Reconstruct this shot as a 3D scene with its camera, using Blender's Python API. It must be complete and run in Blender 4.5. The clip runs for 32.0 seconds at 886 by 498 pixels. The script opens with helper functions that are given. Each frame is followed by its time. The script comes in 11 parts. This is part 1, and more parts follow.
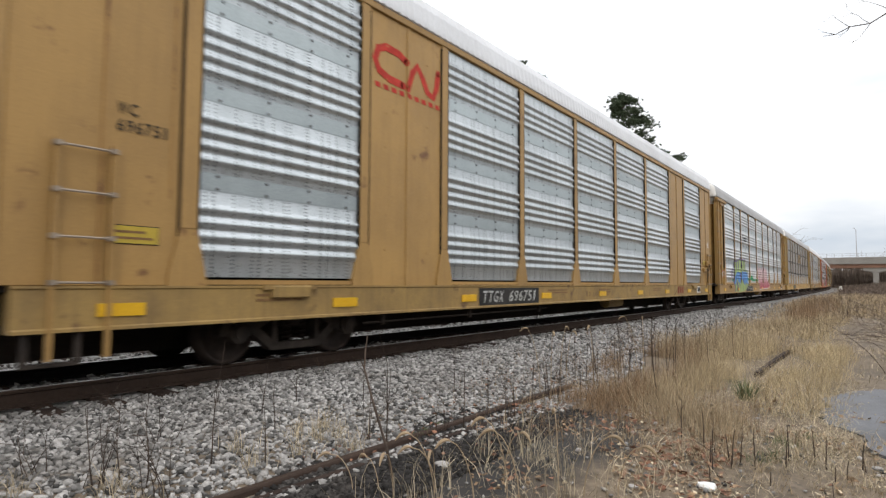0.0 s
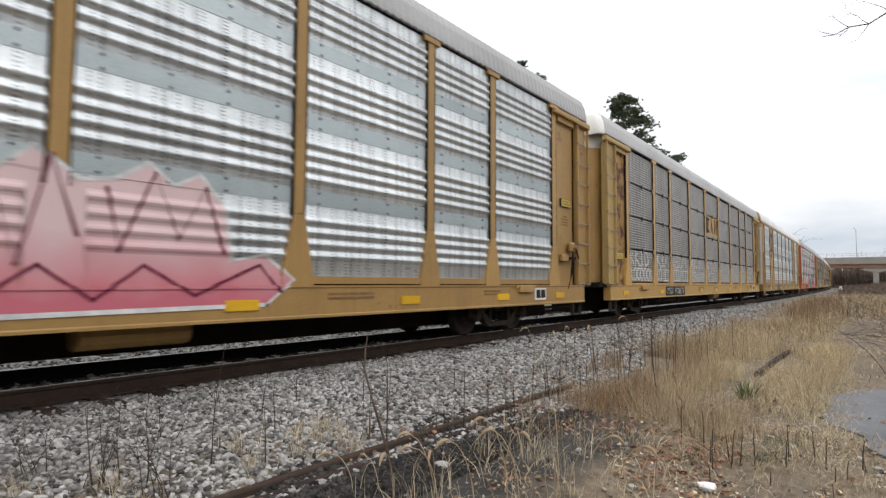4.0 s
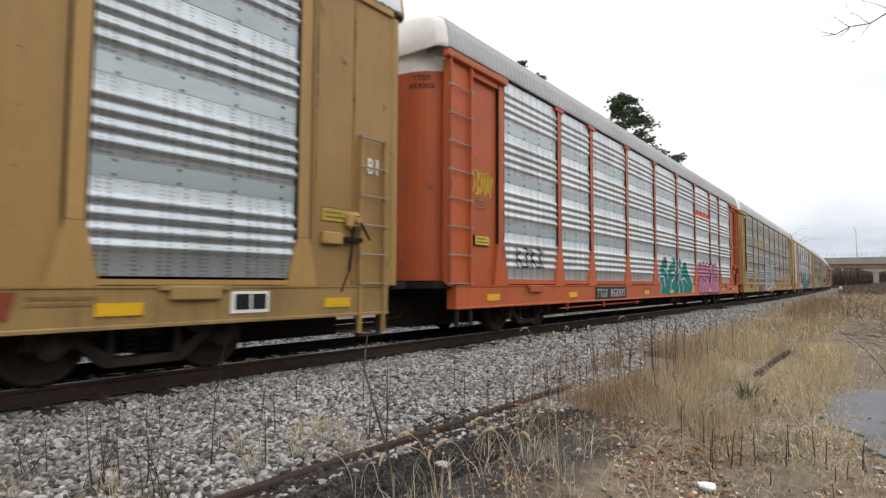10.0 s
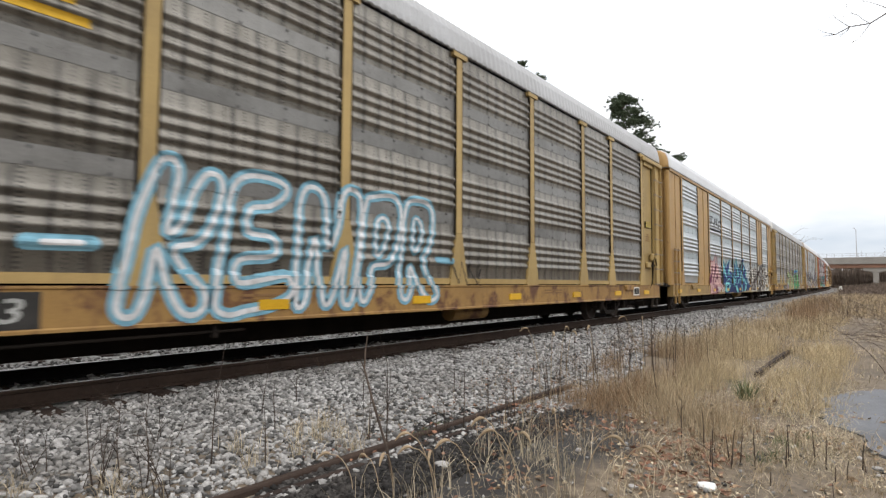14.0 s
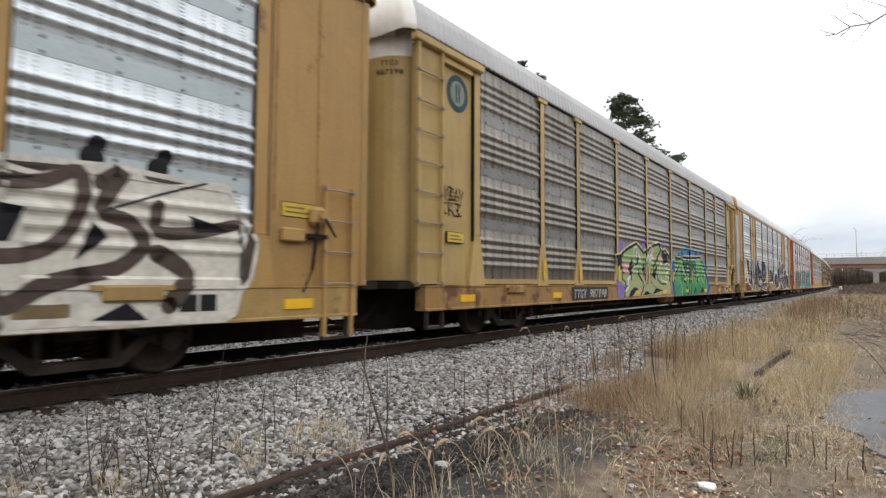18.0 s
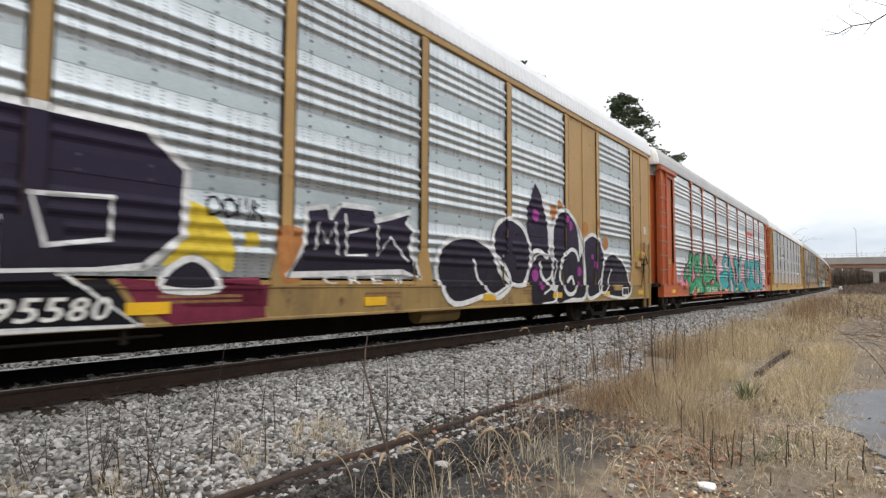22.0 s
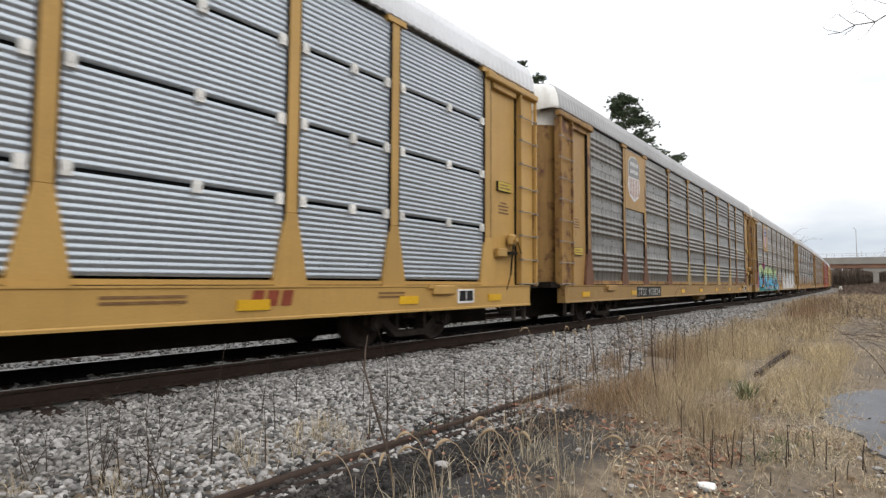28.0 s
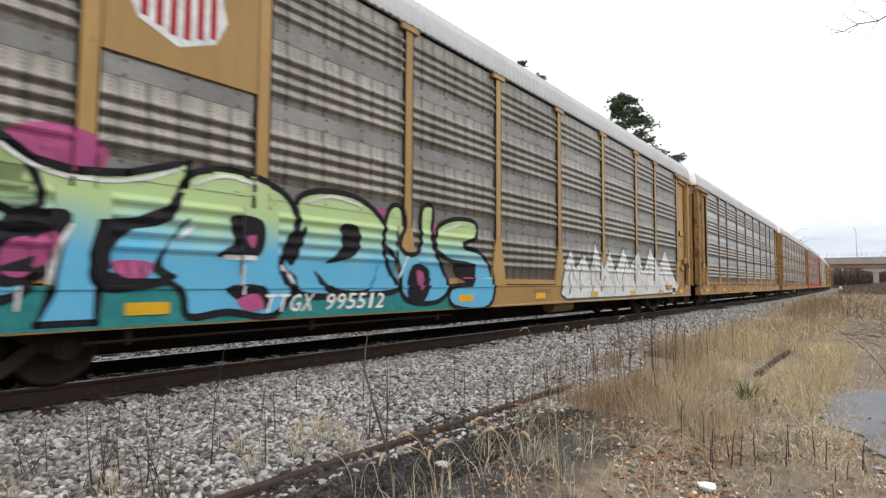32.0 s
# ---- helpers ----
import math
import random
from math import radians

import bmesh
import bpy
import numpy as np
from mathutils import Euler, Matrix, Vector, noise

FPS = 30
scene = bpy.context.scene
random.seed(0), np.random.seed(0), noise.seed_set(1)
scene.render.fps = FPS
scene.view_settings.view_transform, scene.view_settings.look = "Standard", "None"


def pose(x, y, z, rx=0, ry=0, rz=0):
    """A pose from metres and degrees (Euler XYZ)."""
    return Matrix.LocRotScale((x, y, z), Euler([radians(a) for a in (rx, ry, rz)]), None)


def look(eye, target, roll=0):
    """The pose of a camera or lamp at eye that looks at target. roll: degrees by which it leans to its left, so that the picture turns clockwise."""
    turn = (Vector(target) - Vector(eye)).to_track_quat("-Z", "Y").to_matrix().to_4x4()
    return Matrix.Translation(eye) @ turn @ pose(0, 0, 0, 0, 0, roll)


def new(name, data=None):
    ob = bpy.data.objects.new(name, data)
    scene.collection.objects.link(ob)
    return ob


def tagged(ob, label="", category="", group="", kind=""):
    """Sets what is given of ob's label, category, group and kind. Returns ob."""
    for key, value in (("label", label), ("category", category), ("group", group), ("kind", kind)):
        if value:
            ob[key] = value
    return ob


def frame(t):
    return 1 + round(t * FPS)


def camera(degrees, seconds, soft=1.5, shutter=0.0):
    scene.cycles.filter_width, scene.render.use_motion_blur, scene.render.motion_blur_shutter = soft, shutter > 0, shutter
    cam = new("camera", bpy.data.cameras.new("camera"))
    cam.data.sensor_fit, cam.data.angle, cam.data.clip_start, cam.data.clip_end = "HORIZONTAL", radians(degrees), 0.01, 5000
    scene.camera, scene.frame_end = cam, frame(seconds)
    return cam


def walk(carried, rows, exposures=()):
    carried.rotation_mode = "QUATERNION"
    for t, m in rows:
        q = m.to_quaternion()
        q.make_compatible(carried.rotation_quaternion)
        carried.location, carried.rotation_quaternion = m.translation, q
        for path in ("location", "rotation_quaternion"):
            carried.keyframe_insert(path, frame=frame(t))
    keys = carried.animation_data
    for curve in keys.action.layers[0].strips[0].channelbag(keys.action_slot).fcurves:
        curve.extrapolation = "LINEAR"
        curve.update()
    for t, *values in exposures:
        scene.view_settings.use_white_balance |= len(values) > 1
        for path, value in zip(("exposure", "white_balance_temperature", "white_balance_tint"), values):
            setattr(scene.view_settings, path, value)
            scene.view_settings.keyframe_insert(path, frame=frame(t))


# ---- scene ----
# camera: stands still beside the track
FOV, EYE_Z = 76.44, 1.092
YAW, PITCH, ROLL = radians(37.726), radians(3.391), 0.3065
cam = camera(FOV, 32.0, soft=1.35, shutter=0.18)
EYE = Vector((0, 0, EYE_Z))
AIM = EYE + Vector((-math.sin(YAW) * math.cos(PITCH), math.cos(YAW) * math.cos(PITCH), math.sin(PITCH)))
walk(cam, [(0.0, look(EYE, AIM, ROLL)), (32.0, look(EYE, AIM, ROLL))], exposures=[(0.0, 0.1), (1.0, 0.08), (3.0, 0.02), (4.5, 0.12), (6.0, 0.24), (7.2, 0.2), (9.0, 0.12), (12.0, 0.05), (14.0, 0.24), (16.0, 0.2), (17.0, 0.18), (19.0, 0.18), (20.0, 0.28), (21.0, 0.28), (22.0, 0.25), (24.0, 0.10), (25.5, 0.04), (28.0, 0.12), (29.0, 0.12), (30.0, 0.32), (32.0, 0.32)])

# track: curves gently away; s is the distance along it, v the train's speed
TRACK_X, BEND, SPEED = -7.628, 2.47e-4, 10.818
TRACK_GAP = 4.15


def track_x(s, off=0.0):
    return TRACK_X + off - BEND * s * s / 2


# overcast daylight
world = bpy.data.worlds.new("overcast_sky")
scene.world = world
world.use_nodes = True
wn, wl = world.node_tree.nodes, world.node_tree.links
wn.clear()
w_out = wn.new("ShaderNodeOutputWorld")
w_bg = wn.new("ShaderNodeBackground")
w_sky = wn.new("ShaderNodeTexSky")
w_sky.sky_type, w_sky.sun_disc = "NISHITA", False
w_sky.sun_elevation, w_sky.sun_rotation = radians(38), radians(120)
w_sky.dust_density, w_sky.air_density = 3.0, 1.0
w_tc = wn.new("ShaderNodeTexCoord")
w_map = wn.new("ShaderNodeMapping")
w_map.inputs["Scale"].default_value = (1.2, 1.2, 4.5)
w_noise = wn.new("ShaderNodeTexNoise")
w_noise.inputs["Scale"].default_value, w_noise.inputs["Detail"].default_value = 2.2, 5.0
w_ramp = wn.new("ShaderNodeValToRGB")
w_ramp.color_ramp.elements[0].position, w_ramp.color_ramp.elements[0].color = 0.36, (7.4, 8.2, 9.2, 1)
w_ramp.color_ramp.elements[1].position, w_ramp.color_ramp.elements[1].color = 0.60, (11.8, 11.9, 12.1, 1)
w_mix = wn.new("ShaderNodeMix")
w_mix.data_type = "RGBA"
w_mix.inputs[0].default_value = 0.92
wl.new(w_tc.outputs["Generated"], w_map.inputs["Vector"])
wl.new(w_map.outputs["Vector"], w_noise.inputs["Vector"])
w_sep, w_add = wn.new("ShaderNodeSeparateXYZ"), wn.new("ShaderNodeMath")
w_add.operation, w_add.inputs[1].default_value = "MULTIPLY_ADD", 0.55
wl.new(w_tc.outputs["Generated"], w_sep.inputs[0])
wl.new(w_sep.outputs["Z"], w_add.inputs[0])
wl.new(w_noise.outputs["Fac"], w_add.inputs[2])
wl.new(w_add.outputs[0], w_ramp.inputs["Fac"])
wl.new(w_sky.outputs["Color"], w_mix.inputs[6])
wl.new(w_ramp.outputs["Color"], w_mix.inputs[7])
w_up = wn.new("ShaderNodeMapRange")
w_up.inputs["From Min"].default_value, w_up.inputs["From Max"].default_value = 0.0, 1.0
w_up.inputs["To Min"].default_value, w_up.inputs["To Max"].default_value = 0.080, 0.168
wl.new(w_sep.outputs["Z"], w_up.inputs["Value"])
wl.new(w_up.outputs["Result"], w_bg.inputs["Strength"])
wl.new(w_mix.outputs[2], w_bg.inputs["Color"])
wl.new(w_bg.outputs["Background"], w_out.inputs["Surface"])

sun = new("sun", bpy.data.lights.new("sun", "SUN"))
sun.data.energy, sun.data.angle, sun.data.color = 0.5, radians(40), (1.0, 0.96, 0.9)
sun.matrix_world = look((6, -3, 14), (-8, 6, 0))

# ---------------------------------------------------------------- materials
MATS = {}


def surface(name, base, dirt, rough=0.6, metal=0.0, big=0.7, fine=42.0, amount=0.5, streak=0.0, bump=0.15, bump_scale=60.0,
            fine_mix=0.14, per_island=False, spread=0.12, rust=None, rust_amount=0.0, spec=0.3):
    """A painted, dirty or earthy surface: base colour varied by large stains, fine grain and run-down streaks."""
    if name in MATS:
        return MATS[name]
    m = bpy.data.materials.new(name)
    m.use_nodes = True
    n, l = m.node_tree.nodes, m.node_tree.links
    bsdf = n["Principled BSDF"]
    tc, info = n.new("ShaderNodeTexCoord"), n.new("ShaderNodeObjectInfo")
    geo = n.new("ShaderNodeNewGeometry")
    add = n.new("ShaderNodeVectorMath")
    add.operation = "ADD"
    mul = n.new("ShaderNodeMath")
    mul.operation, mul.inputs[1].default_value = "MULTIPLY", 37.0
    l.new(info.outputs["Random"], mul.inputs[0])
    l.new(tc.outputs["Object"], add.inputs[0])
    l.new(mul.outputs[0], add.inputs[1])

    def noise_at(scale, detail, stretch=(1, 1, 1)):
        mp, nz = n.new("ShaderNodeMapping"), n.new("ShaderNodeTexNoise")
        mp.inputs["Scale"].default_value = stretch
        nz.inputs["Scale"].default_value, nz.inputs["Detail"].default_value, nz.inputs["Roughness"].default_value = scale, detail, 0.65
        l.new(add.outputs[0], mp.inputs["Vector"])
        l.new(mp.outputs[0], nz.inputs["Vector"])
        return nz.outputs["Fac"]

    def ramped(src, lo, hi, a=0.0, b=1.0):
        r = n.new("ShaderNodeMapRange")
        r.inputs["From Min"].default_value, r.inputs["From Max"].default_value = lo, hi
        r.inputs["To Min"].default_value, r.inputs["To Max"].default_value = a, b
        l.new(src, r.inputs["Value"])
        return r.outputs["Result"]

    def blend(fac, a, b, mode="MIX"):
        x = n.new("ShaderNodeMix")
        x.data_type, x.blend_type = "RGBA", mode
        if isinstance(fac, float):
            x.inputs[0].default_value = fac
        else:
            l.new(fac, x.inputs[0])
        for slot, v in ((6, a), (7, b)):
            if isinstance(v, tuple):
                x.inputs[slot].default_value = (*v, 1)
            else:
                l.new(v, x.inputs[slot])
        return x.outputs[2]

    col = blend(ramped(noise_at(big, 6), 0.42, 0.72, 0.0, amount), base, dirt)
    if fine_mix:
        grain = ramped(noise_at(fine, 4), 0.3, 0.7, 1 - fine_mix, 1 + fine_mix * 0.6)
        g = n.new("ShaderNodeCombineColor")
        for k in range(3):
            l.new(grain, g.inputs[k])
        col = blend(1.0, col, g.outputs[0], "MULTIPLY")
    if streak:
        col = blend(ramped(noise_at(5.0, 4, (1.5, 2.5, 0.14)), 0.5, 0.75, 0.0, streak), col, dirt)
    if rust:
        col = blend(ramped(noise_at(2.2, 8), 0.62 - rust_amount, 0.70 - rust_amount * 0.8), col, rust)
    src = geo.outputs["Random Per Island"] if per_island else info.outputs["Random"]
    v = ramped(src, 0, 1, 1 - spread, 1 + spread)
    hv = n.new("ShaderNodeHueSaturation")
    l.new(v, hv.inputs["Value"])
    l.new(col, hv.inputs["Color"])
    l.new(hv.outputs[0], bsdf.inputs["Base Color"])
    l.new(ramped(noise_at(fine * 0.6, 3), 0.3, 0.7, max(0.05, rough - 0.12), min(1.0, rough + 0.12)), bsdf.inputs["Roughness"])
    bsdf.inputs["Metallic"].default_value = metal
    bsdf.inputs["Specular IOR Level"].default_value = spec
    if bump:
        bp = n.new("ShaderNodeBump")
        bp.inputs["Strength"].default_value, bp.inputs["Distance"].default_value = bump, 0.01
        l.new(noise_at(bump_scale, 4), bp.inputs["Height"])
        l.new(bp.outputs[0], bsdf.inputs["Normal"])
    MATS[name] = m
    return m


def paint(name, rgb, rgb_low=None, z0=0.0, z1=1.0):
    """Sprayed paint: one colour, or a fade from rgb_low at height z0 to rgb at z1."""
    if name in MATS:
        return MATS[name]
    m = surface(name, rgb, tuple(c * 0.6 for c in rgb), rough=0.7, big=2.0, fine=9, amount=0.45, fine_mix=0.25, bump=0.05, spread=0.05, spec=0.15)
    if rgb_low:
        n, l = m.node_tree.nodes, m.node_tree.links
        tc, sep, mr = n.new("ShaderNodeTexCoord"), n.new("ShaderNodeSeparateXYZ"), n.new("ShaderNodeMapRange")
        nz, ad = n.new("ShaderNodeTexNoise"), n.new("ShaderNodeMath")
        nz.inputs["Scale"].default_value = 1.6
        ad.operation = "MULTIPLY_ADD"
        ad.inputs[1].default_value = 0.5
        mix = n.new("ShaderNodeMix")
        mix.data_type = "RGBA"
        mr.inputs["From Min"].default_value, mr.inputs["From Max"].default_value = z0 + 0.25, z1 + 0.25
        l.new(tc.outputs["Object"], sep.inputs[0])
        l.new(tc.outputs["Object"], nz.inputs["Vector"])
        l.new(nz.outputs["Fac"], ad.inputs[0])
        l.new(sep.outputs["Z"], ad.inputs[2])
        l.new(ad.outputs[0], mr.inputs["Value"])
        l.new(mr.outputs[0], mix.inputs[0])
        mix.inputs[6].default_value, mix.inputs[7].default_value = (*rgb_low, 1), (*rgb, 1)
        bsdf = n["Principled BSDF"]
        l.new(mix.outputs[2], bsdf.inputs["Base Color"])
    return m


M_YELLOW = surface("tan_yellow_paint", (0.365, 0.222, 0.077), (0.23, 0.14, 0.055), 0.5, streak=0.45, amount=0.6, rust=(0.15, 0.075, 0.035), rust_amount=-0.01)
M_YELLOW_CLEAN = surface("bright_yellow_paint", (0.46, 0.28, 0.085), (0.30, 0.18, 0.055), 0.45, streak=0.3, amount=0.5)
M_YELLOW_PALE = surface("faded_yellow_paint", (0.42, 0.295, 0.115), (0.24, 0.165, 0.075), 0.55, streak=0.5, amount=0.65)
M_YELLOW_RUST = surface("rusty_yellow_paint", (0.34, 0.20, 0.065), (0.18, 0.095, 0.04), 0.6, streak=0.6, amount=0.7, rust=(0.12, 0.055, 0.03), rust_amount=0.11)
M_ORANGE = surface("orange_paint", (0.43, 0.095, 0.028), (0.27, 0.06, 0.024), 0.5, streak=0.4, amount=0.55, rust=(0.16, 0.05, 0.025), rust_amount=-0.01)
M_RED = surface("dull_red_paint", (0.36, 0.06, 0.03), (0.2, 0.05, 0.03), 0.55, streak=0.35, amount=0.5)
M_SILVER = surface("galvanised_sheet", (0.52, 0.555, 0.572), (0.29, 0.32, 0.33), 0.36, 0.8, big=0.9, streak=0.3, amount=0.55, fine_mix=0.18, bump=0.05)
M_BRIGHT = surface("new_galvanised_sheet", (0.45, 0.485, 0.52), (0.33, 0.36, 0.395), 0.36, 0.8, big=0.9, streak=0.3, amount=0.5, fine_mix=0.15, bump=0.05)
M_PALE = surface("pale_galvanised_sheet", (0.635, 0.66, 0.67), (0.33, 0.345, 0.352), 0.36, 0.8, big=0.9, streak=0.4, amount=0.55, fine_mix=0.18, bump=0.05)
M_GREY = surface("weathered_grey_sheet", (0.285, 0.277, 0.26), (0.12, 0.113, 0.10), 0.36, 0.85, big=0.9, streak=0.55, amount=0.7, fine_mix=0.22, bump=0.08)
M_GREY_WARM = surface("brown_grey_sheet", (0.25, 0.231, 0.2), (0.115, 0.102, 0.084), 0.36, 0.8, big=0.9, streak=0.55, amount=0.7, fine_mix=0.22, bump=0.08)
M_ROOF = surface("white_roof_sheet", (0.66, 0.67, 0.69), (0.42, 0.42, 0.42), 0.5, 0.15, big=0.5, amount=0.4, fine_mix=0.1, bump=0.05)
M_ROOF_GREY = surface("grey_roof_sheet", (0.41, 0.41, 0.415), (0.26, 0.255, 0.25), 0.55, 0.2, big=0.5, amount=0.5, fine_mix=0.15, bump=0.05)
M_WHITE = surface("white_paint", (0.78, 0.77, 0.74), (0.5, 0.46, 0.4), 0.5, streak=0.4, amount=0.4)
M_BLACK = surface("black_paint", (0.014, 0.014, 0.015), (0.03, 0.028, 0.026), 0.6, amount=0.5, bump=0.03, spec=0.15)
# near-black fill that paints the shade inside gaps and open slots
M_SLOT = surface("dark_gap_shade", (0.006, 0.006, 0.006), (0.012, 0.012, 0.012), 0.9, bump=0.0, spec=0.0)
# grime of the underframe; also the painted shade lines beside the posts
M_UNDER = surface("underframe_grime_and_post_shade", (0.016, 0.013, 0.011), (0.035, 0.026, 0.02), 0.85, big=2.0, amount=0.7, bump=0.3, spec=0.1)
M_TRUCK = surface("dusty_cast_steel", (0.032, 0.027, 0.024), (0.07, 0.056, 0.046), 0.8, big=3.0, amount=0.8, bump=0.3, spec=0.1)
M_WHEEL = surface("worn_wheel_steel", (0.035, 0.028, 0.025), (0.07, 0.05, 0.04), 0.65, 0.3, big=4.0, amount=0.7, bump=0.2, spec=0.15)
M_TREAD = surface("polished_steel", (0.30, 0.28, 0.26), (0.18, 0.16, 0.14), 0.35, 0.9, big=4.0, bump=0.02)
M_REFLECT = surface("yellow_reflector", (0.66, 0.38, 0.02), (0.45, 0.25, 0.02), 0.35, big=3, amount=0.4, bump=0.03)
M_BOLT = surface("dark_rivet", (0.07, 0.07, 0.07), (0.12, 0.1, 0.09), 0.6, bump=0.0)
M_RAIL = surface("rusty_rail", (0.040, 0.027, 0.021), (0.07, 0.046, 0.034), 0.8, 0.0, big=1.5, fine=25, amount=0.6, bump=0.3, spec=0.15)
M_RAIL_FAR = surface("dark_rail", (0.010, 0.009, 0.010), (0.025, 0.02, 0.018), 0.7, 0.0, big=1.5, fine=25, amount=0.5, bump=0.2, spec=0.1)
M_TIE = surface("creosoted_wood", (0.035, 0.025, 0.021), (0.07, 0.05, 0.04), 0.9, big=3.0, fine=30, amount=0.7, bump=0.5, spread=0.25, spec=0.1)
M_STONE = surface("limestone_ballast", (0.275, 0.266, 0.255), (0.15, 0.138, 0.125), 0.85, big=1.2, fine=30, amount=0.7, per_island=True, spread=0.82, fine_mix=0.35, bump=0.3, spec=0.15)
M_STONE_DARK = surface("dark_cinder", (0.032, 0.030, 0.029), (0.07, 0.062, 0.056), 0.95, big=2.0, fine=30, amount=0.6, per_island=True, spread=0.6, bump=0.3, spec=0.1)
M_GRASS = surface("dry_grass", (0.42, 0.33, 0.215), (0.20, 0.155, 0.10), 0.85, big=0.8, fine=8, amount=0.6, per_island=True, spread=0.5, bump=0.0, spec=0.1)
M_GRASS_BROWN = surface("brown_grass", (0.30, 0.205, 0.125), (0.15, 0.10, 0.065), 0.85, big=0.8, fine=8, amount=0.6, per_island=True, spread=0.5, bump=0.0, spec=0.1)
M_GRASS_GOLD = surface("golden_grass", (0.53, 0.425, 0.265), (0.29, 0.225, 0.133), 0.85, big=0.8, fine=8, amount=0.6, per_island=True, spread=0.4, bump=0.0, spec=0.1)
M_GRASS_PALE = surface("bleached_grass", (0.48, 0.405, 0.287), (0.245, 0.195, 0.132), 0.85, big=0.8, fine=8, amount=0.6, per_island=True, spread=0.5, bump=0.0, spec=0.1)
M_STEM = surface("dead_weed_stem", (0.055, 0.042, 0.035), (0.11, 0.08, 0.06), 0.9, big=3, fine=20, amount=0.7, bump=0.2, per_island=True, spread=0.3, spec=0.1)
M_REED = surface("pale_weed_stem", (0.36, 0.27, 0.17), (0.22, 0.16, 0.10), 0.8, big=3, fine=20, amount=0.6, bump=0.1)
M_LEAF = surface("fallen_leaf", (0.21, 0.10, 0.062), (0.22, 0.145, 0.10), 0.8, big=4, fine=20, amount=0.9, per_island=True, spread=0.5, bump=0.1, spec=0.2)
M_GREEN = surface("green_shrub_leaf", (0.12, 0.14, 0.065), (0.19, 0.18, 0.10), 0.7, big=4, amount=0.6, per_island=True, spread=0.35, bump=0.0)
M_PINE = surface("pine_needles", (0.075, 0.10, 0.06), (0.11, 0.12, 0.08), 0.8, big=1, amount=0.6, per_island=True, spread=0.4, bump=0.0, spec=0.1)
M_BARK = surface("grey_bark", (0.10, 0.08, 0.065), (0.15, 0.12, 0.10), 0.9, big=3, fine=20, amount=0.7, bump=0.5)
M_CONCRETE = surface("bridge_concrete", (0.30, 0.28, 0.25), (0.20, 0.18, 0.16), 0.85, big=0.3, fine=4, amount=0.6, streak=0.3, bump=0.1)
M_GIRDER = surface("brown_steel_girder", (0.24, 0.13, 0.085), (0.15, 0.08, 0.055), 0.7, big=0.4, fine=4, amount=0.5, bump=0.1)
M_GALV = surface("galvanised_rail", (0.45, 0.45, 0.46), (0.35, 0.35, 0.35), 0.5, 0.4, bump=0.0)
M_ASPHALT = surface("old_asphalt", (0.155, 0.158, 0.168), (0.09, 0.09, 0.092), 0.85, big=1.6, fine=40, amount=0.7, bump=0.4, bump_scale=120, spec=0.15)
M_BRUSH = surface("winter_brush", (0.13, 0.10, 0.08), (0.20, 0.155, 0.125), 0.9, big=0.4, fine=5, amount=0.7, per_island=True, spread=0.4, bump=0.0, spec=0.1)
M_PLASTIC = surface("white_plastic", (0.75, 0.75, 0.74), (0.55, 0.55, 0.52), 0.4, big=6, amount=0.4, bump=0.05)
M_BAND = surface("dull_zinc_strip", (0.40, 0.445, 0.455), (0.30, 0.34, 0.35), 0.40, 0.75, big=1.2, amount=0.6, streak=0.2, fine_mix=0.15, bump=0.05)
M_BAND_GREY = surface("dull_grey_strip", (0.22, 0.212, 0.198), (0.10, 0.094, 0.085), 0.38, 0.75, big=1.2, amount=0.7, streak=0.3, fine_mix=0.2, bump=0.05)
M_RUSTED = surface("rusted_steel", (0.17, 0.085, 0.05), (0.09, 0.045, 0.03), 0.8, big=2, amount=0.8, bump=0.3)
M_END_RUST = surface("flaking_yellow_paint", (0.40, 0.24, 0.07), (0.22, 0.12, 0.045), 0.65, streak=0.5, amount=0.6, big=1.3, rust=(0.075, 0.026, 0.018), rust_amount=0.15)
M_DOOR_EDGE = surface("zinc_door_edge", (0.42, 0.45, 0.48), (0.28, 0.29, 0.30), 0.5, 0.3, big=1.5, streak=0.4, amount=0.6, bump=0.05)
M_DOOR = surface("pale_door_paint", (0.72, 0.69, 0.60), (0.34, 0.30, 0.24), 0.6, streak=0.5, amount=0.6, bump=0.1)
M_GREY_DIRTY = surface("grimy_grey_sheet", (0.235, 0.226, 0.207), (0.10, 0.093, 0.081), 0.40, 0.8, big=0.9, streak=0.6, amount=0.75, fine_mix=0.25, bump=0.08)
M_SIGN = surface("yellow_sign", (0.50, 0.37, 0.05), (0.32, 0.22, 0.04), 0.5, big=4, amount=0.5, bump=0.02)
M_RUNG = surface("bare_rung_steel", (0.29, 0.24, 0.19), (0.18, 0.13, 0.09), 0.5, 0.3, big=5, amount=0.6, bump=0.0)
M_SILL = surface("grimy_yellow_sill", (0.33, 0.215, 0.075), (0.16, 0.105, 0.05), 0.6, big=1.4, streak=0.6, amount=0.75, rust=(0.12, 0.065, 0.035), rust_amount=0.03)
M_STENCIL = surface("faded_stencil", (0.16, 0.085, 0.035), (0.26, 0.15, 0.06), 0.6, big=9, amount=0.9, bump=0.0)


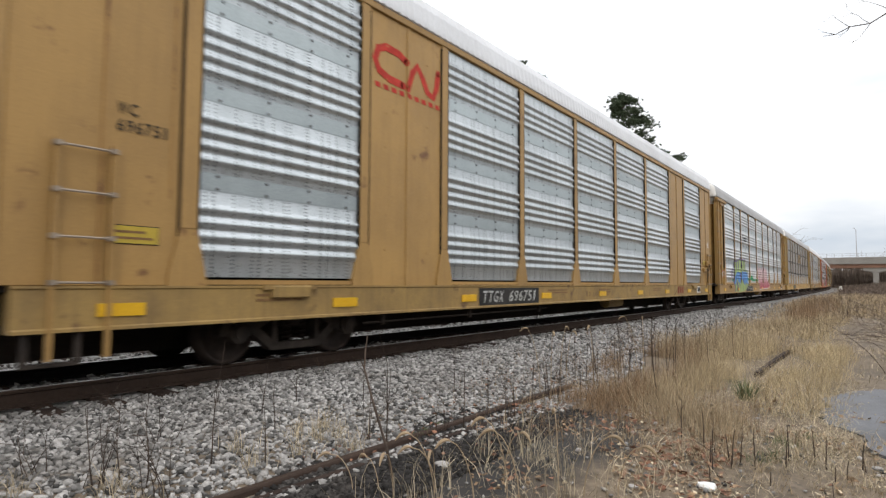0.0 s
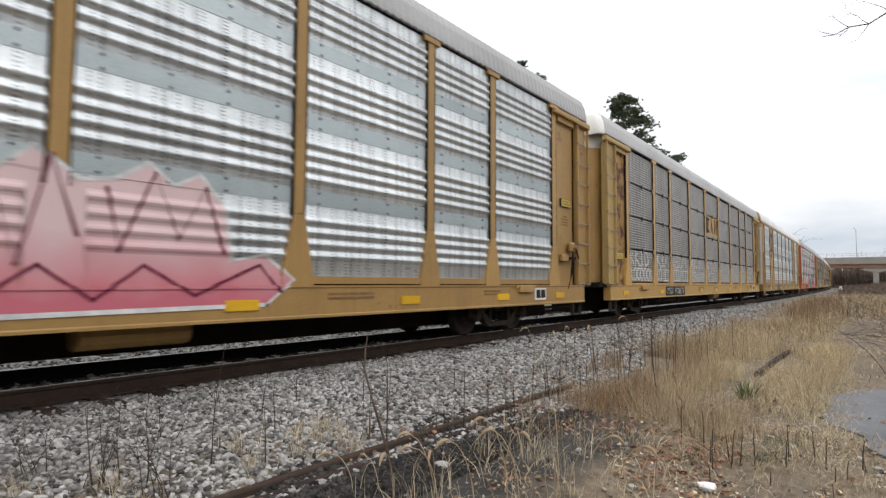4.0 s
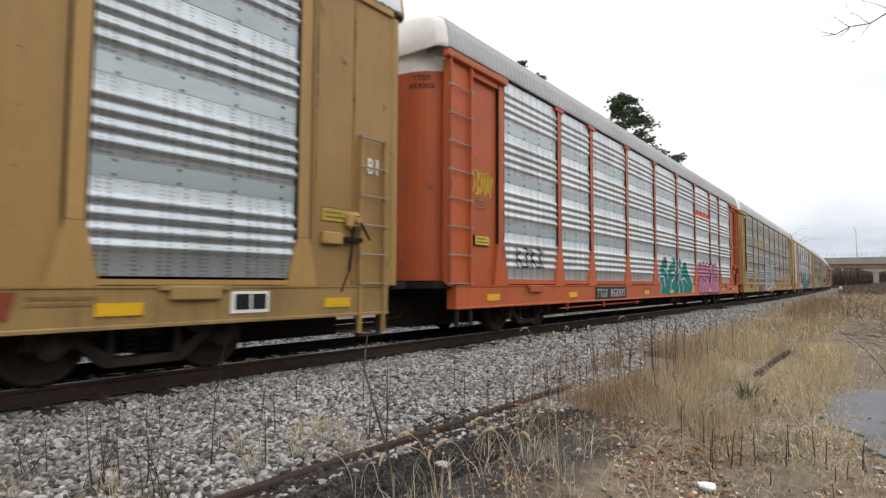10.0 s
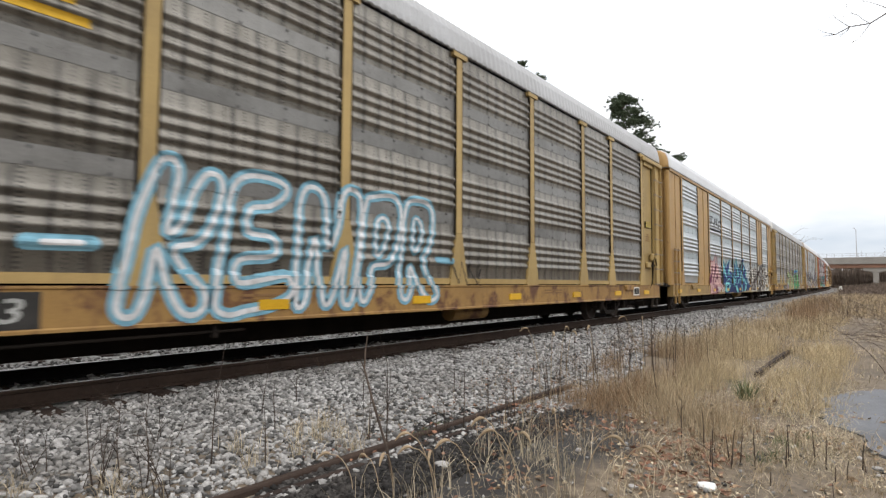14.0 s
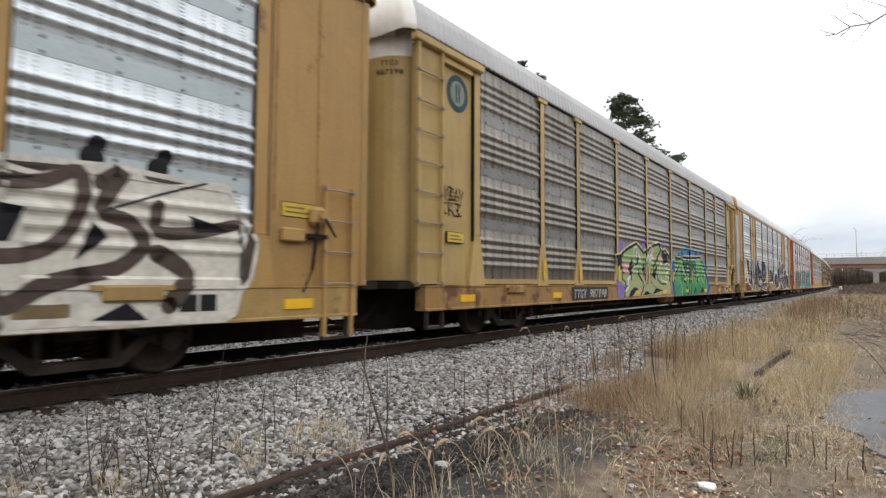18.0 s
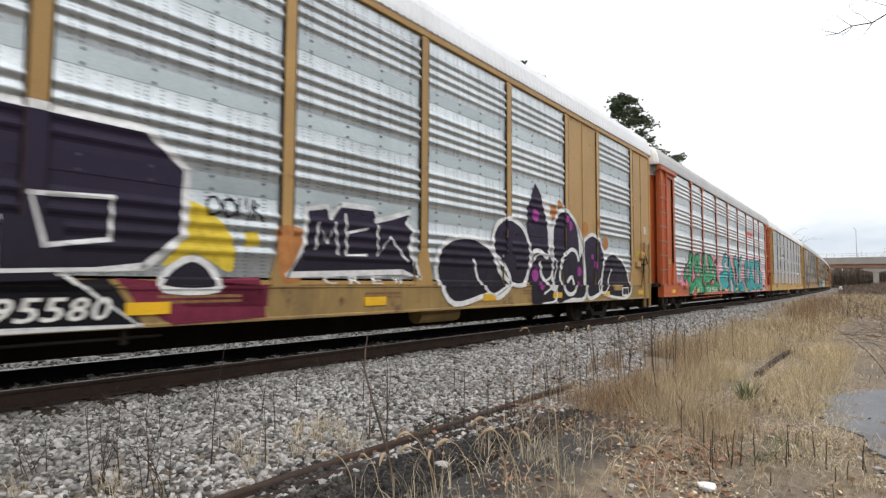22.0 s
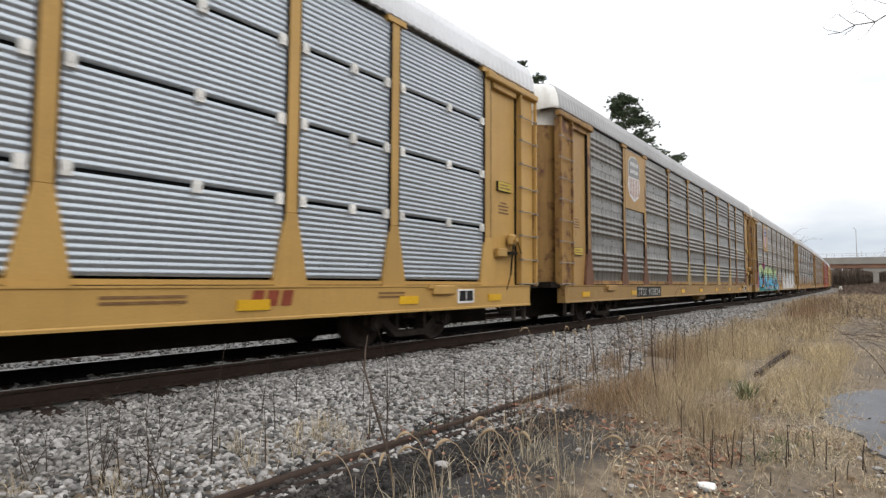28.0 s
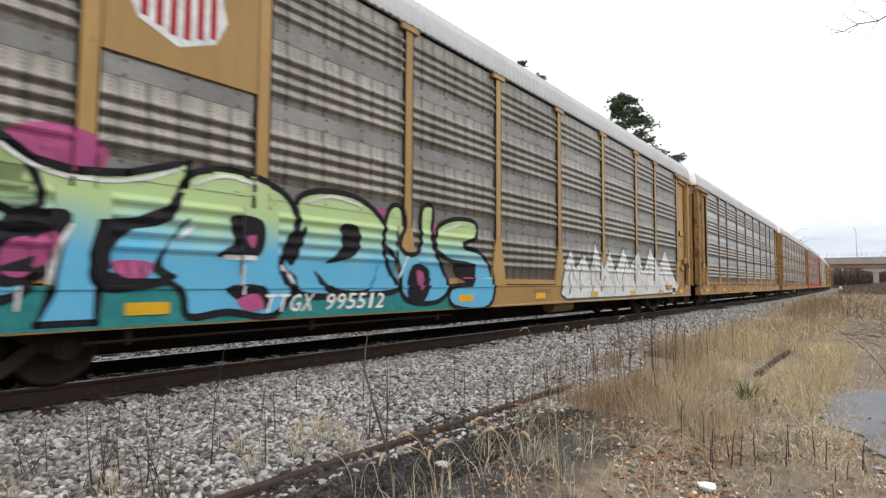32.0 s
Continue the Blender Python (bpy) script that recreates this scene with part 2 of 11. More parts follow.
def perforate(m, dy, dz, smear):
    """Columns of small punched holes, as dark specks."""
    n, l = m.node_tree.nodes, m.node_tree.links
    bsdf = n["Principled BSDF"]
    old = bsdf.inputs["Base Color"].links[0].from_socket
    tc, sep, nz = n.new("ShaderNodeTexCoord"), n.new("ShaderNodeSeparateXYZ"), n.new("ShaderNodeTexNoise")
    l.new(tc.outputs["Object"], sep.inputs[0])
    l.new(tc.outputs["Object"], nz.inputs["Vector"])
    nz.inputs["Scale"].default_value = 1.3

    def mth(op, a, b):
        k = n.new("ShaderNodeMath")
        k.operation = op
        for i, v in enumerate((a, b)):
            if isinstance(v, (int, float)):
                k.inputs[i].default_value = v
            else:
                l.new(v, k.inputs[i])
        return k.outputs[0]
    cols = mth("LESS_THAN", mth("FRACT", mth("DIVIDE", sep.outputs["Y"], dy), 0), 0.10)
    cols2 = mth("LESS_THAN", mth("FRACT", mth("DIVIDE", mth("ADD", sep.outputs["Y"], 0.07), dy * 1.37), 0), 0.07)
    rows = mth("LESS_THAN", mth("FRACT", mth("DIVIDE", sep.outputs["Z"], dz), 0), 0.45)
    hole = mth("MULTIPLY", mth("MULTIPLY", mth("MAXIMUM", cols, cols2), rows), mth("ADD", nz.outputs["Fac"], 0.2))
    wave = mth("ABSOLUTE", mth("SUBTRACT", mth("FRACT", mth("DIVIDE", mth("ADD", sep.outputs["Y"], mth("MULTIPLY", nz.outputs["Fac"], 0.16)), dy * 1.18), 0), 0.5), 0)
    hole = mth("MAXIMUM", hole, mth("MULTIPLY", mth("POWER", mth("MULTIPLY", wave, 2.0), 5.0), mth("MULTIPLY", nz.outputs["Fac"], smear)))
    mix = n.new("ShaderNodeMix")
    mix.data_type = "RGBA"
    l.new(hole, mix.inputs[0])
    l.new(old, mix.inputs[6])
    mix.inputs[7].default_value = (0.035, 0.035, 0.035, 1)
    l.new(mix.outputs[2], bsdf.inputs["Base Color"])


for sheet_m, smear in ((M_SILVER, 0.25), (M_PALE, 0.5), (M_GREY, 1.2), (M_GREY_DIRTY, 1.5), (M_GREY_WARM, 1.3)):
    perforate(sheet_m, 0.27, 0.046, smear)

# ---------------------------------------------------------------- mesh helpers


def box(bm, x0, x1, y0, y1, z0, z1):
    v = [bm.verts.new((x, y, z)) for x in (x0, x1) for y in (y0, y1) for z in (z0, z1)]
    for q in ((0, 1, 3, 2), (4, 6, 7, 5), (0, 4, 5, 1), (2, 3, 7, 6), (0, 2, 6, 4), (1, 5, 7, 3)):
        bm.faces.new([v[i] for i in q])
    return v


def soft_box(bm, x0, x1, y0, y1, z0, z1, r=0.01):
    """A box with chamfered edges."""
    t = bmesh.new()
    box(t, x0, x1, y0, y1, z0, z1)
    bmesh.ops.bevel(t, geom=t.edges[:], offset=r, segments=1, affect="EDGES")
    merge(bm, t)


def merge(bm, t):
    me = bpy.data.meshes.new("tmp")
    t.to_mesh(me)
    t.free()
    bm.from_mesh(me)
    bpy.data.meshes.remove(me)


def rod(bm, a, b, r, n=6, r2=None):
    a, b = Vector(a), Vector(b)
    q = (b - a).to_track_quat("Z", "Y")
    r2 = r if r2 is None else r2
    ring = []
    for p, rr in ((a, r), (b, r2)):
        ring.append([bm.verts.new(p + q @ Vector((rr * math.cos(2 * math.pi * i / n), rr * math.sin(2 * math.pi * i / n), 0))) for i in range(n)])
    for i in range(n):
        j = (i + 1) % n
        bm.faces.new((ring[0][i], ring[0][j], ring[1][j], ring[1][i]))
    bm.faces.new(ring[0][::-1])
    bm.faces.new(ring[1])


def prism(bm, pts, axis, a, b):
    """Extrude a closed outline (u, v) along an axis from a to b. axis y: (x, z); axis z: (x, y); axis x: (y, z)."""
    def at(u, v, w):
        return (u, w, v) if axis == "y" else (u, v, w) if axis == "z" else (w, u, v)
    r0 = [bm.verts.new(at(u, v, a)) for u, v in pts]
    r1 = [bm.verts.new(at(u, v, b)) for u, v in pts]
    n = len(pts)
    for i in range(n):
        j = (i + 1) % n
        bm.faces.new((r0[i], r0[j], r1[j], r1[i]))
    bm.faces.new(r0[::-1])
    bm.faces.new(r1)


def mesh_of(bm, name, material, smooth=False):
    bmesh.ops.recalc_face_normals(bm, faces=bm.faces[:])
    me = bpy.data.meshes.new(name)
    bm.to_mesh(me)
    bm.free()
    me.materials.append(material)
    if smooth:
        for p in me.polygons:
            p.use_smooth = True
    return me


def part(name, bm, material, parent, label="", at=None, smooth=False):
    me = mesh_of(bm, name, material, smooth) if isinstance(bm, bmesh.types.BMesh) else bm
    ob = new(name, me)
    ob.parent = parent
    if at is not None:
        ob.matrix_basis = at
    if label:
        tagged(ob, label)
    return ob


def thing(name, bm, material, label, category, kind="", group="", smooth=False):
    me = mesh_of(bm, name, material, smooth) if isinstance(bm, bmesh.types.BMesh) else bm
    return tagged(new(name, me), label, category, group, kind)


def root(name, label, category, group="", kind=""):
    return tagged(new(name), label, category, group, kind)


def raw_mesh(name, verts, faces, material):
    me = bpy.data.meshes.new(name)
    me.from_pydata(verts, [], faces)
    me.materials.append(material)
    return me


# ---------------------------------------------------------------- ground
RNG = np.random.default_rng(7)


def fade(a, b, x):
    t = min(1.0, max(0.0, (x - a) / (b - a)))
    return t * t * (3 - 2 * t)


def ground_z(x, y):
    """Height of the ground: track beds stand a little above the yard."""
    c = track_x(y)
    bed = fade(c + 4.6, c + 2.0, x) if x > c - 6 else fade(c - 10.5, c - 7.5, x)
    z = -0.34 + 0.13 * bed
    far = fade(30, 90, math.hypot(x, y))
    z += 0.035 * noise.noise((x * 0.55, y * 0.55, 0.0)) * (1 - far) + 0.012 * noise.noise((x * 2.1, y * 2.1, 3.0)) * (1 - far)
    z += 0.25 * fade(1.0, 9.0, x) * fade(20, 60, y)
    return z


def weed_edge(y):
    """Where the crushed stone gives way to weeds."""
    knots = ((2.0, -3.45), (5.8, -3.25), (7.2, -3.6), (9.5, -4.0), (13.0, -4.55), (18.0, -4.75), (27.0, -4.7), (40.0, -4.8), (70.0, -5.6))
    if y <= knots[0][0]:
        return knots[0][1]
    for (a, u), (b, w) in zip(knots, knots[1:]):
        if y <= b:
            return u + (w - u) * (y - a) / (b - a)
    return track_x(y) + 2.6


def steps(*spans):
    out = []
    for a, b, d in spans:
        k = max(1, round((b - a) / d))
        out += [a + (b - a) * i / k for i in range(k)]
    return out + [spans[-1][1]]


def build_ground():
    xs = steps((-2500, -400, 700), (-400, -60, 60), (-60, -22, 6), (-22, -12.5, 1.0), (-12.5, 3, 0.25), (3, 20, 1.5), (20, 80, 12), (80, 400, 80), (400, 2500, 700))
    ys = steps((-2500, -400, 700), (-400, -30, 60), (-30, -2, 2.0), (-2, 22, 0.25), (22, 60, 1.0), (60, 300, 8), (300, 700, 60), (700, 3500, 700))
    verts = [(x, y, ground_z(x, y)) for y in ys for x in xs]
    w = len(xs)
    faces = [(j * w + i, j * w + i + 1, (j + 1) * w + i + 1, (j + 1) * w + i) for j in range(len(ys) - 1) for i in range(w - 1)]
    m = surface("yard_ground", (0.175, 0.135, 0.095), (0.095, 0.078, 0.06), 0.95, big=0.55, fine=9, amount=0.8, bump=0.6, bump_scale=25, fine_mix=0.5)
    n, l = m.node_tree.nodes, m.node_tree.links
    bsdf = n["Principled BSDF"]
    old = bsdf.inputs["Base Color"].links[0].from_socket
    tc, sep = n.new("ShaderNodeTexCoord"), n.new("ShaderNodeSeparateXYZ")
    nz = n.new("ShaderNodeTexNoise")
    nz.inputs["Scale"].default_value, nz.inputs["Detail"].default_value = 0.9, 5.0
    l.new(tc.outputs["Object"], nz.inputs["Vector"])
    l.new(tc.outputs["Object"], sep.inputs[0])

    def node(op, a, b, c=None):
        k = n.new("ShaderNodeMath")
        k.operation = op
        for i, v in enumerate((a, b, c)):
            if v is None:
                continue
            if isinstance(v, (int, float)):
                k.inputs[i].default_value = v
            else:
                l.new(v, k.inputs[i])
        return k.outputs[0]

    # crushed stone round the tracks, following the bend
    lateral = node("ADD", sep.outputs["X"], node("MULTIPLY", node("MULTIPLY", sep.outputs["Y"], sep.outputs["Y"]), BEND / 2))
    wob = node("MULTIPLY_ADD", nz.outputs["Fac"], 1.6, -0.8)
    edge = node("ADD", lateral, wob)
    near = n.new("ShaderNodeMapRange")
    near.inputs["From Min"].default_value, near.inputs["From Max"].default_value = -4.3, -5.0
    l.new(edge, near.inputs["Value"])
    far = n.new("ShaderNodeMapRange")
    far.inputs["From Min"].default_value, far.inputs["From Max"].default_value = -15.2, -14.2
    l.new(edge, far.inputs["Value"])
    zone = node("MULTIPLY", near.outputs[0], far.outputs[0])
    vor = n.new("ShaderNodeTexVoronoi")
    vor.inputs["Scale"].default_value = 22.0
    l.new(tc.outputs["Object"], vor.inputs["Vector"])
    stone = n.new("ShaderNodeValToRGB")
    stone.color_ramp.elements[0].color, stone.color_ramp.elements[1].color = (0.07, 0.065, 0.06, 1), (0.27, 0.26, 0.245, 1)
    sepc = n.new("ShaderNodeSeparateColor")
    l.new(vor.outputs["Color"], sepc.inputs[0])
    l.new(sepc.outputs[0], stone.inputs["Fac"])
    mix = n.new("ShaderNodeMix")
    mix.data_type = "RGBA"
    l.new(zone, mix.inputs[0])
    l.new(old, mix.inputs[6])
    l.new(stone.outputs["Color"], mix.inputs[7])
    l.new(mix.outputs[2], bsdf.inputs["Base Color"])
    # dark cinders spilled round the old siding
    ux = node("DIVIDE", node("ADD", sep.outputs["X"], 2.62), 0.95)
    uy = node("DIVIDE", node("SUBTRACT", sep.outputs["Y"], 4.1), 1.9)
    spill = node("ADD", node("ADD", node("MULTIPLY", ux, ux), node("MULTIPLY", uy, uy)), node("MULTIPLY_ADD", nz.outputs["Fac"], 2.4, -1.2))
    dark = n.new("ShaderNodeMapRange")
    dark.inputs["From Min"].default_value, dark.inputs["From Max"].default_value = 1.25, 0.7
    l.new(spill, dark.inputs["Value"])
    mix2 = n.new("ShaderNodeMix")
    mix2.data_type = "RGBA"
    l.new(dark.outputs[0], mix2.inputs[0])
    l.new(mix.outputs[2], mix2.inputs[6])
    mix2.inputs[7].default_value = (0.038, 0.035, 0.033, 1)
    l.new(mix2.outputs[2], bsdf.inputs["Base Color"])
    me = raw_mesh("ground", verts, faces, m)
    for p in me.polygons:
        p.use_smooth = True
    return tagged(new("ground", me), "dry brown earth and crushed grey stone beside the tracks", "ground", kind="structure")


build_ground()


def sweep(bm, outline, path):
    """Sweep an outline (lateral, height) along a path of (x, y, heading)."""
    rings = []
    for x, y, a in path:
        c, s = math.cos(a), math.sin(a)
        rings.append([bm.verts.new((x + u * c, y + u * s, v)) for u, v in outline])
    n = len(outline)
    for r0, r1 in zip(rings, rings[1:]):
        for i in range(n):
            j = (i + 1) % n
            bm.faces.new((r0[i], r0[j], r1[j], r1[i]))
    bm.faces.new(rings[0][::-1])
    bm.faces.new(rings[-1])


def track_path(off, s0=-60.0, s1=460.0, d=6.0):
    k = round((s1 - s0) / d)
    out = []
    for i in range(k + 1):
        s = s0 + (s1 - s0) * i / k
        out.append((track_x(s, off), s, math.atan(BEND * s)))
    return out


RAIL_FORM = [(-0.07, -0.18), (0.07, -0.18), (0.07, -0.165), (0.012, -0.145), (0.009, -0.05), (0.036, -0.038), (0.037, -0.012), (0.026, -0.002),
             (-0.026, -0.002), (-0.037, -0.012), (-0.036, -0.038), (-0.009, -0.05), (-0.012, -0.145), (-0.07, -0.165)]


def build_track(off, label, tie_span, rail_mats, suffix_index):
    r = root("railway_track_%d" % suffix_index, label, "railway track", kind="structure")
    # the second, farther rail takes the darker of the two rail colours
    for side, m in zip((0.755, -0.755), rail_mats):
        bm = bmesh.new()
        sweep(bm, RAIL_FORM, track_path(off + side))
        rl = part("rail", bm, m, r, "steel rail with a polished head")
        bm = bmesh.new()
        sweep(bm, [(-0.024, -0.004), (0.024, -0.004), (0.022, 0.001), (-0.022, 0.001)], track_path(off + side))
        part("rail_head", bm, M_TREAD, rl)
    tie = bmesh.new()
    soft_box(tie, -1.29, 1.29, -0.115, 0.115, -0.35, -0.186, 0.012)
    plate = bmesh.new()
    for sx in (-0.755, 0.755):
        box(plate, sx - 0.16, sx + 0.16, -0.095, 0.095, -0.188, -0.172)
        for dx in (-0.1, 0.1):
            for dy in (-0.06, 0.06):
                box(plate, sx + dx - 0.012, sx + dx + 0.012, dy - 0.012, dy + 0.012, -0.172, -0.15)
    tie_me, plate_me = mesh_of(tie, "tie", M_TIE), mesh_of(plate, "tie_plate", M_RAIL)
    rest = bmesh.new()
    for i in range(-80, 500):
        s = i * 0.53
        a = math.degrees(math.atan(BEND * s))
        m = pose(track_x(s, off) + RNG.uniform(-0.05, 0.05), s + RNG.uniform(-0.03, 0.03), RNG.uniform(-0.012, 0.004), 0, 0, a + RNG.uniform(-1.2, 1.2))
        if tie_span[0] <= s <= tie_span[1]:
            t = part("tie", tie_me, None, r, at=m)
            part("tie_plate", plate_me, None, t)
        else:
            for v in box(rest, -1.29, 1.29, -0.115, 0.115, -0.33, -0.186):
                v.co = m @ v.co
    part("tie", rest, M_TIE, r)["kind"] = "stuff"
    return r


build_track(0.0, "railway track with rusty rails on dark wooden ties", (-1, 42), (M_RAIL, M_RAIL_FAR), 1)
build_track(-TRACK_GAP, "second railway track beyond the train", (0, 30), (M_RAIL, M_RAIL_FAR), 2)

# ---------------------------------------------------------------- crushed stone


def stone_shapes(k):
    """A few angular pebble forms as unit point sets with shared faces."""
    t = bmesh.new()
    bmesh.ops.create_icosphere(t, subdivisions=1, radius=1.0)
    base = np.array([v.co[:] for v in t.verts])
    faces = np.array([[v.index for v in f.verts] for f in t.faces])
    t.free()
    out = []
    for _ in range(k):
        d = RNG.uniform(0.62, 1.22, len(base))[:, None]
        out.append(base * d * RNG.uniform(0.65, 1.25, 3))
    return out, faces


STONES, STONE_FACES = stone_shapes(14)


def scatter_stones(name, pts, sizes, material, label):
    n = len(pts)
    nv, nf = len(STONES[0]), len(STONE_FACES)
    ang = RNG.uniform(0, 2 * math.pi, n)[:, None]
    tilt = RNG.uniform(-0.6, 0.6, n)[:, None]
    s = np.array(STONES)[np.arange(n) % len(STONES)] * np.asarray(sizes)[:, None, None] * np.array((1.0, 0.78, 0.62))
    x, y, z = s[:, :, 0], s[:, :, 1], s[:, :, 2]
    x, z = x * np.cos(tilt) - z * np.sin(tilt), x * np.sin(tilt) + z * np.cos(tilt)
    x, y = x * np.cos(ang) - y * np.sin(ang), x * np.sin(ang) + y * np.cos(ang)
    verts = np.stack((x, y, z), axis=2) + np.asarray(pts)[:, None, :]
    faces = STONE_FACES[None, :, :] + np.arange(n)[:, None, None] * nv
    me = bpy.data.meshes.new(name)
    me.vertices.add(n * nv)
    me.vertices.foreach_set("co", verts.ravel())
    me.loops.add(n * nf * 3)
    me.loops.foreach_set("vertex_index", faces.ravel())
    me.polygons.add(n * nf)
    me.polygons.foreach_set("loop_start", np.arange(0, n * nf * 3, 3))
    me.update()
    me.validate()
    me.materials.append(material)
    return tagged(new(name, me), label, "gravel", kind="stuff")


def in_ballast(x, y):
    """Between the near rail and the strip of weeds, which closes in with distance."""
    c = track_x(y)
    edge = weed_edge(y) + 0.3 + 0.45 * fade(4.5, 6.5, y) + 0.45 * noise.noise((x * 0.8, y * 0.5, 9.0))
    return c + 0.95 < x < edge and (y > 7.4 or abs(x + 3.36) > 0.07)


def ballast_points(n, y0, y1, test, bias=1.0):
    out = []
    while len(out) < n:
        y = y0 + (y1 - y0) * RNG.random() ** bias
        x = RNG.uniform(-16.0, -2.5)
        if test(x, y):
            out.append((x, y, ground_z(x, y)))
    return np.array(out)


def spread(n, y0, y1, test, lo, hi, bias=1.0, lift=0.2):
    p = ballast_points(n, y0, y1, test, bias)
    s = RNG.uniform(lo, hi, n) * RNG.choice((0.8, 1.0, 1.35), n)
    p[:, 2] += s * lift
    return p, s


p, s = spread(31000, 0.4, 9.5, in_ballast, 0.017, 0.036, 0.9)
scatter_stones("ballast", p, s, M_STONE, "loose grey limestone ballast beside the rail")
p, s = spread(22000, 9.5, 44.0, in_ballast, 0.030, 0.050, 1.6)
scatter_stones("ballast", p, s, M_STONE, "loose grey limestone ballast along the track")


p, s = spread(5000, -7.0, 0.4, in_ballast, 0.03, 0.05)
scatter_stones("ballast", p, s, M_STONE, "loose grey limestone ballast where the track runs on")


def between_tracks(x, y):
    c = track_x(y)
    return c - 3.0 < x < c - 0.86 or c - 6.9 < x < c - 5.2 or c - 3.25 - 1.4 + 0.0 < x < c - 3.45


def in_gauge(x, y):
    c = track_x(y)
    return abs(x - c) < 0.62 or abs(x - c + TRACK_GAP) < 0.62


p, s = spread(7000, 0.5, 26.0, between_tracks, 0.03, 0.05, 1.3, 0.3)
scatter_stones("ballast", p, s, M_STONE, "pale ballast between the two tracks")
p, s = spread(5000, 0.5, 22.0, in_gauge, 0.03, 0.05, 1.3, 0.3)
scatter_stones("ballast", p, s, M_STONE, "ballast between the rails")


def cinder_zone(x, y):
    return ((x + 2.62) / 1.0) ** 2 + ((y - 4.1) / 2.1) ** 2 + 1.1 * noise.noise((x * 0.9, y * 0.7, 4.0)) < 1.0


p, s = spread(15000, 1.6, 6.8, cinder_zone, 0.006, 0.030)
scatter_stones("cinders", p, s, M_STONE_DARK, "dark cinders between the old siding rails")
p = np.array([(x, y, ground_z(x, y) + 0.012) for x, y in zip(RNG.uniform(-2.6, 0.6, 420), RNG.uniform(2.8, 8.0, 420))])
scatter_stones("pebbles", p, RNG.uniform(0.012, 0.032, 420), M_STONE, "scattered pale pebbles on dark earth")

# ---------------------------------------------------------------- old siding


def build_siding():
    r = root("old_siding_rails", "two half-buried rusty rails of a disused siding", "railway track", kind="structure")
    for x0, y0, y1, z in ((-3.38, 1.2, 7.2, -0.298), (-1.53, 9.9, 13.6, -0.275)):
        bm = bmesh.new()
        path = []
        for i in range(25):
            y = y0 + (y1 - y0) * i / 24
            path.append((x0 + 0.05 * noise.noise((y * 0.4, x0, 0)), y, 0.0))
        sweep(bm, [(-0.05, z - 0.12), (0.05, z - 0.12), (0.036, z), (0.028, z + 0.012), (-0.028, z + 0.012), (-0.036, z)], path)
        part("rail", bm, M_RAIL, r)
    bm = bmesh.new()
    sweep(bm, [(-0.03, -0.5), (0.03, -0.5), (0.025, -0.312), (-0.02, -0.306)], [(-3.27 + 0.02 * i, 1.2 + i * 0.6, 0.03) for i in range(9)])
    part("guard_timber", bm, M_TIE, r, "weathered grey timber beside the rail")
    return r


build_siding()

# asphalt patch
bm = bmesh.new()
ring = [(-0.50, 7.6), (-0.42, 6.95), (-0.24, 6.67), (-0.1, 6.1), (0.05, 5.85), (0.6, 5.5), (1.5, 5.0), (5.0, 4.5), (5.0, 10.0), (2.0, 10.2), (0.6, 10.1), (0.1, 9.85), (-0.33, 9.3), (-0.47, 8.9), (-0.55, 8.2)]
rough = []
for (xa, ya), (xb, yb) in zip(ring, ring[1:] + ring[:1]):
    for k in range(6):
        x, y = xa + (xb - xa) * k / 6, ya + (yb - ya) * k / 6
        rough.append((x + 0.16 * noise.noise((x * 2.3, y * 2.3, 5.0)) + 0.05 * noise.noise((x * 9, y * 9, 1.0)), y + 0.13 * noise.noise((x * 2.3, y * 2.3, 8.0))))
prism(bm, rough, "z", -0.42, -0.318)
thing("pavement", bm, M_ASPHALT, "worn grey asphalt patch at the yard's edge", "pavement", kind="structure")

# ---------------------------------------------------------------- dry grass and weeds


def blades(name, roots, heights, widths, leans, material, label, category="grass", droop=0.5, kind="stuff"):
    """Grass: each blade a bent, tapering strip."""
    n = len(roots)
    verts, faces = [], []
    for i in range(n):
        x, y, z = roots[i]
        a = RNG.uniform(0, 2 * math.pi)
        f = RNG.uniform(0, 2 * math.pi)
        h, w, ln = heights[i], widths[i] / 2, leans[i]
        ux, uy = math.cos(f) * w, math.sin(f) * w
        dx, dy = math.cos(a) * ln, math.sin(a) * ln
        k = len(verts)
        for t, ww in ((0.0, 1.0), (0.45, 0.9), (0.8, 0.6)):
            b = t * t
            px, py, pz = x + dx * b, y + dy * b, z + h * (t - droop * 0.25 * b * ln / max(h, 0.01))
            verts += [(px - ux * ww, py - uy * ww, pz), (px + ux * ww, py + uy * ww, pz)]
        verts.append((x + dx, y + dy, z + h * (1 - droop * 0.35 * ln / max(h, 0.01))))
        faces += [(k, k + 1, k + 3, k + 2), (k + 2, k + 3, k + 5, k + 4), (k + 4, k + 5, k + 6)]
    return tagged(new(name, raw_mesh(name, verts, faces, material)), label, category, kind=kind)


def clump_roots(n, centres, radius):
    out = []
    for _ in range(n):
        c = centres[int(RNG.integers(len(centres)))]
        r = abs(RNG.normal(0, radius))
        a = RNG.uniform(0, 2 * math.pi)
        x, y = c[0] + r * math.cos(a), c[1] + r * math.sin(a)
        out.append((x, y, ground_z(x, y) - 0.01))
    return out


def zone_points(n, y0, y1, left, right, cell=0.0):
    out = []
    while len(out) < n:
        y = y0 + (y1 - y0) * RNG.random()
        x = left(y) + (right(y) - left(y)) * RNG.random() ** 0.75
        if cell and noise.noise((x * cell, y * cell, 2.0)) < -0.12:
            continue
        out.append((x, y))
    return out


